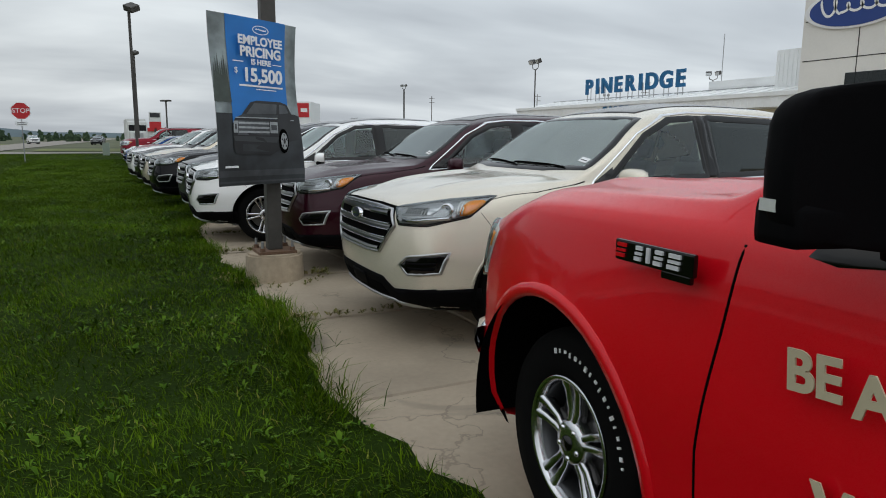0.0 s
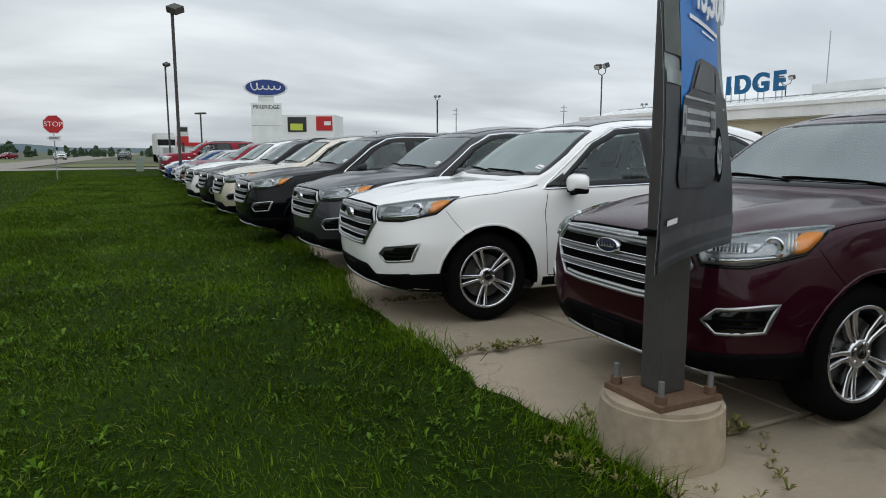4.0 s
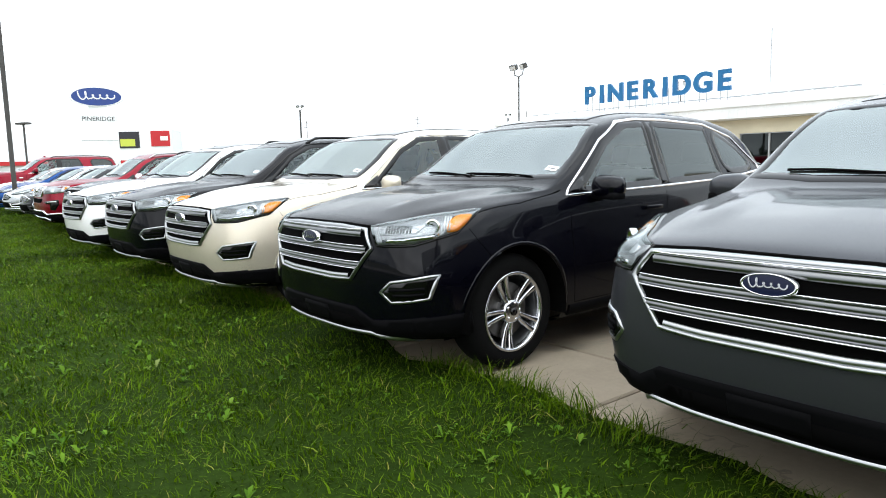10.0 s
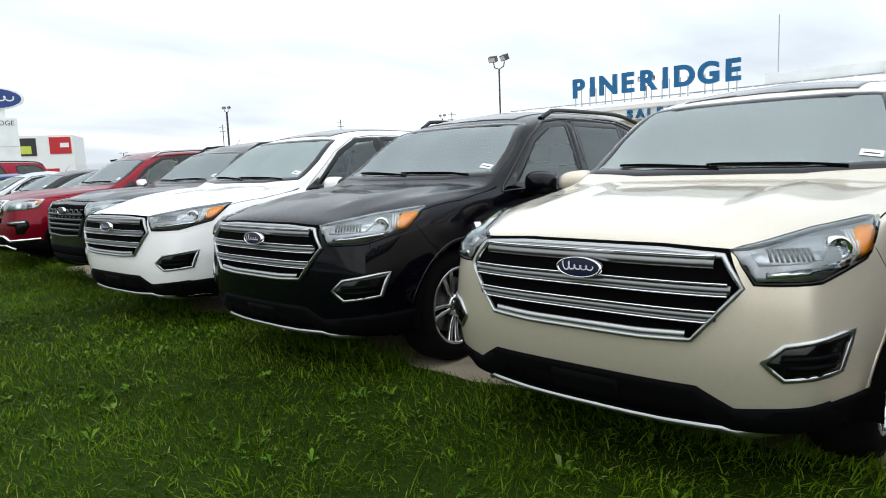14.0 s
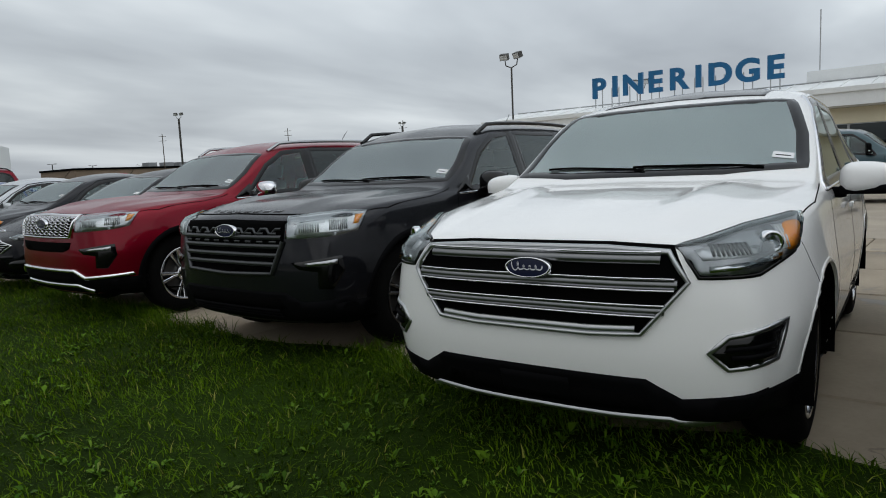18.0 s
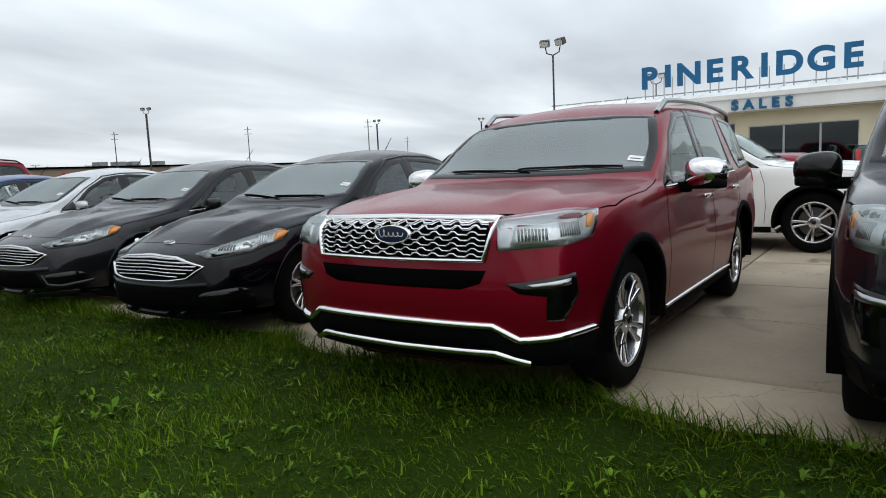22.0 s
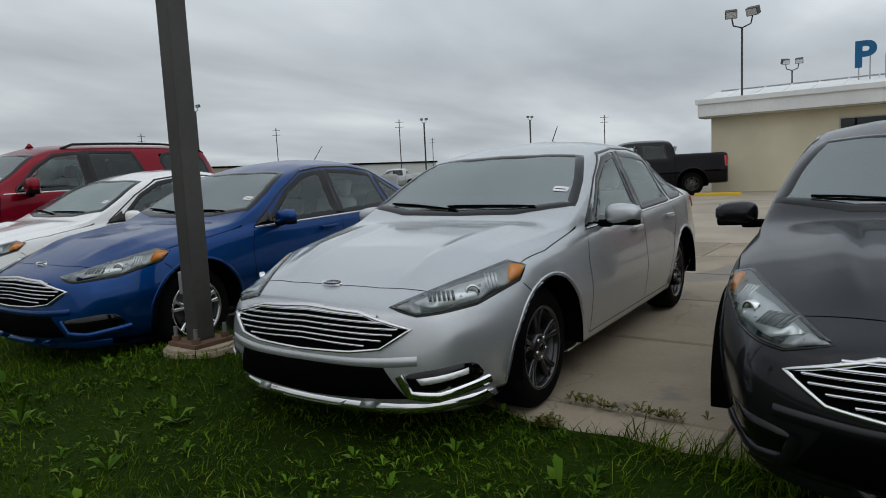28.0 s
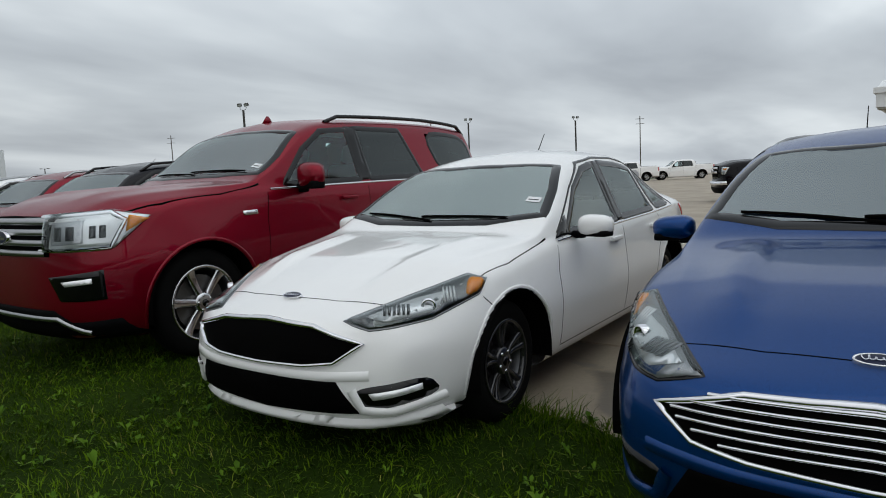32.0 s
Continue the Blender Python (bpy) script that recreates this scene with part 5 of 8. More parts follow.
EXPEDITION = dict(
    EXPLORER, whip=None, length=5.33, waist=0.78, axles=(1.0, 4.10), tyre=0.41, rim=0.28, paint=RUBY, cowl=1.5, mirror_mat=None, handle_mat=None, style="bright_six",
    top=[(0, 1.14), (0.1, 1.21), (0.4, 1.265), (1.0, 1.30), (1.45, 1.32), (1.6, 1.39), (2.15, 1.77), (2.45, 1.87), (3.0, 1.915), (4.3, 1.915), (5.0, 1.88), (5.15, 1.6), (5.27, 1.2), (5.33, 1.0)],
    shoulder=[(0, 1.06), (0.5, 1.16), (1.0, 1.195), (1.5, 1.22), (3.0, 1.25), (4.7, 1.28), (5.1, 1.2), (5.33, 1.0)],
    half=[(0, 0.88), (0.3, 0.96), (0.6, 1.0), (1.0, 1.015), (4.3, 1.015), (4.9, 0.99), (5.2, 0.94), (5.33, 0.86)],
    rail=[(0, 1.12), (0.4, 1.235), (1.0, 1.275), (1.5, 1.30), (1.7, 1.385), (2.2, 1.72), (2.6, 1.82), (3.8, 1.85), (4.9, 1.80), (5.15, 1.5), (5.33, 1.0)],
    roofhalf=[(0, 0.66), (0.5, 0.75), (1.0, 0.84), (1.5, 0.90), (1.7, 0.885), (2.2, 0.80), (2.7, 0.775), (4.3, 0.76), (5.0, 0.74), (5.33, 0.75)],
    nose=[(0.2, 0.15), (0.35, 0.05), (0.5, 0), (0.9, 0.01), (1.08, 0.05), (1.2, 0.12), (1.35, 0.22)],
    glass=[
        ("windshield", [(1.54, 0, 1), (1.57, -0.45, 1), (1.66, -0.86, 1), (1.9, -0.84, 1), (2.20, -0.75, 1), (2.16, -0.34, 1), (2.15, 0, 1), (2.16, 0.34, 1), (2.20, 0.75, 1), (1.9, 0.84, 1), (1.66, 0.86, 1), (1.57, 0.45, 1)], T, SHIELD, False),
        ("front_side_window", [(1.85, 1, 1.26), (2.85, 1, 1.275), (2.80, 1, 1.77), (2.45, 1, 1.755), (2.15, 1, 1.57)], S, SIDEGLASS, False),
        ("rear_side_window", [(2.95, 1, 1.277), (3.85, 1, 1.285), (3.62, 1, 1.785), (2.90, 1, 1.785)], S, PRIVACY, False),
        ("quarter_window", [(4.18, 1, 1.29), (5.0, 1, 1.31), (4.86, 1, 1.75), (4.0, 1, 1.775)], S, PRIVACY, True),
        ("window_pillar", [(2.83, 1, 1.275), (2.97, 1, 1.277), (2.92, 1, 1.79), (2.78, 1, 1.785)], S, GLOSSBLACK, False),
        ("rear_window", [(5.02, -0.5, 1), (5.02, 0.5, 1), (5.2, 0.6, 1), (5.2, -0.6, 1)], T, PRIVACY, False)],
    trim=[("window_trim", [(1.70, 1, 1.235), (2.8, 1, 1.252), (3.95, 1, 1.262), (4.05, 1, 1.268)], S, 0.018, 0.008, CHROME, False),
          ("skid_bar", [(0, -0.80, 0.34), (0, -0.62, 0.44), (0, 0, 0.435), (0, 0.62, 0.44), (0, 0.80, 0.34)], F, 0.035, 0.026, SATIN, False),
          ("headlight_guide", [(0.05, 0.50, 1.115), (0.35, 0.87, 1.135), (0.42, 0.93, 1.08), (0.33, 0.90, 0.90), (0.05, 0.50, 0.90)], D, 0.028, 0.018, CHROME, False)]
    + [("grille_bar", [(0, -0.58, z), (0, 0, z), (0, 0.58, z)], F, 0.045, 0.024, SATIN, False) for z in (1.09, 1.02, 0.95, 0.88)]
    + gaps(([(0.14, -0.69, 1), (0.35, -0.88, 1), (0.7, -0.94, 1), (1.2, -0.95, 1), (1.6, -0.92, 1)], T, 0.009), ([(0.14, 0.69, 1), (0.35, 0.88, 1), (0.7, 0.94, 1), (1.2, 0.95, 1), (1.6, 0.92, 1)], T, 0.009),
           ([(1.66, 1, 1.21), (1.62, 1, 1.0), (1.60, 1, 0.6), (1.62, 1, 0.42)], S, 0.007), ([(2.90, 1, 1.25), (2.89, 1, 0.7), (2.88, 1, 0.42)], S, 0.007), ([(4.0, 1, 1.26), (4.0, 1, 1.05), (3.7, 1, 0.85), (3.6, 1, 0.5)], S, 0.007)),
    plates=[
        ("grille", front((0.0, 1.13), (0.62, 1.12), (0.6, 0.86), (0.0, 0.855)), F, 0.005, GAP, False),
        ("lower_bumper", front((0.0, 0.50), (0.60, 0.50), (0.72, 0.42), (0.9, 0.42), (0.9, 0.28), (0.0, 0.26)), F, 0.008, PLASTIC, False),
        ("fender_tag", [(1.38, 1, 1.075), (1.52, 1, 1.08), (1.52, 1, 1.045), (1.38, 1, 1.04)], S, 0.008, CHROME, False)],
    lamps=[
        ("headlight", [(0.05, 0.56, 1.12), (0.05, 0.56, 0.89), (0.36, 0.9, 0.90), (0.45, 0.95, 1.0), (0.56, 0.98, 1.10), (0.35, 0.89, 1.14)], D, 0.004, REFLECTOR, False),
        ("bezel", [(0.1, 0.60, 1.08), (0.1, 0.60, 0.93), (0.25, 0.78, 0.94), (0.25, 0.78, 1.09)], D, 0.006, LAMPDARK, False),
        ("turn_lamp", [(0.44, 0.93, 1.11), (0.42, 0.93, 1.0), (0.55, 0.98, 1.08)], D, 0.010, AMBER, False),
        *ribs((0.12, 0.62), (0.24, 0.76), 0.96, 1.05, 2, GUNMETAL), *ribs((0.28, 0.80), (0.36, 0.87), 0.97, 1.05, 2, GUNMETAL),
        ("lamp_cover", [(0.05, 0.562, 1.118), (0.05, 0.562, 0.892), (0.36, 0.9, 0.902), (0.45, 0.95, 1.0), (0.56, 0.98, 1.098), (0.35, 0.89, 1.138)], D, 0.024, LENS, False),
        ("fog_lamp", [(0.1, 0.55, 0.72), (0.3, 0.88, 0.76), (0.3, 0.88, 0.56), (0.1, 0.66, 0.56)], (1, 0.5, 0), 0.004, GLOSSBLACK, False),
        ("fog_bulb", [(0.1, 0.68, 0.69), (0.25, 0.84, 0.71), (0.25, 0.84, 0.675), (0.15, 0.69, 0.66)], (1, 0.5, 0), 0.010, REFLECTOR, False),
        ("tail_lamp", [(5.25, 0.84, 1.3), (5.25, 0.84, 1.0), (4.98, 0.97, 1.05), (5.0, 0.97, 1.3)], (-1, 0.8, 0), 0.008, REDLENS, False)],
    mirror=(2.0, 1.16, 1.33), mirror_size=(0.11, 0.14, 0.11), handles=((2.6, 1.12), (3.7, 1.13)), wipers=((-0.7, 0.05, 1.66, 1.62), (-0.05, 0.65, 1.58, 1.66)),
    badge=(0.034, 0.985, 0.24, 0.095, 3), cabin=(1.95, 4.8), seat_z=0.74, dash_z=1.26, inner_mirror=(2.16, 1.7), tag=(1.72, -0.79), rails=(2.6, 4.95, 0.70), lip=0.03, lip_mat=None, fin=2.5)

PICKUP = dict(
    EXPEDITION, category="truck", length=5.89, waist=0.80, axles=(0.87, 4.60), tyre=0.395, rim=0.228, arch=0.53, wheel_in=0.10, style="bright_twin", paint=RACE, cowl=1.42, sweep=0.27, power=3.5, handle_mat=None,
    top=[(0, 1.15), (0.1, 1.21), (0.5, 1.275), (1.0, 1.295), (1.4, 1.31), (1.55, 1.39), (2.05, 1.80), (2.3, 1.90), (2.9, 1.95), (3.6, 1.94), (3.9, 1.90), (4.0, 1.72), (4.06, 1.42), (5.2, 1.42), (5.8, 1.42), (5.89, 1.3)],
    shoulder=[(0, 1.06), (0.5, 1.18), (1.0, 1.20), (1.5, 1.21), (2.5, 1.22), (3.9, 1.25), (4.06, 1.37), (5.8, 1.37), (5.89, 1.25)],
    half=[(0, 0.92), (0.3, 0.985), (0.6, 1.008), (1.0, 1.015), (5.6, 1.015), (5.89, 0.98)],
    rail=[(0, 1.13), (0.5, 1.25), (1.0, 1.27), (1.45, 1.29), (1.65, 1.40), (2.1, 1.74), (2.5, 1.84), (3.5, 1.85), (3.9, 1.80), (4.0, 1.65), (4.06, 1.40), (5.8, 1.40), (5.89, 1.28)],
    roofhalf=[(0, 0.70), (0.5, 0.78), (1.0, 0.82), (1.45, 0.86), (1.65, 0.83), (2.1, 0.74), (2.6, 0.71), (3.9, 0.70), (4.06, 0.9), (5.89, 0.9)],
    nose=[(0.2, 0.10), (0.4, 0.0), (0.6, -0.02), (0.7, 0.03), (0.9, 0.03), (1.1, 0.05), (1.25, 0.12), (1.4, 0.2)],
    glass=[
        ("windshield", [(1.50, 0, 1), (1.52, -0.4, 1), (1.62, -0.79, 1), (1.85, -0.765, 1), (2.08, -0.69, 1), (2.05, -0.3, 1), (2.04, 0, 1), (2.05, 0.3, 1), (2.08, 0.69, 1), (1.85, 0.765, 1), (1.62, 0.79, 1), (1.52, 0.4, 1)], T, SHIELD, False),
        ("front_side_window", [(1.78, 1, 1.20), (2.2, 1, 1.24), (2.82, 1, 1.26), (2.78, 1, 1.78), (2.35, 1, 1.77), (2.05, 1, 1.56)], S, SIDEGLASS, False),
        ("rear_side_window", [(2.92, 1, 1.262), (3.78, 1, 1.275), (3.70, 1, 1.76), (2.88, 1, 1.785)], S, PRIVACY, False),
        ("window_pillar", [(2.80, 1, 1.26), (2.94, 1, 1.262), (2.90, 1, 1.79), (2.76, 1, 1.785)], S, GLOSSBLACK, False)],
    trim=[("skid_bar", [(0, -0.93, 0.60), (0, -0.5, 0.585), (0, 0.5, 0.585), (0, 0.93, 0.60)], F, 0.12, 0.05, CHROME, False)]
    + [("grille_bar", [(0, -0.55, z), (0, 0, z), (0, 0.55, z)], F, 0.06, 0.03, CHROME, False) for z in (1.06, 0.93)]
    + gaps(([(1.62, 1, 1.2), (1.60, 1, 1.0), (1.56, 1, 0.7), (1.56, 1, 0.42)], S, 0.009), ([(2.88, 1, 1.24), (2.87, 1, 0.7), (2.86, 1, 0.42)], S, 0.007), ([(3.86, 1, 1.26), (3.86, 1, 0.42)], S, 0.007), ([(4.02, 1, 1.36), (4.02, 1, 0.42)], S, 0.016)),
    plates=[
        ("grille", front((0.0, 1.14), (0.58, 1.13), (0.58, 0.80), (0.0, 0.79)), F, 0.005, GAP, False),
        ("lower_bumper", front((0.0, 0.47), (0.9, 0.47), (0.9, 0.30), (0.0, 0.28)), F, 0.008, PLASTIC, False),
        ("bed_cover", [(4.12, -0.86, 1), (4.12, 0.86, 1), (5.80, 0.86, 1), (5.80, -0.86, 1)], T, 0.006, PLASTIC, False)],
    lamps=[
        ("headlight", [(0.14, 0.80, 1.075), (0.14, 0.80, 0.87), (0.22, 0.90, 0.86), (0.28, 0.955, 1.07), (0.18, 0.86, 1.09)], D, 0.004, REFLECTOR, False),
        ("bezel", [(0.16, 0.82, 0.97), (0.16, 0.82, 0.89), (0.21, 0.89, 0.885), (0.21, 0.89, 0.97)], D, 0.006, LAMPMID, False),
        ("turn_lamp", [(0.18, 0.83, 1.05), (0.18, 0.83, 0.99), (0.23, 0.91, 0.99), (0.25, 0.93, 1.05)], D, 0.010, AMBER, False),
        ("lamp_cover", [(0.14, 0.802, 1.073), (0.14, 0.802, 0.872), (0.22, 0.90, 0.862), (0.28, 0.955, 1.068), (0.18, 0.86, 1.088)], D, 0.024, LENS, False),
        ("tail_lamp", [(5.85, 0.95, 1.3), (5.85, 0.95, 0.95), (5.7, 1.0, 0.95), (5.7, 1.0, 1.3)], (-1, 1, 0), 0.008, REDLENS, False)],
    mirror_box=0.42, mirror=(1.965, 1.125, 1.385), mirror_size=(0.09, 0.125, 0.13), mirror_mat=PLASTIC, handles=((2.62, 1.08), (3.62, 1.09)), wipers=((-0.7, 0.05, 1.62, 1.57), (-0.05, 0.65, 1.54, 1.62)),
    badge=(0.06, 0.98, 0.24, 0.095, 3), cabin=(1.9, 3.7), seat_z=0.78, dash_z=1.24, inner_mirror=(2.06, 1.72), tag=(1.68, -0.72), rails=None, lip=0.05, lip_off=0.010, fin=None)

def block_mesh(x0, y0, z0, x1, y1, z1):
    v = [(x, y, z) for x in (x0, x1) for y in (y0, y1) for z in (z0, z1)]
    return v, [(0, 1, 3, 2), (4, 6, 7, 5), (0, 4, 5, 1), (2, 3, 7, 6), (0, 2, 6, 4), (1, 5, 7, 3)]


# ---- the row of vehicles on the lot, nose to the grass ----
def park(car, x, y, turn):
    car.matrix_basis = pose(x, y, 0, 0, 0, turn)
    return car


edge, edge_skin = build_car(EDGE, "suv", "white compact suv with chrome grille, parked nose to the grass", "row of vehicles")
row = [
    (PEARL, 2.56, 3.50, -2, "pearl white-gold suv with chrome grille and bright wheels", "bright_twin"),
    (MAROON, 2.66, 6.33, -3, "burgundy suv with chrome grille behind the banner pole", "bright_twin"),
    (GREY, 2.13, 11.45, 0, "grey suv with chrome grille and black wheels", "dark_twin"),
    (BLACK, 1.84, 14.26, 0.5, "black suv with chrome window trim and bright wheels", "bright_vee"),
    (CHAMPAGNE, 1.82, 16.82, 1, "champagne suv with chrome grille and tags in the screen", "bright_twin"),
    (BLACK, 1.80, 19.22, 2, "black suv parked with its nose over the grass", "bright_twin"),
    (WHITE, 1.72, 21.52, 4, "white suv parked with its nose over the grass", "bright_twin")]
park(edge, 2.0, 9.07, -4)
for colour, x, y, turn, label, style in row:
    k = copy_thing(edge, pose(x, y, 0, 0, 0, turn))
    tagged(k, label)
    repaint(k, WHITE, colour)
    if y == 19.22:
        roof_rails(k, edge_skin, 2.3, 4.15, 0.66, GLOSSBLACK)
        for o in k.children:
            if o.name.startswith("window_trim"):
                o.material_slots[0].link = "OBJECT"
                o.material_slots[0].material = GLOSSBLACK
    if y in (6.33, 11.45, 14.26):
        window_sheet(k, edge_skin, 1.50, 0.22, 0.30, 0.16)
    if y == 6.33:
        window_sheet(k, edge_skin, 1.62, 0.30, 0.22, 0.12)
    if style.startswith("dark"):
        repaint(k, ALLOY, DARK_ALLOY)
explorer9, _ = build_car(EXPLORER_DARK, "suv", "charcoal three-row suv with dark grille and black wheels", "row of vehicles")
park(explorer9, 2.2, 24.33, 2)
explorer10, _ = build_car(EXPLORER_CHROME, "suv", "ruby red three-row suv with chrome mesh grille", "row of vehicles")
park(explorer10, 2.07, 27.23, 0.5)
fusion, fusion_skin = build_car(FUSION, "sedan", "black sedan with slatted chrome grille", "row of vehicles")
park(fusion, 2.40, 30.07, 2)
for colour, x, y, turn, label in (
        (CHARCOAL, 2.42, 32.63, 3, "dark grey sedan with slatted chrome grille"),
        (SILVER, 2.28, 35.33, 2.5, "silver sedan with black wheels and chrome lower trim"),
        (BLUE, 2.16, 38.33, 2.5, "blue sedan with slatted chrome grille beside the lamp post"),
        (WHITE, 2.20, 40.88, 2.5, "white sporty sedan with black mesh grille")):
    k = copy_thing(fusion, pose(x, y, 0, 0, 0, turn))
    tagged(k, label)
    repaint(k, BLACK, colour)
    if colour in (SILVER, WHITE):
        repaint(k, ALLOY, DARK_ALLOY)
    else:
        window_sheet(k, fusion_skin, 1.64, 0.16, 0.36, 0.13)
    for o in list(k.children):
        if colour == WHITE and o.name.startswith("grille_bar"):
            bpy.data.objects.remove(o)
        elif colour == WHITE and o.name.startswith("headlight"):
            repaint(o, LAMPDARK, GUNMETAL)
            o.material_slots[0].link = "OBJECT"
            o.material_slots[0].material = SATINDARK
    for s, p, dd in both([(0.1, 0.53, 0.40), (0.12, 0.57, 0.305), (0.2, 0.68, 0.285), (0.36, 0.85, 0.315)], (1, 0.5, 0)):
        solid("corner_trim", *fusion_skin.ribbon(p, dd, 0.045, 0.02), CHROME if colour == SILVER else colour, k, "", True)
    for s, p, dd in both([(0.14, 0.60, 0.385), (0.28, 0.78, 0.405), (0.28, 0.78, 0.375), (0.14, 0.62, 0.355)], (1, 0.5, 0)):
        if colour in (SILVER, WHITE):
            solid("fog_lamp", *fusion_skin.patch(p, dd, 0.012, 0.006, 0.04), REFLECTOR, k, "", True)
    if colour in (SILVER, WHITE):
        solid("lower_lip", *fusion_skin.ribbon([(0, -0.78, 0.245), (0, -0.5, 0.232), (0, 0, 0.228), (0, 0.5, 0.232), (0, 0.78, 0.245)], F, 0.03, 0.04), CHROME if colour == SILVER else WHITE, k, "", True)
expedition, _ = build_car(EXPEDITION, "suv", "ruby red full-size suv with black roof rails", "row of vehicles")
park(expedition, 2.2, 43.85, 1)
expedition.scale = (1.03, 1.02, 1.06)
pickup, _ = build_car(PICKUP, "pickup_truck", "bright red pickup truck with painted slogan on its door", "row of vehicles")
park(pickup, 3.20, 1.29, -95)
DECAL = grain(material("sand_decal", (0.50, 0.44, 0.30), 0.6), 30, 0.1)
for text, x, z, size, tilt in (("BE", 1.865, 0.99, 0.112, -5), ("A", 1.985, 0.985, 0.112, -8), ("W", 1.965, 0.745, 0.14, -6)):
    lettered(pickup, text, size, Matrix.Translation((x, -1.032, z)) @ pose(0, 0, 0, 90, tilt, 0), DECAL, 0.002, "door_slogan", 1.0, 0.03)
# the model's tag on the wing, as plain bright strokes on black
TAGSILVER = grain(material("tag_silver", (0.62, 0.63, 0.65), 0.45), 30, 0.06)
part("wing_tag", block(1.25, -1.030, 1.112, 1.54, -1.016, 1.168, 0.006), GLOSSBLACK, pickup)
part("tag_lower", block(1.43, -1.028, 1.094, 1.53, -1.016, 1.114, 0.004), GLOSSBLACK, pickup)
for k, (x, w) in enumerate(((1.275, 0.017), (1.345, 0.012), (1.385, 0.006), (1.42, 0.014), (1.475, 0.020))):
    for z0, z1 in ((1.122, 1.132), (1.137, 1.144), (1.150, 1.160)) if k != 2 else ((1.122, 1.160),):
        solid("tag_stroke", *block_mesh(x - w + (z0 - 1.12) * 0.2, -1.035, z0, x + w + (z0 - 1.12) * 0.2, -1.030, z1), TAGSILVER if k else RACE, pickup)
for o in list(pickup.children_recursive):
    if o.name.startswith("mirror_glass"):
        bpy.data.objects.remove(o)
for o in [q for q in pickup.children if q.name.startswith("mirror")]:
    solid("mirror_marker", *block_mesh(-0.045, -0.1235, -0.072, -0.005, 0.1235, -0.052), REFLECTOR, o)
front_wheel = [o for o in pickup.children if o.name.startswith("wheel") and "well" not in o.name][0]
for q in range(18):
    a = 125 - q * 5.5
    solid("tyre_lettering", *block_mesh(-0.009, -0.004, -0.008 + 0.004 * (q % 3), 0.004 - 0.006 * (q % 2), 0.0, 0.010), PAPER, front_wheel, "", False, pose(0, 0, 0, 0, -a + 60, 0) @ Matrix.Translation((0, 0, 0.318)))

# ---- vehicles farther back on the lot ----
k = copy_thing(explorer9, pose(9.95, 25.1, 0, 0, 0, 90))
tagged(k, "white three-row suv parked across the lot", group="lot vehicles")
repaint(k, CHARCOAL, WHITE)
repaint(k, DARK_ALLOY, ALLOY)
k = copy_thing(pickup, pose(20.3, 20.4, 0, 0, 0, 90))
tagged(k, "teal grey crew-cab pickup by the showroom", group="lot vehicles")
for o in list(k.children):
    if o.name.split(".")[0] in ("door_slogan", "wing_tag", "tag_stroke"):
        bpy.data.objects.remove(o)
repaint(k, RACE, TEAL)
teal_pickup = k
for x, y, w, h, name, colour, label in ((20.0, 24.55, 0.55, 0.30, "crate", RUBY, "red plastic crate on the pickup's bed cover"), (20.2, 25.35, 0.35, 0.22, "tool_box", GLOSSBLACK, "dark tool box on the pickup's bed cover")):
    q = thing(name, label, "container", m=pose(x, y, 1.437))
    part(name + "_body", block(-w * 0.5, -w, 0, w * 0.5, w, h, 0.03), colour, q)
    part("lid", block(-w * 0.53, -w * 1.03, h, w * 0.53, w * 1.03, h + 0.05, 0.015), PLASTIC, q)
b = copy_thing(k, pose(25.2, 45.0, 0, 0, 0, -66))
tagged(b, "black lifted crew-cab pickup beside the showroom")
b.matrix_basis = pose(25.2, 45.0, 0, 0, 0, -66) @ Matrix.Diagonal((1.08, 1.06, 1.12, 1))
repaint(b, TEAL, BLACK)
repaint(b, ALLOY, DARK_ALLOY)
for colour, x, y, turn, label, src in (
        (BLACK, 2.6, 47.2, 3, "black three-row suv at the end of the row", explorer9),
        (RUBY, 2.9, 50.1, 2, "red three-row suv near the end of the row", explorer10),
        (WHITE, 3.1, 53.0, 2, "white suv near the end of the row", edge),
        (RUBY, 3.3, 56.0, 2, "red suv at the far end of the row", edge)):
    q = copy_thing(src, pose(x, y, 0, 0, 0, turn))
    tagged(q, label)
    repaint(q, {explorer9: CHARCOAL, explorer10: RUBY, edge: WHITE}[src], colour)
for colour, x, y, turn, label in (
        (WHITE, 62, 66, -60, "white pickup far across the lot"), (CHARCOAL, 58, 70, -60, "dark pickup far across the lot"), (RUBY, 13.8, 26.2, 90, "dark red pickup by the showroom"),
        (WHITE, 66, 62, -60, "white pickup far across the lot"), (BLACK, 54, 74, -60, "black pickup far across the lot"), (SILVER, 50, 78, -60, "silver pickup far across the lot")):
    q = copy_thing(k, pose(x, y, 0, 0, 0, turn))
    tagged(q, label)
    repaint(q, TEAL, colour)

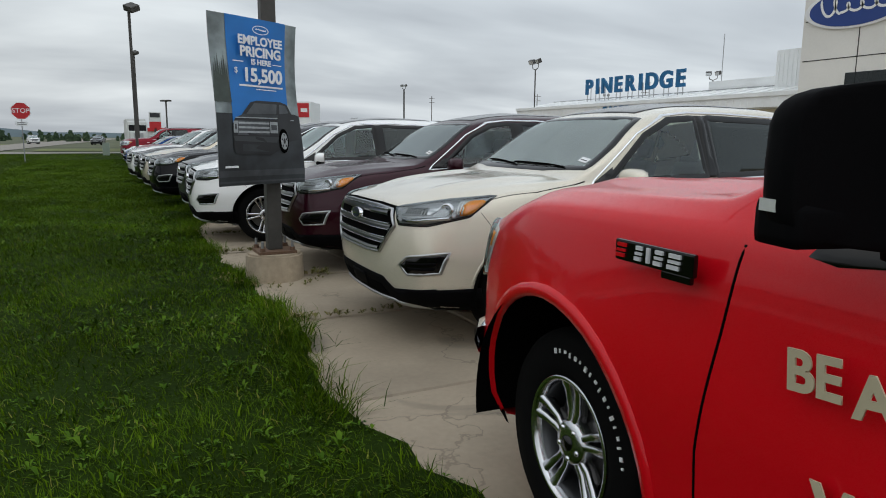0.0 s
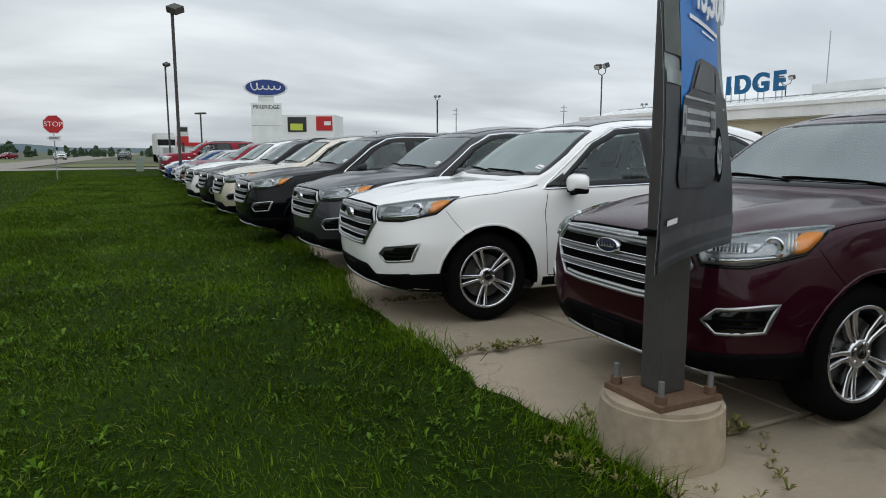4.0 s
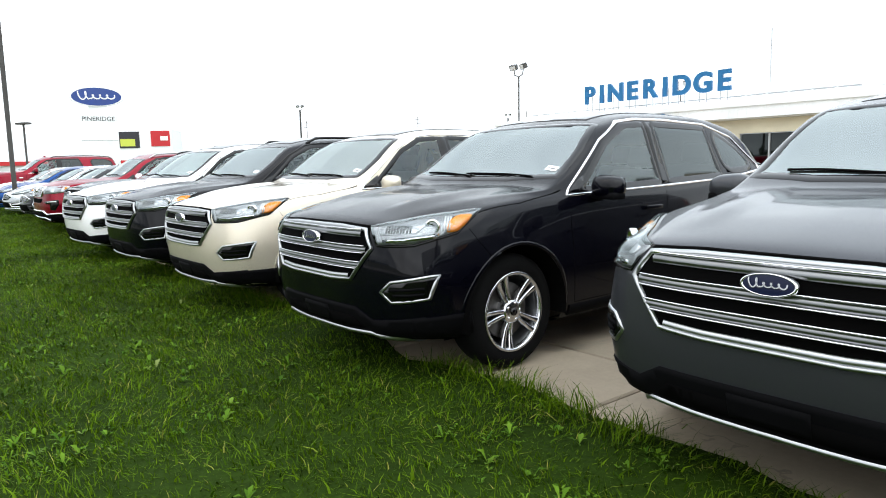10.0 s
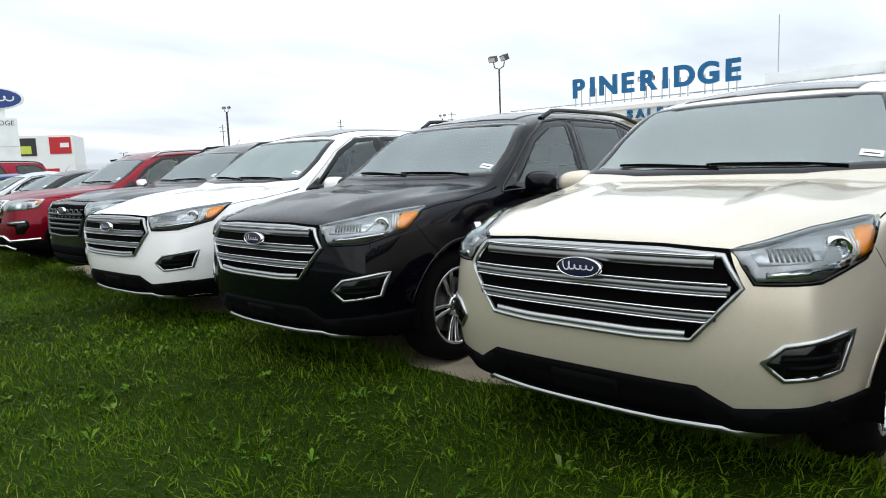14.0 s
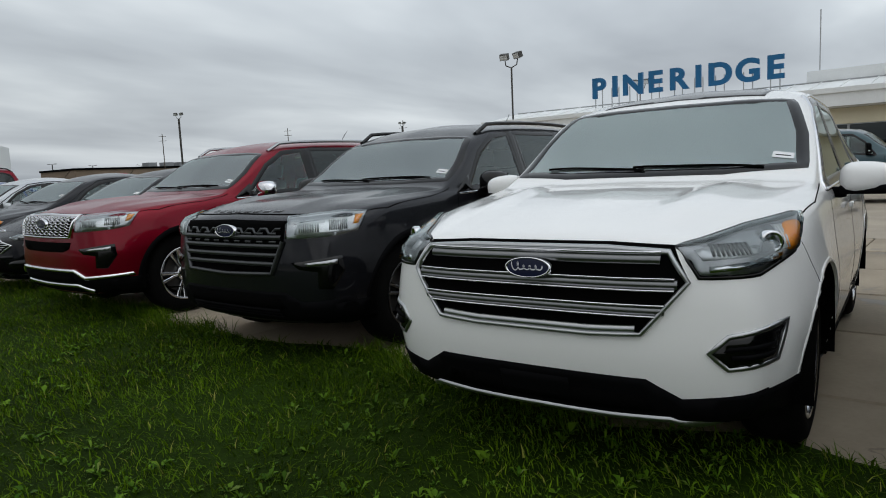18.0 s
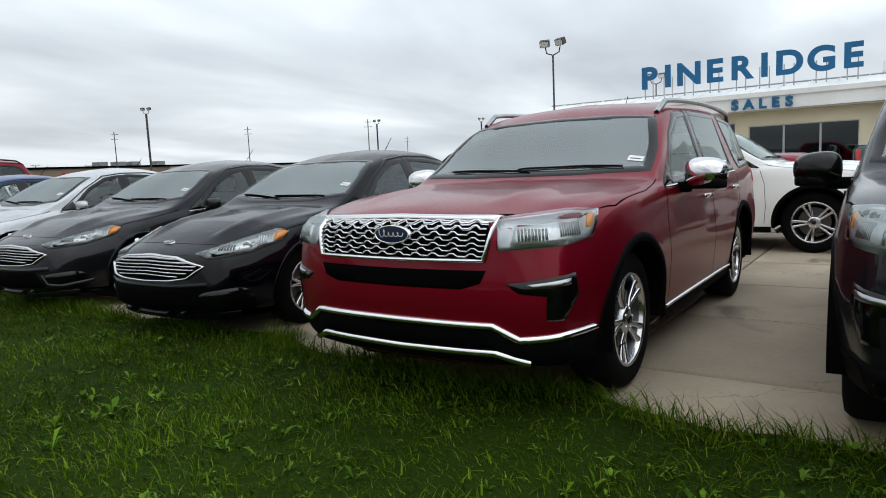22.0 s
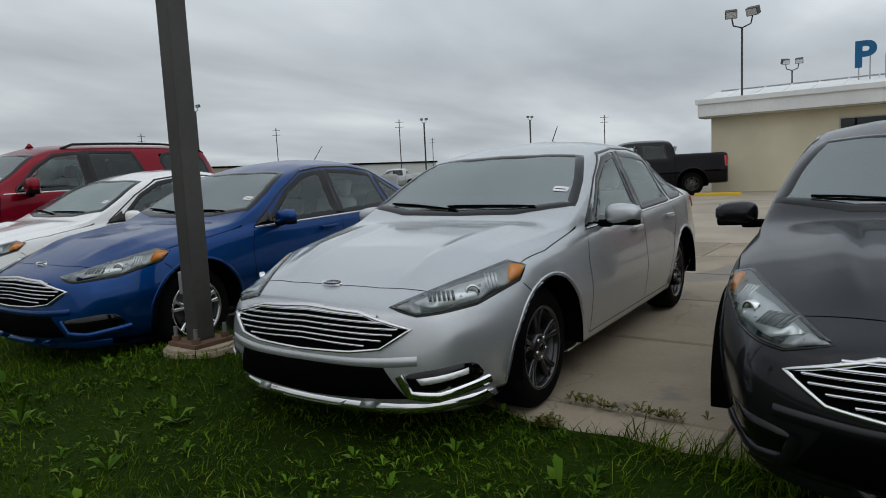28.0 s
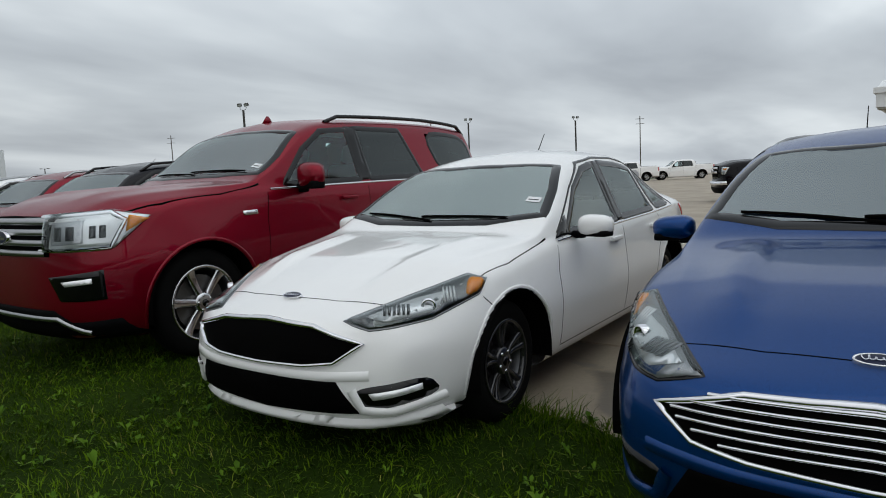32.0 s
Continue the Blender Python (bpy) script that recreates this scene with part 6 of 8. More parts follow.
# ---- the ground ----
def field(name, mat, co, sides, tri_sides=None):
    """A mesh from arrays: co of (n, k, 3) pieces of k verts and one list of faces for all."""
    n, k = co.shape[:2]
    me = bpy.data.meshes.new(name)
    me.vertices.add(n * k)
    me.vertices.foreach_set("co", co.reshape(-1).astype(np.float32))
    flat = np.concatenate([np.array(q) for q in sides])
    sizes = np.array([len(q) for q in sides])
    loops = (np.arange(n)[:, None] * k + flat[None]).reshape(-1)
    totals = np.tile(sizes, n)
    starts = np.concatenate([[0], np.cumsum(totals)[:-1]])
    me.loops.add(len(loops))
    me.loops.foreach_set("vertex_index", loops.astype(np.int32))
    me.polygons.add(len(totals))
    me.polygons.foreach_set("loop_start", starts.astype(np.int32))
    me.update(calc_edges=True)
    me.materials.append(mat)
    return new(name, me)


def green(name, low, high, dry, rough=0.55):
    """Leaf colour that varies from blade to blade and in wide patches."""
    m = material(name, low, rough, 0, 0, 0.06)
    n, l, b = m.node_tree.nodes, m.node_tree.links, m.node_tree.nodes["Principled BSDF"]
    geo, ramp = n.new("ShaderNodeNewGeometry"), n.new("ShaderNodeValToRGB")
    l.new(geo.outputs["Random Per Island"], ramp.inputs["Fac"])
    r = ramp.color_ramp
    r.elements[0].color, r.elements[1].color = (*low, 1), (*high, 1)
    r.elements[1].position = 0.93
    e = r.elements.new(1.0)
    e.color = (*dry, 1)
    wide = n.new("ShaderNodeTexNoise")
    wide.inputs["Scale"].default_value, wide.inputs["Detail"].default_value = 0.55, 4
    l.new(geo.outputs["Position"], wide.inputs["Vector"])
    rng = n.new("ShaderNodeMapRange")
    rng.inputs["From Min"].default_value, rng.inputs["From Max"].default_value = 0.3, 0.7
    rng.inputs["To Min"].default_value, rng.inputs["To Max"].default_value = 0.7, 1.3
    l.new(wide.outputs["Fac"], rng.inputs["Value"])
    sc = n.new("ShaderNodeVectorMath")
    sc.operation = "SCALE"
    l.new(ramp.outputs["Color"], sc.inputs[0])
    l.new(rng.outputs[0], sc.inputs["Scale"])
    l.new(sc.outputs[0], b.inputs["Base Color"])
    return m


EDGE_X = pchip([(-30, 2.0), (0, 2.0), (3, 2.05), (8.5, 2.06), (9.5, 2.15), (10.5, 2.24), (11.5, 2.36), (13, 2.45), (14.5, 2.6), (15.8, 2.62), (18.4, 2.47), (20.5, 2.52), (22.8, 2.5), (23.4, 2.72), (24.0, 2.62), (25, 2.56), (26, 2.66), (31, 2.9), (36, 3.02), (38.5, 3.1), (39.8, 3.42), (41.5, 3.3), (60, 3.1), (90, 3.1)])
LAND = grain(material("far_land", (0.075, 0.085, 0.040), 0.95), 0.9, 0.3, 0.0, 0.35, 0.05)
# soil colour is darkened to carry the shade between the blades
SHADED_SOIL = grain(material("soil_with_blade_shade", (0.013, 0.027, 0.002), 0.9, 0, 0, 0.05), 45, 0.7, 0.6, 0.35, 0.5)
CONCRETE = grain(material("concrete", (0.35, 0.30, 0.235), 0.82), 30, 0.12, 0.35, 0.22, 0.7, bumpdist=0.004)
JOINT = grain(material("joint_dirt", (0.09, 0.075, 0.055), 0.95), 30, 0.35)
ASPHALT = grain(material("road_asphalt", (0.24, 0.222, 0.192), 0.85), 20, 0.12, 0.2, 0.12, 0.2)
tagged(solid("ground", [(-3000, -3000, -0.12), (3000, -3000, -0.12), (3000, 3000, -0.12), (-3000, 3000, -0.12)], [(0, 1, 2, 3)], LAND), "wide flat grass and dirt land", "ground", kind="structure")
ysl = np.arange(-20, 66, 0.25)
v, f = [], []
rng = np.random.default_rng(4)
wob = np.convolve(rng.normal(0, 0.13, len(ysl)), np.ones(3) / 3, "same")
wob += 0.32 * np.exp(-(((ysl - 36.9) / 0.5) ** 2))
EDGE_W = lambda y: EDGE_X(y) + np.interp(y, ysl, wob)


def mound(x, y):
    """The earth heaped round the foot of the second post."""
    return 0.175 * np.exp(-(((x - 2.7) / 0.75) ** 2) - ((y - 36.9) / 0.75) ** 2)


ACROSS = (-2.2, -1.7, -1.3, -1.0, -0.75, -0.5, -0.25)
for i, y in enumerate(ysl):
    ex = float(EDGE_X(y)) + wob[i]
    strip = [(-16, -0.10), (-4, -0.02)] + [(ex + d, 0.012) for d in ACROSS] + [(ex + 0.02, 0.008), (ex + 0.10, -0.03)]
    v += [(x, y, z + (float(mound(x, y)) if z > -0.03 else 0)) for x, z in strip]
    if i:
        m = len(strip)
        f += [(m * (i - 1) + k, m * (i - 1) + 1 + k, m * i + 1 + k, m * i + k) for k in range(m - 1)]
tagged(solid("lawn", v, f, SHADED_SOIL, None, "", True), "green grass verge beside the lot", "lawn", kind="structure")
pavement = tagged(solid("pavement", [(1.3, -20, -0.03), (120, -20, -0.03), (120, 64, -0.03), (1.3, 64, -0.03)], [(0, 1, 2, 3)], JOINT), "worn tan concrete parking lot in slabs", "pavement", kind="structure")
solid("far_slabs", [(11.22, -20, -0.002), (120, -20, -0.002), (120, 64, -0.002), (11.22, 64, -0.002)], [(0, 1, 2, 3)], CONCRETE, pavement)
tagged(solid("road", [(-30, 66, -0.06), (9, 66, -0.06), (9, 74, -0.06), (-30, 74, -0.06), (-22, 66, -0.055), (-14, 66, -0.055), (-14, -200, -0.055), (-22, -200, -0.055), (-15.9, 74, -0.05), (-8, 74, -0.05), (30, 900, -0.05), (10, 900, -0.05)], [(0, 1, 2, 3), (7, 6, 5, 4), (8, 9, 10, 11)], ASPHALT), "pale worn road beyond the grass", "road", kind="structure")

GRASS = green("grass_blades", (0.016, 0.044, 0.0010), (0.094, 0.166, 0.003), (0.23, 0.22, 0.05))
WEED = green("weed_leaves", (0.026, 0.072, 0.003), (0.095, 0.175, 0.012), (0.12, 0.15, 0.045), 0.5)
DRYWEED = green("dry_weeds", (0.10, 0.11, 0.03), (0.20, 0.17, 0.07), (0.28, 0.2, 0.1))


def hashed(i, j, seed):
    """A steady random number for each cell of a grid."""
    k = (i.astype(np.int64) * 73856093) ^ (j.astype(np.int64) * 19349663) ^ (seed * 83492791)
    k = (k ^ (k >> 13)) * 1274126177 & 0x7FFFFFFF
    return ((k ^ (k >> 16)) & 0xFFFF) / 65535.0


def cloudy(x, y, size, seed):
    """Smooth noise from 0 to 1 over patches of about a size."""
    u, v = x / size + 500.0, y / size + 500.0
    i, j = np.floor(u), np.floor(v)
    a, b = u - i, v - j
    a, b = a * a * (3 - 2 * a), b * b * (3 - 2 * b)
    top = hashed(i, j, seed) * (1 - a) + hashed(i + 1, j, seed) * a
    low = hashed(i, j + 1, seed) * (1 - a) + hashed(i + 1, j + 1, seed) * a
    return top * (1 - b) + low * b


def blades(x, y, h, w, rng, z=0.0):
    """Bent blades; neighbours lean the same way, as wind and mowing leave them."""
    n = len(x)
    a = rng.uniform(0, 2 * np.pi, n)
    lean = rng.gamma(2.0, 0.34, n) + 0.35 * cloudy(x, y, 0.35, 5)
    la = 5.0 * cloudy(x, y, 0.7, 3) + 2.0 * cloudy(x, y, 0.13, 4) + rng.normal(0, 1.3, n)
    dx, dy = np.cos(la) * lean * h, np.sin(la) * lean * h
    sx, sy = -np.sin(a) * w / 2, np.cos(a) * w / 2
    up = h / np.sqrt(1 + lean**2)
    z0 = mound(x, y) - 0.01 + z
    co = np.stack([np.stack([x - sx, y - sy, z0], 1), np.stack([x + sx, y + sy, z0], 1),
                   np.stack([x + dx * 0.35 + sx * 0.75, y + dy * 0.35 + sy * 0.75, z0 + up * 0.6], 1), np.stack([x + dx * 0.35 - sx * 0.75, y + dy * 0.35 - sy * 0.75, z0 + up * 0.6], 1),
                   np.stack([x + dx, y + dy, z0 + up * 0.95], 1)], 1)
    return co


rng = np.random.default_rng(11)


def scatter(n, x0, y0, y1, over=0.03):
    y = rng.uniform(y0, y1, n)
    ex = EDGE_W(y) + over
    x = x0 + (ex - x0) * rng.uniform(0, 1, n)
    return x, y


x, y = scatter(560000, -2.4, -3.0, 46)
clump = cloudy(x, y, 0.22, 1) * 0.6 + cloudy(x, y, 0.8, 2) * 0.4
keep = rng.uniform(0, 1, len(x)) < 0.55 + 0.9 * clump
x, y, clump = x[keep], y[keep], clump[keep]
h = rng.uniform(0.035, 0.085, len(x)) * (0.60 + 1.0 * clump)
near = [blades(x, y, h, rng.uniform(0.0035, 0.0075, len(x)), rng)]
x, y = scatter(120000, -9.5, 0, 62)
near.append(blades(x, y, rng.uniform(0.05, 0.10, len(x)), rng.uniform(0.008, 0.015, len(x)), rng))
# longer tufts along the slabs' edge
y = rng.uniform(-3, 47, 30000)
keep = cloudy(y * 0.0, y, 0.7, 6) > 0.36
y = y[keep]
x = EDGE_W(y) + rng.normal(-0.06, 0.09, len(y))
near.append(blades(x, y, rng.uniform(0.08, 0.20, len(y)), rng.uniform(0.004, 0.008, len(y)), rng))
# long thin stalks here and there in the verge
x, y = scatter(5000, -2.2, -3, 46)
keep = cloudy(x, y, 1.1, 8) > 0.55
near.append(blades(x[keep], y[keep], rng.uniform(0.10, 0.20, keep.sum()), rng.uniform(0.003, 0.005, keep.sum()), rng))
tagged(field("grass", GRASS, np.concatenate(near), [(0, 1, 2, 3), (3, 2, 4)]), "thick green grass with uneven tufts", "grass", kind="stuff")


def leaves(x, y, size, rng, per=6, flat=0.6):
    """Rosettes of broad leaves."""
    out = []
    for k in range(per):
        n = len(x)
        a = 2 * np.pi * k / per + rng.uniform(0, 1.5, n)
        s = size * rng.uniform(0.6, 1.2, n)
        c, d = np.cos(a), np.sin(a)
        lift = s * rng.uniform(0.2, flat + 0.5, n)
        w = s * rng.uniform(0.13, 0.30, n)
        px, py = -d * w, c * w
        z = 0.015 + mound(x, y)
        out.append(np.stack([np.stack([x, y, z], 1), np.stack([x + c * s * 0.5 + px, y + d * s * 0.5 + py, z + lift * 0.75], 1), np.stack([x + c * s, y + d * s, z + lift * 0.8], 1),
                             np.stack([x + c * s * 0.5 - px, y + d * s * 0.5 - py, z + lift * 0.75], 1), np.stack([x + c * s * 0.55, y + d * s * 0.55, z + lift * 0.66], 1)], 1))
    return np.concatenate(out)


x, y = scatter(26000, -2.2, -3, 46)
keep = cloudy(x, y, 0.6, 9) * 0.6 + cloudy(x, y, 0.2, 10) * 0.4 > 0.46
x, y = x[keep], y[keep]
size = rng.gamma(2.4, 0.010, len(x)).clip(0.012, 0.055)
size = np.where(rng.uniform(0, 1, len(x)) < 0.015, size * 1.7, size)
tagged(field("broadleaf_weeds", WEED, leaves(x, y, size, rng, 6, 0.9), [(0, 1, 4), (1, 2, 4), (2, 3, 4), (3, 0, 4)]), "broad-leaved weeds scattered in the grass", "weeds", kind="stuff")
# weeds that grow in the joints and at the foot of the posts
wx, wy = [], []
for x0, x1, yj in ((2.1, 3.3, 3.85), (2.2, 3.0, 5.6), (2.3, 3.4, 9.1), (2.2, 2.9, 7.35), (3.0, 3.1, 34.4), (2.9, 3.6, 36.3)):
    k = rng.uniform(0, 1, 60) ** 1.3
    wx += list(x0 + (x1 - x0) * k)
    wy += list(yj + rng.normal(0, 0.035, 60))
wx += list(3.42 + rng.normal(0, 0.03, 50))
wy += list(rng.uniform(33.7, 34.5, 50))
for cx, cy in ((2.42, 5.6),):
    a = rng.uniform(0, 6.28, 60)
    wx += list(cx + np.cos(a) * rng.uniform(0.38, 0.6, 60))
    wy += list(cy + np.sin(a) * rng.uniform(0.38, 0.6, 60))
wx, wy = np.array(wx), np.array(wy)
tagged(field("joint_weeds", DRYWEED, np.concatenate([leaves(wx, wy, rng.uniform(0.015, 0.045, len(wx)), rng, 7, 0.9)]), [(0, 1, 4), (1, 2, 4), (2, 3, 4), (3, 0, 4)]), "dry yellow-green weeds in the slab joints", "weeds", kind="stuff")
tall = leaves(np.array([2.05, 1.8, 3.2, 3.0, 3.35, 2.4, 0.9, 1.3, 1.6]), np.array([36.1, 37.6, 36.35, 36.0, 36.6, 34.0, 30.5, 35.6, 36.9]), np.array([0.09, 0.10, 0.13, 0.12, 0.12, 0.10, 0.08, 0.09, 0.10]), rng, 9, 1.6)
tagged(field("tall_weeds", WEED, tall, [(0, 1, 4), (1, 2, 4), (2, 3, 4), (3, 0, 4)]), "tall leafy weeds by the lamp post", "weeds", kind="stuff")

# ---- the showroom ----
STUCCO = grain(material("cream_stucco", (0.66, 0.61, 0.46), 0.85), 30, 0.06, 0.2, 0.10, 0.5)
WHITEMETAL = grain(material("white_metal_fascia", (0.80, 0.82, 0.82), 0.5), 12, 0.05, 0.0, 0.10, 0.5)
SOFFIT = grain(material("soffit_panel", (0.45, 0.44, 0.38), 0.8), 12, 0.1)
TOWER = grain(material("tower_panel", (0.74, 0.73, 0.69), 0.6), 12, 0.04, 0.0, 0.06, 0.4)
SIGNBLUE = grain(material("sign_blue", (0.0015, 0.105, 0.25), 0.5), 8, 0.06)
DARKGLASS = pane("showroom_glass", (0.05, 0.06, 0.07), 0.02, 1.7)
# near-black colour stands in for the unlit room behind the glass
ROOMDARK = material("unlit_room_dark", (0.05, 0.05, 0.055), 0.9)
YELLOW = grain(material("kerb_yellow", (0.72, 0.48, 0.04), 0.7), 20, 0.15)
ALU = grain(material("window_aluminium", (0.45, 0.46, 0.47), 0.4, 0.7), 20, 0.08)
hall = thing("showroom", "low cream dealership building with white metal fascia", "building")
# the front wall, built round its window openings
openings = [(34.0, 35.5, 0.2, 2.62), (30.9, 33.3, 0.2, 2.62), (26.6, 30.4, 0.2, 2.45), (21.5, 25.4, 0.3, 2.4)]
y1 = 40.0
for a, b, z0, z1 in openings:
    part("wall_panel", block(28.9, b, -0.02, 29.2, y1, 3.0), STUCCO, hall)
    part("wall_panel", block(28.9, a, z1, 29.2, b, 3.0), STUCCO, hall)
    part("wall_panel", block(28.9, a, -0.02, 29.2, b, z0), STUCCO, hall)
    y1 = a
    win = part("window", block(29.02, a, z0, 29.03, b, z1), DARKGLASS, hall)
    n = max(1, round((b - a) / 1.25))
    for i in range(n + 1):
        y = a + (b - a) * i / n
        part("mullion", block(28.95, y - 0.035, z0, 29.1, y + 0.035, z1), ALU, win)
    for z in (z0, z1):
        part("window_frame", block(28.95, a, z - 0.035, 29.1, b, z + 0.035), ALU, win)
part("wall_panel", block(28.9, 17.8, -0.02, 29.2, y1, 3.0), STUCCO, hall)
part("wall_side", block(29.2, 39.7, -0.02, 50, 40.0, 3.0), STUCCO, hall)
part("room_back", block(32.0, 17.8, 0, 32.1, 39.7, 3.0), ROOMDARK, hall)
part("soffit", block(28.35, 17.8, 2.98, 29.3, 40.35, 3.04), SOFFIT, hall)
part("fascia", block(28.30, 17.8, 3.04, 28.42, 40.38, 3.52), WHITEMETAL, hall)
part("fascia_end", block(28.42, 40.28, 3.04, 50, 40.38, 3.52), WHITEMETAL, hall)
part("eave_cap", block(28.22, 17.8, 3.52, 28.55, 40.46, 3.72, 0.02), WHITEMETAL, hall)
part("eave_cap_end", block(28.55, 40.30, 3.52, 50, 40.46, 3.72, 0.02), WHITEMETAL, hall)
for i in range(56):
    part("fascia_rib", block(28.285, 18.0 + i * 0.4, 3.05, 28.30, 18.06 + i * 0.4, 3.51), WHITEMETAL, hall)
solid("roof", [(28.5, 17.8, 3.70), (28.5, 40.4, 3.70), (31.5, 40.4, 4.25), (31.5, 17.8, 4.25), (50, 40.4, 4.25), (50, 17.8, 4.25)], [(0, 3, 2, 1), (3, 5, 4, 2)], WHITEMETAL, hall)
for i in range(22):
    solid("roof_seam", [(28.5, 18.4 + i, 3.70), (31.5, 18.4 + i, 4.25), (31.5, 18.4 + i, 4.29), (28.5, 18.4 + i, 3.74), (28.5, 18.43 + i, 3.70), (31.5, 18.43 + i, 4.25), (31.5, 18.43 + i, 4.29), (28.5, 18.43 + i, 3.74)],
          [(0, 1, 2, 3), (4, 7, 6, 5), (3, 2, 6, 7), (0, 3, 7, 4)], WHITEMETAL, hall)
part("heat_cable", block(31.4, 17.8, 4.24, 31.5, 40.2, 4.29), ALU, hall)
part("roof_box", block(30.6, 15.5, 3.6, 36, 21.2, 5.85, 0.03), WHITEMETAL, hall)
for i in range(24):
    part("box_rib", block(30.57, 15.6 + i * 0.235, 3.8, 30.6, 15.68 + i * 0.235, 5.8), WHITEMETAL, hall)
part("roof_parapet", block(31.5, 21.2, 4.25, 31.7, 26.0, 4.75), WHITEMETAL, hall)
mast = thing("roof_mast", "thin steel mast on the roof", "mast")
part("mast_rod", rod((32, 25.6, 4.25), (32, 25.6, 7.3), 0.025), ALU, mast)
tower = thing("entrance_tower", "pale panelled entrance tower with a blue oval sign", "building")
part("tower_body", block(27.6, 8.5, -0.02, 33, 17.8, 8.2), TOWER, tower)
for z in (1.6, 3.2, 4.8, 6.4):
    part("panel_joint", block(27.585, 8.6, z - 0.015, 27.6, 17.7, z + 0.015), GAP, tower)
for y in (10.8, 13.1, 15.4):
    part("panel_joint", block(27.585, y - 0.015, 0, 27.6, y + 0.015, 8.1), GAP, tower)
part("tower_recess", block(27.58, 9.2, -0.02, 27.6, 15.8, 4.2), DARKGLASS, tower)


def oval_sign(parent, m, w, h, back=0.25):
    """A blue oval with a white rim and a flowing white stroke, in the plane y-z of m."""
    n = 48
    ring = lambda s, x: [(x, s * w / 2 * math.cos(2 * math.pi * i / n), s * h / 2 * math.sin(2 * math.pi * i / n)) for i in range(n)]
    v = ring(1, back) + ring(1, 0) + ring(0.95, -0.01)
    f = [(k * n + i, (k + 1) * n + i, (k + 1) * n + (i + 1) % n, k * n + (i + 1) % n) for k in range(2) for i in range(n)]
    solid("oval_rim", v, f + [tuple(range(2 * n, 3 * n))[::-1]], PAPER, parent, "", False, m)
    solid("oval_field", ring(0.90, -0.025), [tuple(range(n))[::-1]], OVALBLUE, parent, "", False, m)
    v, f = swash(w, h, -0.04)
    solid("oval_stroke", v, f, PAPER, parent, "", False, m)


OVALBLUE = material("oval_blue", (0.012, 0.045, 0.22), 0.35)
oval_sign(tower, pose(27.5, 15.6, 6.7), 4.2, 1.6)
for nm, text, size, x, z, ya, yb, rows_up in (("rooftop_letters", "PINERIDGE", 1.30, 30.3, 4.92, 34.85, 26.95, True), ("sales_letters", "SALES", 0.52, 28.24, 3.26, 30.8, 28.87, False)):
    letters = thing(nm, "large blue letters spelling the dealer's name on the roof" if rows_up else "blue letters on the fascia that read sales", "sign")
    widths = [{"I": 0.28, "E": 0.52, "S": 0.56, "L": 0.50, "P": 0.58, "A": 0.68}.get(ch, 0.66) for ch in text]
    free = (abs(yb - ya) - sum(widths) * size + size * (widths[0] + widths[-1]) / 2) / (len(text) - 1)
    y, before = ya, 0
    for ch, wide in zip(text, widths):
        y -= free + (wide + before) * size / 2 if before else 0
        before = wide
        cu = bpy.data.curves.new("letter", "FONT")
        cu.body, cu.size, cu.extrude, cu.align_x, cu.align_y, cu.offset = ch, size, 0.06, "CENTER", "CENTER", 0.035 * size
        tmp = bpy.data.objects.new("text", cu)
        me = bpy.data.meshes.new_from_object(tmp)
        bpy.data.objects.remove(tmp)
        me.materials.clear()
        me.materials.append(SIGNBLUE)
        ob = new("letter", me)
        ob.parent, ob.matrix_basis = letters, Matrix.Translation((x, y, z)) @ pose(0, 0, 0, 90, 0, -90) @ Matrix.Diagonal((1.07, 1, 1, 1))
        if rows_up:
            part("letter_stand", block(x + 0.02, y - 0.2, 3.95, x + 0.06, y - 0.16, z), ALU, letters)
            part("letter_stand", block(x + 0.02, y + 0.16, 3.95, x + 0.06, y + 0.2, z), ALU, letters)
for a, b in ((34.6, 36.9), (30.5, 33.2), (41.0, 43.5), (38.2, 39.8)):
    stop = thing("parking_stop", "yellow painted concrete parking stop", "kerb", "parking stops")
    part("stop_block", block(25.6, a, -0.01, 25.85, b, 0.12, 0.03), YELLOW, stop)

# ---- lamp posts ----
POST = grain(material("bronze_painted_steel", (0.056, 0.053, 0.048), 0.55, 0.2), 25, 0.2, 0.05, 0.25, 1.6)
GALV = grain(material("galvanised_steel", (0.30, 0.31, 0.32), 0.45, 0.8), 25, 0.12)
BASECON = grain(material("weathered_concrete", (0.35, 0.285, 0.205), 0.9), 18, 0.25, 0.6, 0.3, 2.0, bumpdist=0.01)
RUST = grain(material("rusty_plate", (0.13, 0.075, 0.045), 0.8, 0.2), 30, 0.35, 0.2)
LAMPGLASS = material("lamp_glass", (0.55, 0.57, 0.58), 0.2, 0.2)


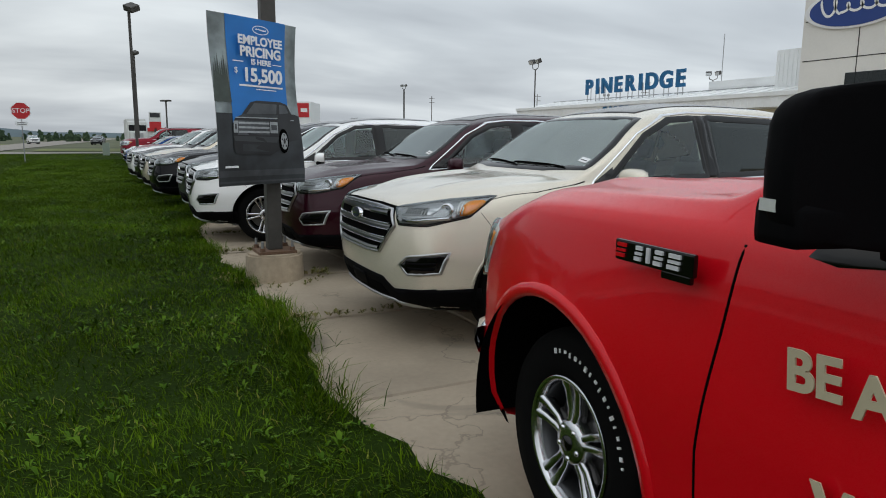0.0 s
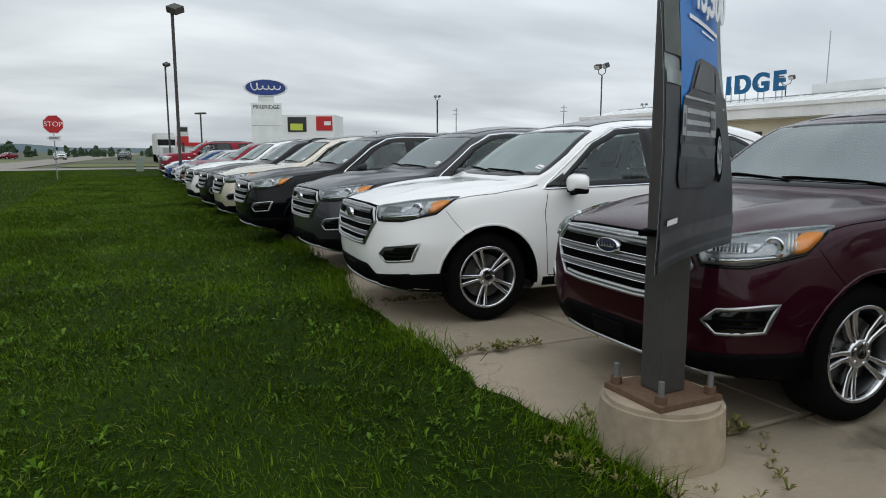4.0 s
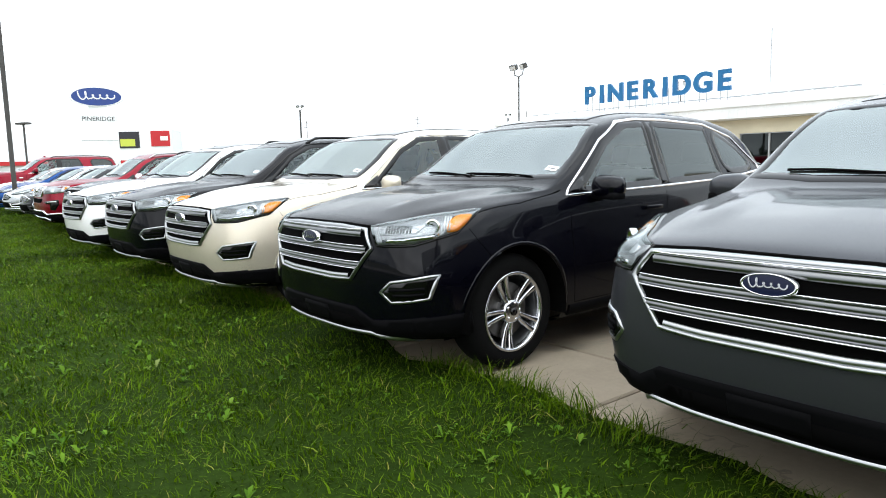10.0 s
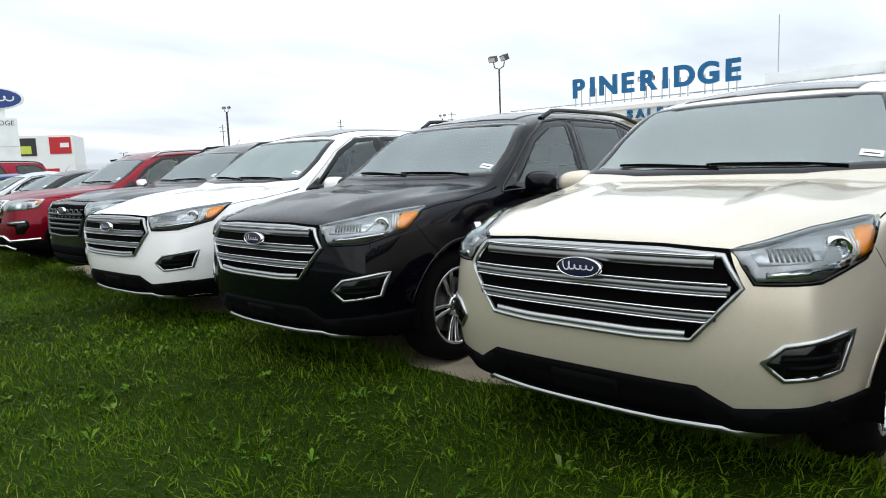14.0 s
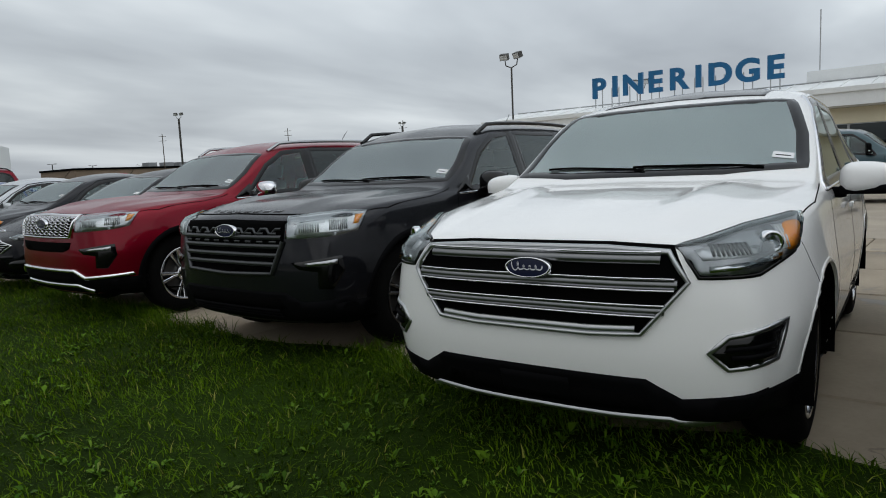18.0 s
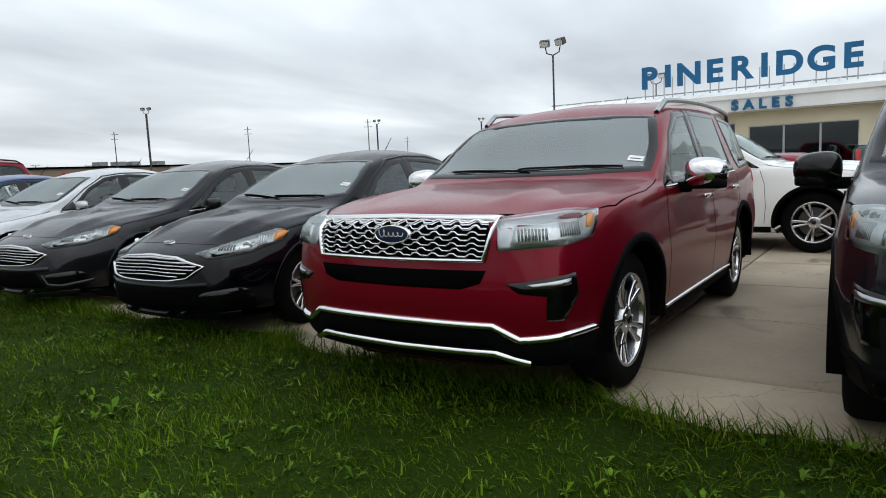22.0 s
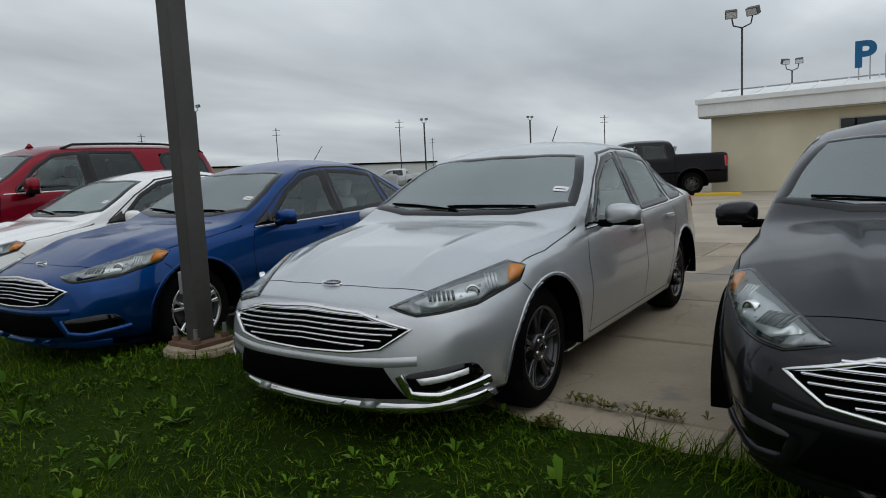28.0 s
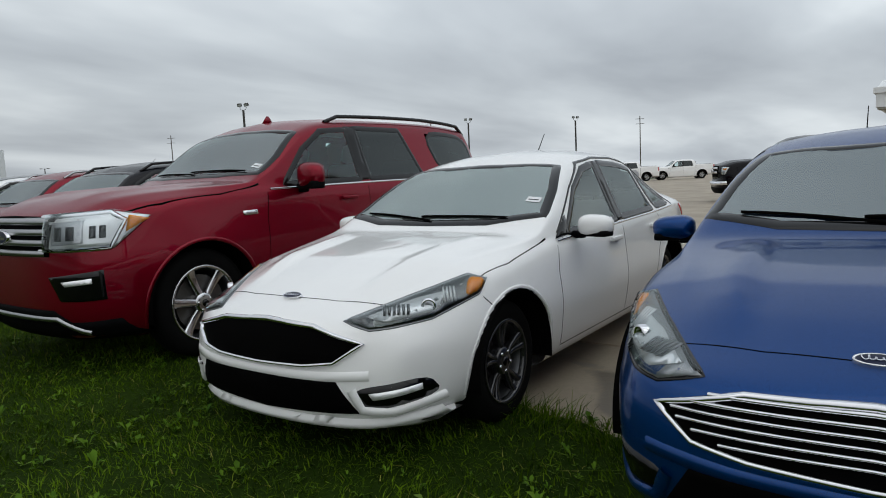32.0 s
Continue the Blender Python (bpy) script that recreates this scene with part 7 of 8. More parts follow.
def lamp_post(x, y, h, w, heads, base=0.27, turn=0.0, label="dark bronze square steel lamp post on a concrete base", foot=0.19):
    p = thing("lamp_post", label, "lamp post", "lot lamp posts", m=pose(x, y, 0, 0, 0, turn))
    part("pole", block(-w, -w, base + 0.03 if base else -0.03, w, w, h, 0.015), POST, p)
    if base:
        bm = bmesh.new()
        bmesh.ops.create_cone(bm, cap_ends=True, segments=28, radius1=foot + 0.11, radius2=foot + 0.095, depth=base + 0.07, matrix=Matrix.Translation((0, 0, base / 2 - 0.035)))
        bmesh.ops.bevel(bm, geom=[e for e in bm.edges if abs(e.verts[0].co.z - base) < 0.01 and abs(e.verts[1].co.z - base) < 0.01], offset=0.02, segments=2, affect="EDGES")
        part("concrete_base", bm, BASECON, p, "round weathered concrete footing", False)
        part("base_plate", block(-foot, -foot, base, foot, foot, base + 0.03, 0.006), RUST, p)
        bolt = foot - 0.04
        for sx in (-1, 1):
            for sy in (-1, 1):
                part("anchor_bolt", rod((sx * bolt, sy * bolt, base), (sx * bolt, sy * bolt, base + 0.13), 0.014), GALV, p)
                part("anchor_nut", rod((sx * bolt, sy * bolt, base + 0.03), (sx * bolt, sy * bolt, base + 0.065), 0.028, None, 6), RUST, p)
    for k in heads:
        if k == "shoe":
            bm = block(-0.22, -0.30, 0, 0.30, 0.30, 0.30, 0.04)
            bm.transform(pose(0.12, -0.05, h + 0.05, 20, -24, 30))
            part("lamp_head", bm, POST, p)
            bm = block(-0.18, -0.25, -0.012, 0.26, 0.25, 0.0)
            bm.transform(pose(0.12, -0.05, h + 0.05, 20, -24, 30))
            part("lamp_lens", bm, LAMPGLASS, p)
        if k == "twin":
            for s in (-1, 1):
                part("bracket", rod((0, 0, h - 0.02), (0, s * 0.32, h + 0.10), 0.028), POST, p)
                part("bracket", rod((0, s * 0.32, h + 0.10), (0, s * 0.38, h + 0.42), 0.028), POST, p)
                bm = block(-0.16, -0.22, -0.15, 0.12, 0.22, 0.15, 0.02)
                bm.transform(pose(0, s * 0.40, h + 0.56, 0, -25, s * 14))
                part("flood_lamp", bm, POST, p)
                bm = block(-0.17, -0.19, -0.12, -0.16, 0.19, 0.12)
                bm.transform(pose(0, s * 0.40, h + 0.56, 0, -25, s * 14))
                part("flood_lens", bm, LAMPGLASS, p)
        if k == "small_tee":
            part("lamp_head", block(-0.2, -0.5, h - 0.02, 0.2, 0.5, h + 0.12, 0.02), POST, p)
        if k == "tee":
            part("crossarm", block(-0.05, -1.6, h - 0.05, 0.05, 1.6, h + 0.05), POST, p)
            for s in (-1, 1):
                part("lamp_head", block(-0.3, s * 1.5 - 0.5, h + 0.0, 0.3, s * 1.5 + 0.5, h + 0.2, 0.03), POST, p)
    return p


lamp_post(2.42, 5.62, 7.6, 0.072, ("shoe",))
post2 = lamp_post(2.785, 36.92, 7.6, 0.068, ("shoe",), 0.22, foot=0.155)
part("junction_box", block(-0.045, 0.062, 0.56, 0.045, 0.14, 0.72, 0.01), ALU, post2)
lamp_post(5.2, 80.0, 10.2, 0.085, ("shoe",), 0, 0, "tall dark lamp post with a single flood head")
lamp_post(6.7, 64.0, 4.6, 0.05, ("small_tee",), 0, 35, "short dark lamp post with a flat crossarm head")
for x, y, z0, h, w, turn in ((28.7, 38.8, 3.7, 6.35, 0.035, 0), (47.5, 39.8, 4.2, 6.6, 0.04, 20), (44.9, 98.0, 0, 9.3, 0.09, 25), (85.5, 97.4, 0, 9.3, 0.10, 20), (104, 88.5, 0, 9.6, 0.10, 60)):
    p = lamp_post(x, y, h - z0, w, ("twin",), 0, turn, "slim twin-headed flood lamp post")
    p.matrix_basis = Matrix.Translation((0, 0, z0)) @ p.matrix_basis
for x, y, h in ((120, 330, 12), (150, 360, 12), (185, 380, 12), (215, 390, 12), (260, 400, 12), (26, 130, 9)):
    lamp_post(x, y, h, 0.14, ("tee",), 0, 35, "far parking lot lamp post with a crossarm")
WOODPOLE = grain(material("utility_pole_wood", (0.10, 0.085, 0.07), 0.9), 8, 0.2)
for x, y, h in ((190, 110, 16), (150, 155, 17), (135, 190, 17), (110, 220, 17), (240, 210, 17)):
    u = thing("utility_pole", "wooden utility pole with crossarms", "utility pole", "utility poles", m=pose(x, y, 0, 0, 0, 30))
    part("pole", rod((0, 0, -0.1), (0, 0, h), 0.17, 0.12, 8), WOODPOLE, u)
    for z in (h - 0.8, h - 2.2):
        part("crossarm", block(-0.06, -1.2, z - 0.06, 0.06, 1.2, z + 0.06), WOODPOLE, u)

# ---- the banner on the first post ----
BLUEPRINT = grain(material("banner_blue", (0.008, 0.16, 0.50), 0.5), 6, 0.08, 0, 0.12, 2)
SNOWPRINT = grain(material("banner_grey_scene", (0.20, 0.235, 0.24), 0.5), 9, 0.4, 0, 0.6, 3)
DARKPRINT = grain(material("banner_dark", (0.026, 0.030, 0.034), 0.5), 9, 0.4, 0, 0.7, 2.5)
FIRPRINT = grain(material("banner_firs", (0.05, 0.065, 0.055), 0.5), 14, 0.5)
TRUCKPRINT = grain(material("banner_truck", (0.009, 0.010, 0.012), 0.4), 9, 0.4, 0, 0.4, 4)
SILVERPRINT = grain(material("banner_silver", (0.30, 0.32, 0.33), 0.4), 14, 0.5, 0, 0.3, 5)
ROADPRINT = grain(material("banner_road", (0.055, 0.06, 0.066), 0.5), 9, 0.4, 0, 0.6, 2.5)
WHITEPRINT = material("banner_white", (0.82, 0.83, 0.84), 0.5)
banner = thing("banner", "printed sales banner strapped to the lamp post", "banner", m=pose(2.255, 5.35, 0.985, 0, 0, 30) @ Matrix.Diagonal((0.87, 1, 0.825, 1)))
BW, BH = 1.20, 1.86


def sheet(name, pts, lift, mat, parent=None):
    """A printed area of the banner, from x across and z up; the cloth sags a little."""
    def at(x, z):
        return (x, -0.012 - lift - 0.02 * math.sin(3.0 * z + 2 * x) - 0.035 * (x / 0.6) ** 2 * math.cos(2 * z), z)
    xs = [p[0] for p in pts]
    if len(pts) == 4 and pts[0][1] == pts[1][1]:
        (xa, za), (xb, _), (_, zb), _ = pts
        n, m = max(2, int(abs(xb - xa) / 0.08)), max(2, int(abs(zb - za) / 0.08))
        v = [at(xa + (xb - xa) * i / n, za + (zb - za) * j / m) for j in range(m + 1) for i in range(n + 1)]
        f = [(j * (n + 1) + i, j * (n + 1) + i + 1, (j + 1) * (n + 1) + i + 1, (j + 1) * (n + 1) + i) for j in range(m) for i in range(n)]
    else:
        v, f = [at(*p) for p in pts], [tuple(range(len(pts)))]
    return solid(name, v, f, mat, parent or banner, "", True)


R = lambda a, b, c, d: [(a, b), (c, b), (c, d), (a, d)]
cloth = sheet("cloth", R(-BW / 2, 0, BW / 2, BH), 0.0, SNOWPRINT)
back = sheet("cloth_back", R(BW / 2, 0, -BW / 2, BH), -0.006, WHITEPRINT)
sheet("dark_scene", R(-BW / 2, 0, BW / 2, 0.80), 0.003, DARKPRINT)
sheet("ground_band", R(-BW / 2, 0.10, BW / 2, 0.17), 0.006, ROADPRINT)
sheet("ground_band", R(-BW / 2, 0.03, BW / 2, 0.05), 0.006, ROADPRINT)
sheet("blue_panel", R(-0.40, 0.62, 0.42, BH), 0.006, BLUEPRINT)
for i in range(7):
    x0 = -BW / 2 + 0.02 + i * 0.025
    z0 = 1.0 + 0.05 * (i % 3)
    sheet("fir", [(x0 - 0.03, 0.92), (x0 + 0.035, 0.92), (x0 + 0.004, 1.35 + 0.05 * (i % 3))], 0.005 + 0.0003 * i, FIRPRINT)
sheet("snow_bank", R(-BW / 2, 0.80, -0.40, 0.86), 0.007, SNOWPRINT)
# the truck on the print: plain shapes, seen from its front corner
sheet("truck_side", [(0.22, 0.46), (0.56, 0.52), (0.58, 0.80), (0.50, 0.82), (0.22, 0.80)], 0.009, TRUCKPRINT)
sheet("truck_cab", [(-0.30, 0.77), (0.36, 0.79), (0.47, 0.82), (0.40, 0.93), (0.30, 0.955), (-0.06, 0.955), (-0.15, 0.93)], 0.010, TRUCKPRINT)
sheet("screen", [(-0.22, 0.80), (0.22, 0.81), (0.24, 0.925), (-0.10, 0.925)], 0.0125, ROADPRINT)
sheet("side_screen", [(0.27, 0.815), (0.42, 0.83), (0.37, 0.915), (0.28, 0.925)], 0.0125, ROADPRINT)
sheet("bonnet_print", [(-0.37, 0.755), (0.23, 0.76), (0.25, 0.80), (-0.26, 0.80)], 0.0130, DARKPRINT)
sheet("bonnet_line", [(-0.37, 0.752), (0.23, 0.757), (0.23, 0.768), (-0.37, 0.763)], 0.0145, SILVERPRINT)
sheet("truck_front", [(-0.40, 0.40), (-0.36, 0.36), (0.12, 0.34), (0.25, 0.40), (0.26, 0.66), (0.22, 0.755), (-0.37, 0.755), (-0.41, 0.68)], 0.0115, TRUCKPRINT)
sheet("grille_print", [(-0.345, 0.565), (0.10, 0.565), (0.12, 0.725), (-0.355, 0.725)], 0.0130, ROADPRINT)
for z in (0.700, 0.650, 0.600):
    sheet("grille_bar", R(-0.335, z - 0.011, 0.10, z + 0.011), 0.0150, SILVERPRINT)
for a, b in ((-0.40, -0.345), (0.11, 0.225)):
    sheet("lamp_print", R(a, 0.59, b, 0.72), 0.0150, SILVERPRINT)
    sheet("lamp_core", R(a + 0.015, 0.625, b - 0.015, 0.685), 0.0165, ROADPRINT)
sheet("bumper_print", [(-0.39, 0.50), (0.20, 0.48), (0.24, 0.545), (-0.40, 0.555)], 0.0135, GUNMETAL)
sheet("lower_opening", [(-0.28, 0.385), (0.08, 0.375), (0.08, 0.455), (-0.28, 0.465)], 0.0135, DARKPRINT)
sheet("tyre_print", [(0.305 + 0.075 * math.cos(q * 0.3927), 0.50 + 0.145 * math.sin(q * 0.3927)) for q in range(16)], 0.0135, GAP)
sheet("wheel_print", [(0.312 + 0.050 * math.cos(q * 0.3927), 0.50 + 0.100 * math.sin(q * 0.3927)) for q in range(16)], 0.0150, SILVERPRINT)
sheet("hub_print", [(0.312 + 0.018 * math.cos(q * 0.7854), 0.50 + 0.036 * math.sin(q * 0.7854)) for q in range(8)], 0.0165, TRUCKPRINT)
for q in range(5):
    a = 1.2566 * q + 0.3
    sheet("spoke_gap", [(0.312 + r * 0.045 * math.cos(a + w), 0.50 + r * 0.09 * math.sin(a + w)) for r, w in ((0.5, 0.0), (0.95, -0.28), (0.95, 0.28))], 0.0160, TRUCKPRINT)
sheet("door_handle_print", R(0.44, 0.74, 0.49, 0.75), 0.0125, SILVERPRINT)
sheet("caption_bar", R(-0.52, 0.20, -0.34, 0.225), 0.012, WHITEPRINT)
for text, size, z in (("EMPLOYEE", 0.132, 1.605), ("PRICING", 0.150, 1.480), ("IS HERE", 0.085, 1.375)):
    lettered(banner, text, size, Matrix.Translation((0.02, -0.034, z)) @ pose(0, 0, 0, 90), WHITEPRINT, 0.002, "printed_word", 1.0, 0.032)
lettered(banner, "15,500", 0.205, Matrix.Translation((0.04, -0.034, 1.225)) @ pose(0, 0, 0, 90), WHITEPRINT, 0.002, "printed_price", 1.0, 0.032)
lettered(banner, "$", 0.09, Matrix.Translation((-0.325, -0.034, 1.27)) @ pose(0, 0, 0, 90), WHITEPRINT, 0.002, "printed_price")
sheet("fine_print", R(-0.28, 1.105, 0.36, 1.125), 0.012, WHITEPRINT)
sheet("fine_print", R(-0.05, 1.075, 0.25, 1.085), 0.012, WHITEPRINT)
for a, b in ((-0.34, -0.20), (0.22, 0.36)):
    sheet("rule", R(a, 1.37, b, 1.38), 0.012, WHITEPRINT)
bo = new("banner_oval")
bo.parent, bo.matrix_basis = banner, pose(0.03, -0.03, 1.735, 0, 0, 90)
ring = [(0, 0.115 * math.cos(i * 0.2618), 0.05 * math.sin(i * 0.2618)) for i in range(24)]
ring2 = [(0, 0.103 * math.cos(i * 0.2618), 0.041 * math.sin(i * 0.2618)) for i in range(24)]
solid("oval_line", ring + ring2, [(i, (i + 1) % 24, 24 + (i + 1) % 24, 24 + i) for i in range(24)], WHITEPRINT, bo)
v, f = [], []
for i in range(31):
    u = i / 30
    yy, zz = (0.5 - u) * 0.15, 0.004 * math.sin(u * 6.28)
    v += [(-0.001, yy, zz + 0.004 + 0.009 * abs(math.sin(u * 14.5))), (-0.001, yy, zz - 0.004)]
    if i:
        f.append((2 * i - 2, 2 * i - 1, 2 * i + 1, 2 * i))
solid("oval_stroke", v, f, WHITEPRINT, bo)
for z in (1.80, 0.06):
    part("strap", block(0.19, -0.002, z, 0.31, 0.26, z + 0.03), GAP, banner)

# ---- the distance ----
SIGNRED = grain(material("sign_red", (0.50, 0.015, 0.02), 0.5), 10, 0.06)
stop = thing("stop_sign", "red octagonal stop sign on a steel post", "sign", m=pose(-2.7, 43.2, 0.5, 0, 0, 8))
part("post", block(-0.025, -0.02, -0.62, 0.025, 0.02, 2.2), GALV, stop)
oct_ = lambda r, y: [(r * math.cos(math.pi * (k + 0.5) / 4), y, 2.32 + r * math.sin(math.pi * (k + 0.5) / 4)) for k in range(8)]
solid("plate_back", oct_(0.50, -0.022) + oct_(0.50, -0.03), [tuple(range(8)), tuple(range(15, 7, -1))] + [(k, 8 + k, 8 + (k + 1) % 8, (k + 1) % 8) for k in range(8)], WHITEPRINT, stop)
solid("plate", oct_(0.465, -0.034), [tuple(range(8))], SIGNRED, stop)
lettered(stop, "STOP", 0.35, Matrix.Translation((0, -0.037, 2.32)) @ pose(0, 0, 0, 90), WHITEPRINT, 0.002, "word")
part("lower_plate", block(-0.3, -0.034, 1.5, 0.3, -0.022, 1.74), WHITEPRINT, stop)
for z in (1.57, 1.65):
    part("plate_bar", block(-0.22, -0.037, z, 0.22, -0.035, z + 0.035), INK, stop)
pylon = thing("pylon_sign", "tall white pylon with a blue oval sign on top", "sign", m=pose(22.2, 114.2, 0, 0, 0, 78))
part("pylon_panel", block(-0.25, -2.4, -0.1, 0.25, 2.4, 9.2, 0.03), WHITEMETAL, pylon)
oval_sign(pylon, pose(-0.28, 0, 11.6), 6.9, 2.7, 0.5)
part("neck", block(-0.15, -1.2, 9.2, 0.15, 1.2, 10.6), WHITEMETAL, pylon)
lettered(pylon, "PINERIDGE", 0.85, Matrix.Translation((-0.27, 0, 8.55)) @ pose(0, 0, 0, 90, 0, -90), INK, 0.01, "name_panel")
part("panel_line", block(-0.262, -2.3, 5.6, -0.252, 2.3, 5.66), GALV, pylon)
SILO = grain(material("white_silo", (0.82, 0.83, 0.83), 0.6), 3, 0.05)
coop = thing("grain_store", "white store building with a picture panel and a red panel", "building", m=pose(63, 255, 0, 0, 0, 62))
part("store_body", block(-4, -13, -0.1, 14, 10.5, 15), SILO, coop)
part("picture_panel", block(-4.2, -2.8, 8.8, -4.0, 4.2, 14.2), INK, coop)
part("picture_shape", block(-4.3, -1.4, 9.4, -4.2, 3.2, 11.8), material("lime_print", (0.55, 0.62, 0.08), 0.6), coop)
part("red_panel", block(-4.2, -12.4, 9.3, -4.0, -6.4, 14.4), SIGNRED, coop)
part("red_panel_shape", block(-4.3, -11.8, 11.2, -4.2, -9.4, 12.6), WHITEPRINT, coop)
side = part("end_panel", block(-1, 10.5, 9.0, 3, 10.7, 14.2), SIGNRED, coop)
BROWN = grain(material("brown_brick_strip", (0.22, 0.16, 0.115), 0.85), 4, 0.12, 0, 0.2, 0.1)
TANWALL = grain(material("tan_wall", (0.36, 0.31, 0.22), 0.85), 4, 0.1)
WHITEWALL = grain(material("white_shed", (0.62, 0.63, 0.62), 0.7), 2, 0.06)
mall = thing("strip_mall", "long low brown strip mall with red signs", "building", m=pose(92, 232, 0, 0, 0, 0))
part("mall_wall", block(-6, -5, -0.1, 62, 20, 6.6), BROWN, mall)
part("mall_wall", block(40, -5.2, -0.1, 62, -5, 6.6), TANWALL, mall)
part("mall_cornice", block(-6.3, -5.4, 6.6, 62.3, 20.3, 7.2), GAP, mall)
for a, b in ((5, 9), (31, 34)):
    part("mall_sign", block(a, -5.5, 4.8, b, -5.4, 5.4), SIGNRED, mall)
for i in range(10):
    part("shop_window", block(-4 + i * 6.2, -5.45, 0.4, i * 6.2 + 0.5, -5.4, 3.2), GLOSSBLACK, mall)
for a in (20, 26, 31, 40):
    part("roof_unit", block(a, 2, 7.2, a + 3, 6, 8.7), GALV, mall)
shed = thing("white_warehouse", "long white metal warehouse with a dark roof edge", "building", m=pose(160, 235, 0, 0, 0, -10))
part("shed_wall", block(0, 0, -0.1, 95, 30, 6.4), WHITEWALL, shed)
part("shed_roof", block(-0.5, -0.6, 6.4, 95.5, 30, 7.1), GAP, shed)
solid("gable", [(-2, -0.5, 0), (14, -0.5, 0), (14, -0.5, 5), (6, -0.5, 7.8), (-2, -0.5, 5)], [(0, 1, 2, 3, 4)], TANWALL, shed)
for a in (24, 46, 70):
    part("shed_door", block(a, -0.1, 0, a + 5, 0, 4), GLOSSBLACK, shed)
redstore = thing("red_roofed_store", "low store with a long red roof band", "building", m=pose(11, 190, 0, 0, 0, 0))
part("store_wall", block(0, 0, -0.1, 40, 14, 3.4), WHITEWALL, redstore)
part("red_band", block(-0.4, -0.4, 3.0, 40.4, 14, 3.9), SIGNRED, redstore)
led = thing("led_sign", "bright led sign board on two posts", "sign", m=pose(10.5, 128, 0, 0, 0, 0))
part("sign_post", block(-0.2, -0.2, -0.1, 0.2, 0.2, 3.0), POST, led)
part("sign_face", block(-0.95, -0.2, 4.2, 0.95, 0.2, 5.8, 0.02), WHITEWALL, led)
part("sign_picture", block(-0.8, -0.22, 4.9, 0.8, -0.2, 5.65), INK, led)
part("sign_lower", block(-0.95, -0.2, 2.8, 0.95, 0.2, 4.15, 0.02), SIGNRED, led)
semi = thing("semi_truck", "white semi truck parked by the road", "truck", m=pose(6.2, 101, 0, 0, 0, 0))
part("cab", block(-1.25, 0, 0.7, 1.25, 2.2, 3.6, 0.2, 3), WHITEWALL, semi)
part("bonnet", block(-1.0, -1.7, 0.7, 1.0, 0.1, 2.2, 0.2, 3), WHITEWALL, semi)
part("screen", block(-1.1, -0.02, 2.3, 1.1, 0.0, 3.1), GLOSSBLACK, semi)
part("radiator", block(-0.6, -1.73, 0.9, 0.6, -1.68, 2.0), SATIN, semi)
part("trailer", block(-1.25, 3.0, 1.1, 1.25, 12, 4.0, 0.05), WHITEWALL, semi)
for sx in (-1, 1):
    for yy in (-0.9, 1.8, 3.6, 10.5):
        part("wheel", rod((sx * 0.85, yy, 0.5), (sx * 1.25, yy, 0.5), 0.5, None, 18), RUBBER, semi)
cabinet = thing("utility_cabinet", "grey-green utility cabinet at the end of the grass", "cabinet", m=pose(1.6, 57.5, 0))
part("cabinet_body", block(-0.25, -0.2, -0.05, 0.25, 0.2, 1.0, 0.02), material("utility_green", (0.22, 0.27, 0.22), 0.6), cabinet)

# ---- far woods, hills and road traffic ----
rng = np.random.default_rng(29)
# dull bluish greens, with the distance haze mixed into the leaf colour
FARLEAF = green("hazed_far_leaves", (0.035, 0.06, 0.035), (0.065, 0.10, 0.055), (0.08, 0.11, 0.06), 0.8)
pieces = []
for i in range(330):
    a = rng.uniform(-1.25, 0.30)
    d = rng.uniform(230, 420)
    cx, cy = d * math.sin(a), d * math.cos(a)
    hh = rng.uniform(2.5, 6.5) * (0.95 if a < -0.1 else 0.55)
    fir = rng.uniform() < 0.45
    n = 46
    u = rng.uniform(0.04, 1, n)
    spread = (1 - u) * 0.26 * hh + 0.2 if fir else np.sin(np.clip(u, 0.1, 0.97) * 3.14) * 0.42 * hh
    b = rng.uniform(0, 6.28, n)
    px, py, pz = cx + np.cos(b) * spread * rng.uniform(0.3, 1, n), cy + np.sin(b) * spread * rng.uniform(0.3, 1, n), u * hh - 0.2
    s = hh * rng.uniform(0.07, 0.16, n)
    e = rng.normal(0, 0.6, (n, 4, 3)) * s[:, None, None]
    quad = np.array([(-1, 0, -1), (1, 0, -0.8), (0.9, 0, 0.9), (-0.8, 0, 1)])[None] * s[:, None, None] + e * 0.6
    pieces.append(quad + np.stack([px, py, pz], 1)[:, None, :])
tagged(field("far_woods", FARLEAF, np.concatenate(pieces), [(0, 1, 2, 3)]), "low line of dark trees along the horizon", "trees", kind="stuff")
# the haze over the hills is painted in as blue-grey colour
HILL = grain(material("far_hills_hazed", (0.10, 0.135, 0.15), 1.0), 0.02, 0.15, 0, 0.2, 0.004)
v, f = [], []
for i in range(121):
    a = -1.6 + 2.6 * i / 120
    hgt = 16 + 7 * math.sin(i * 0.21) + 4 * math.sin(i * 0.57 + 1) + 2 * math.sin(i * 1.3)
    v += [(2400 * math.sin(a), 2400 * math.cos(a), -1), (2430 * math.sin(a), 2430 * math.cos(a), hgt), (2700 * math.sin(a), 2700 * math.cos(a), -1)]
    if i:
        f += [(3 * i - 3 + k, 3 * i + k, 3 * i + 1 + k, 3 * i - 2 + k) for k in range(2)]
tagged(solid("backdrop_hills", v, f, HILL, None, "", True), "hazy blue-grey hills on the horizon", "hills", kind="structure")
MEDIAN = grain(material("median_grass", (0.105, 0.125, 0.035), 0.95), 0.7, 0.35, 0, 0.4, 0.08)
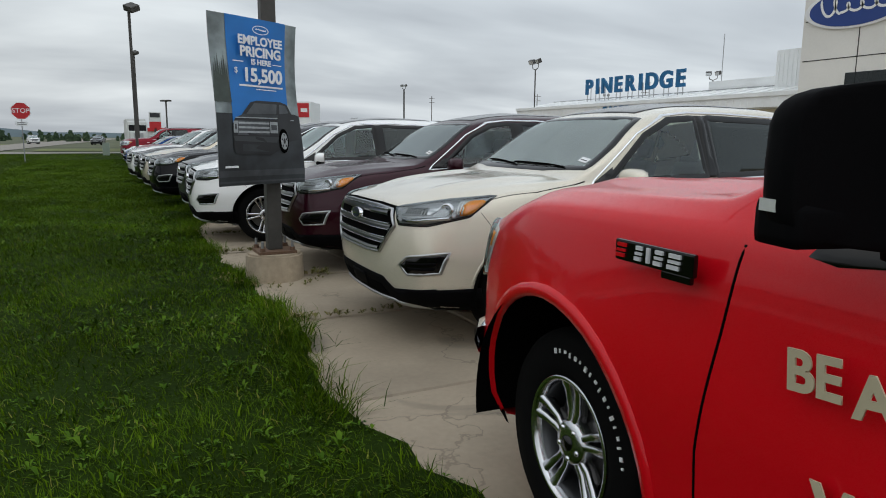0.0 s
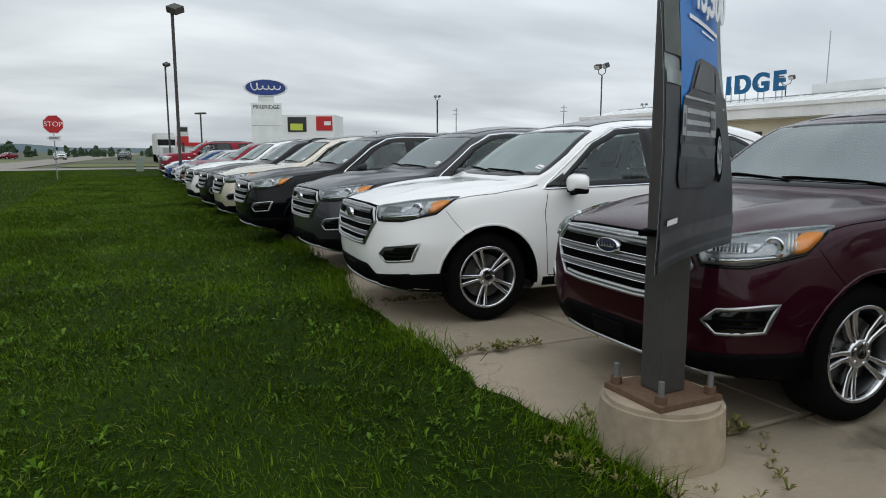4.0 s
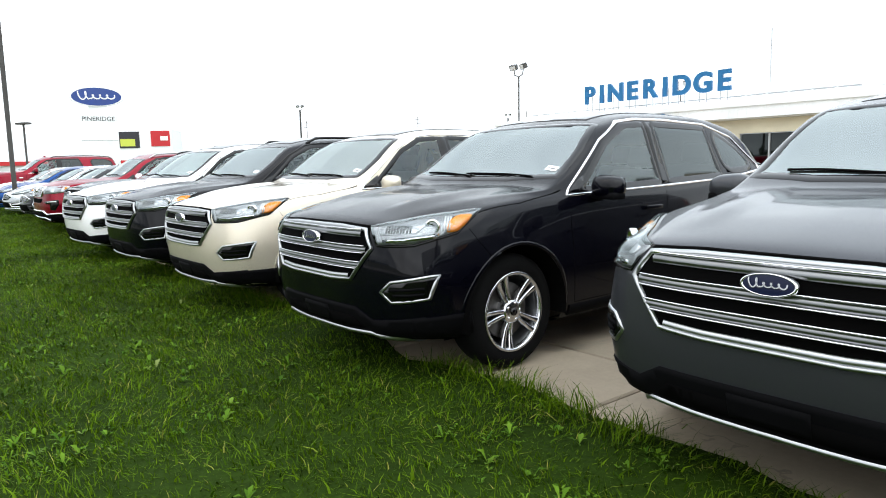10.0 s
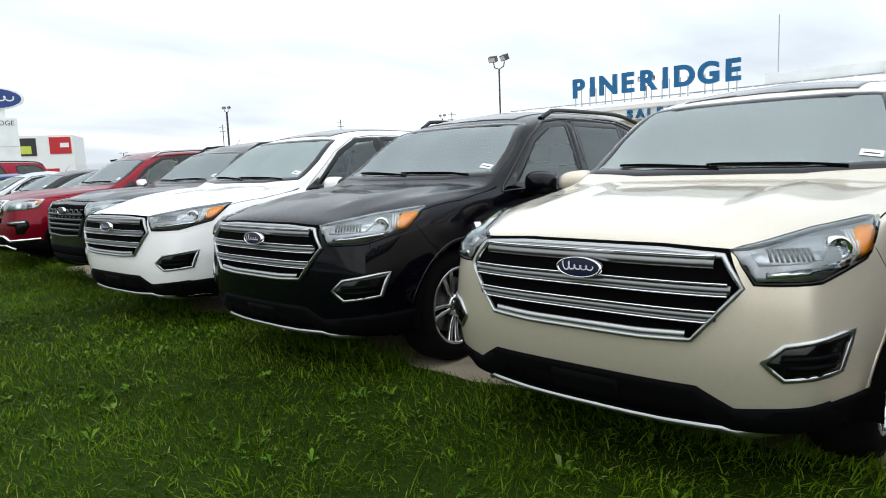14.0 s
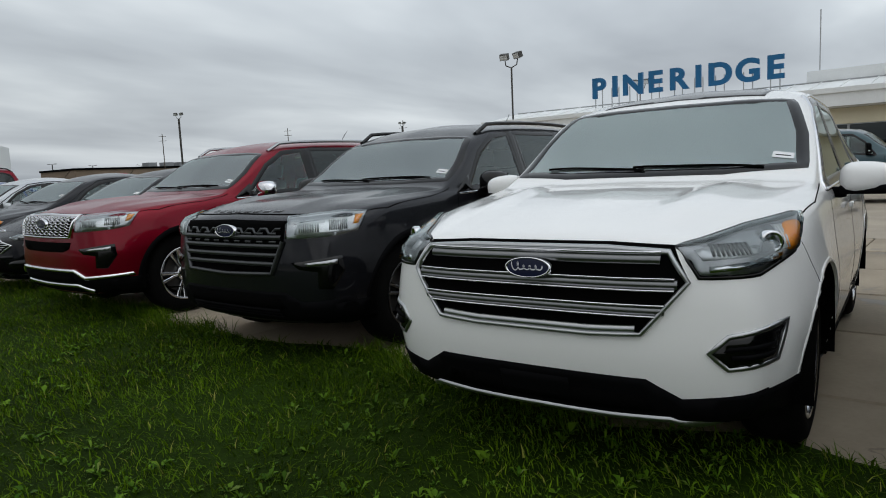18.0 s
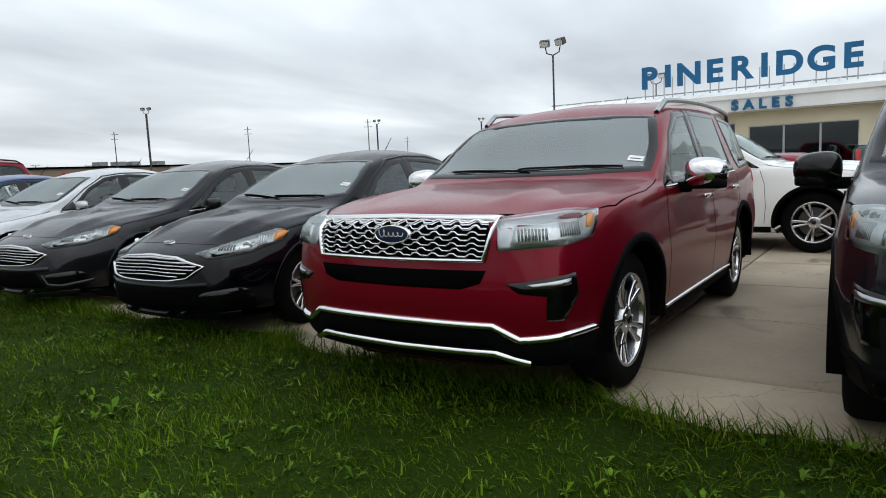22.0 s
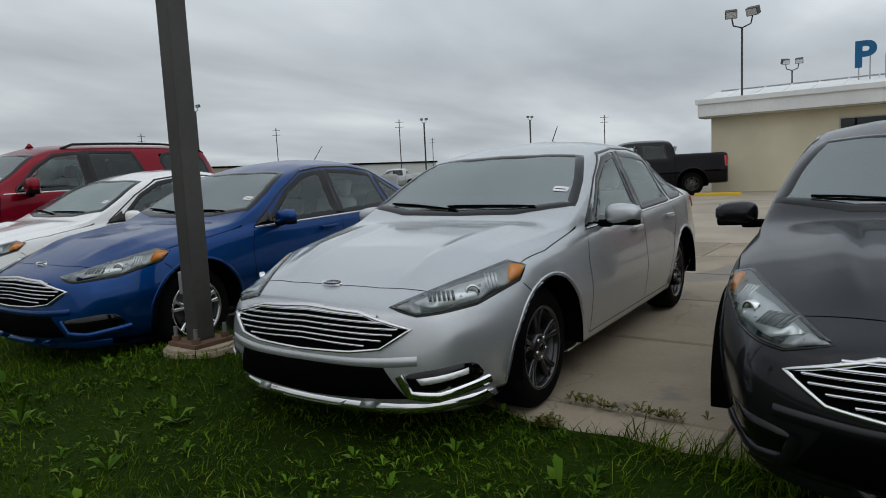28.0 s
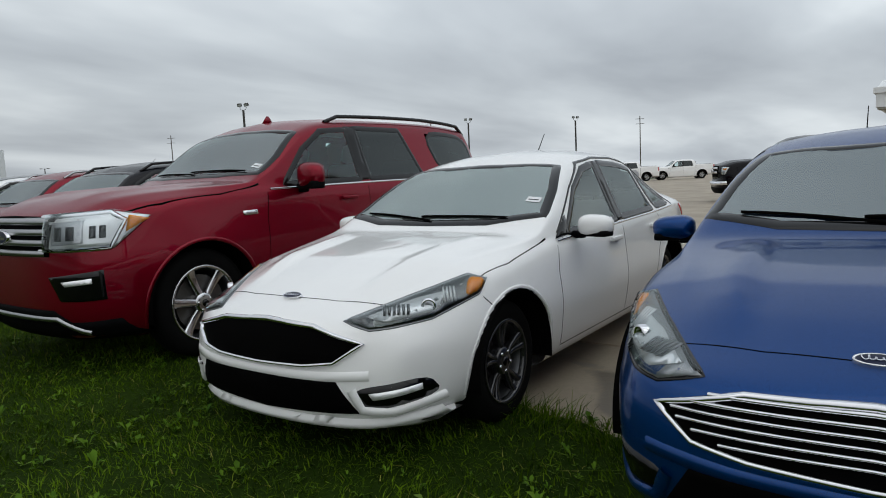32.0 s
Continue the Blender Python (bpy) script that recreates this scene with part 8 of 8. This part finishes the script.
for x0, y0, x1, y1 in ((-46, 76, -16.5, 82), (-60, 88, -16.5, 104), (-5, 80, 4.5, 96), (-90, 112, -14, 150)):
    tagged(solid("median_strip", [(x0, y0, -0.045), (x1, y0, -0.045), (x1 + 1.5, y1, -0.045), (x0, y1, -0.045)], [(0, 1, 2, 3)], MEDIAN), "mown grass strip between roads", "lawn", kind="structure")
for src, was, colour, x, y, turn, label in (
        (edge, WHITE, GREY, 1.0, 140, 80, "grey suv driving on the far road"), (edge, WHITE, WHITE, -9.5, 152, 100, "white suv on the far road"),
        (fusion, BLACK, RUBY, -22, 170, 60, "red sedan on the far road"), (teal_pickup, TEAL, WHITE, -30, 182, 75, "white pickup on the far road")):
    q = copy_thing(src, pose(x, y, -0.05, 0, 0, turn))
    tagged(q, label, group="road vehicles")
    if colour != was:
        repaint(q, was, colour)

# ---- the slabs of the lot by the cars, each a piece of its own ----
def slab_mesh(a, b, lift):
    e = 0.012
    v = [(0, 0, -0.028), (a, 0, -0.028), (a, b, -0.028), (0, b, -0.028), (0, 0, -e), (a, 0, -e), (a, b, -e), (0, b, -e), (e, e, 0), (a - e, e, 0), (a - e, b - e, 0), (e, b - e, 0)]
    f = [(8, 9, 10, 11)] + [(k, (k + 1) % 4, 4 + (k + 1) % 4, 4 + k) for k in range(4)] + [(4 + k, 4 + (k + 1) % 4, 8 + (k + 1) % 4, 8 + k) for k in range(4)]
    return mesh_of("slab", v, f, SLAB, False)


SLAB = grain(material("slab_concrete", (0.32, 0.265, 0.195), 0.8), 26, 0.12, 0.35, 0.26, 0.8, "Object", 0.004)
sn, sl, sb = SLAB.node_tree.nodes, SLAB.node_tree.links, SLAB.node_tree.nodes["Principled BSDF"]
info, geo = sn.new("ShaderNodeObjectInfo"), sn.new("ShaderNodeNewGeometry")
var = sn.new("ShaderNodeMapRange")
var.inputs["To Min"].default_value, var.inputs["To Max"].default_value = 0.86, 1.10
sl.new(info.outputs["Random"], var.inputs["Value"])
# damp and oily stains with a shape of their own, and fine cracks
stain = sn.new("ShaderNodeTexNoise")
stain.inputs["Scale"].default_value, stain.inputs["Detail"].default_value, stain.inputs["Distortion"].default_value = 0.9, 5, 0.8
sl.new(geo.outputs["Position"], stain.inputs["Vector"])
wet = sn.new("ShaderNodeMapRange")
wet.inputs["From Min"].default_value, wet.inputs["From Max"].default_value, wet.inputs["To Min"].default_value, wet.inputs["To Max"].default_value = 0.60, 0.66, 1.0, 0.52
sl.new(stain.outputs["Fac"], wet.inputs["Value"])
crack = sn.new("ShaderNodeTexVoronoi")
crack.feature = "DISTANCE_TO_EDGE"
crack.inputs["Scale"].default_value = 0.3
bend = sn.new("ShaderNodeVectorMath")
bend.operation = "ADD"
wob2 = sn.new("ShaderNodeTexNoise")
wob2.inputs["Scale"].default_value, wob2.inputs["Detail"].default_value = 2.5, 5
sl.new(geo.outputs["Position"], wob2.inputs["Vector"])
sl.new(geo.outputs["Position"], bend.inputs[0])
sl.new(wob2.outputs["Color"], bend.inputs[1])
sl.new(bend.outputs[0], crack.inputs["Vector"])
thin = sn.new("ShaderNodeMapRange")
thin.inputs["From Min"].default_value, thin.inputs["From Max"].default_value, thin.inputs["To Min"].default_value = 0.001, 0.004, 0.72
sl.new(crack.outputs["Distance"], thin.inputs["Value"])
base = sb.inputs["Base Color"].links[0].from_socket
for socket in (var.outputs[0], wet.outputs[0], thin.outputs[0]):
    k = sn.new("ShaderNodeVectorMath")
    k.operation = "SCALE"
    sl.new(base, k.inputs[0])
    sl.new(socket, k.inputs["Scale"])
    base = k.outputs[0]
sl.new(base, sb.inputs["Base Color"])
rough = sn.new("ShaderNodeMapRange")
rough.inputs["From Min"].default_value, rough.inputs["From Max"].default_value, rough.inputs["To Min"].default_value, rough.inputs["To Max"].default_value = 0.60, 0.66, 0.85, 0.45
sl.new(stain.outputs["Fac"], rough.inputs["Value"])
sl.new(rough.outputs[0], sb.inputs["Roughness"])
whole = slab_mesh(1.542, 1.732, 0)
rng = np.random.default_rng(7)
for i in range(6):
    for j in range(32):
        ob = new("slab", whole)
        ob.parent = pavement
        ob.matrix_basis = pose(1.86 + i * 1.56, -4.9 + j * 1.75, rng.uniform(-0.004, 0.0), rng.normal(0, 0.10), rng.normal(0, 0.10), 0)
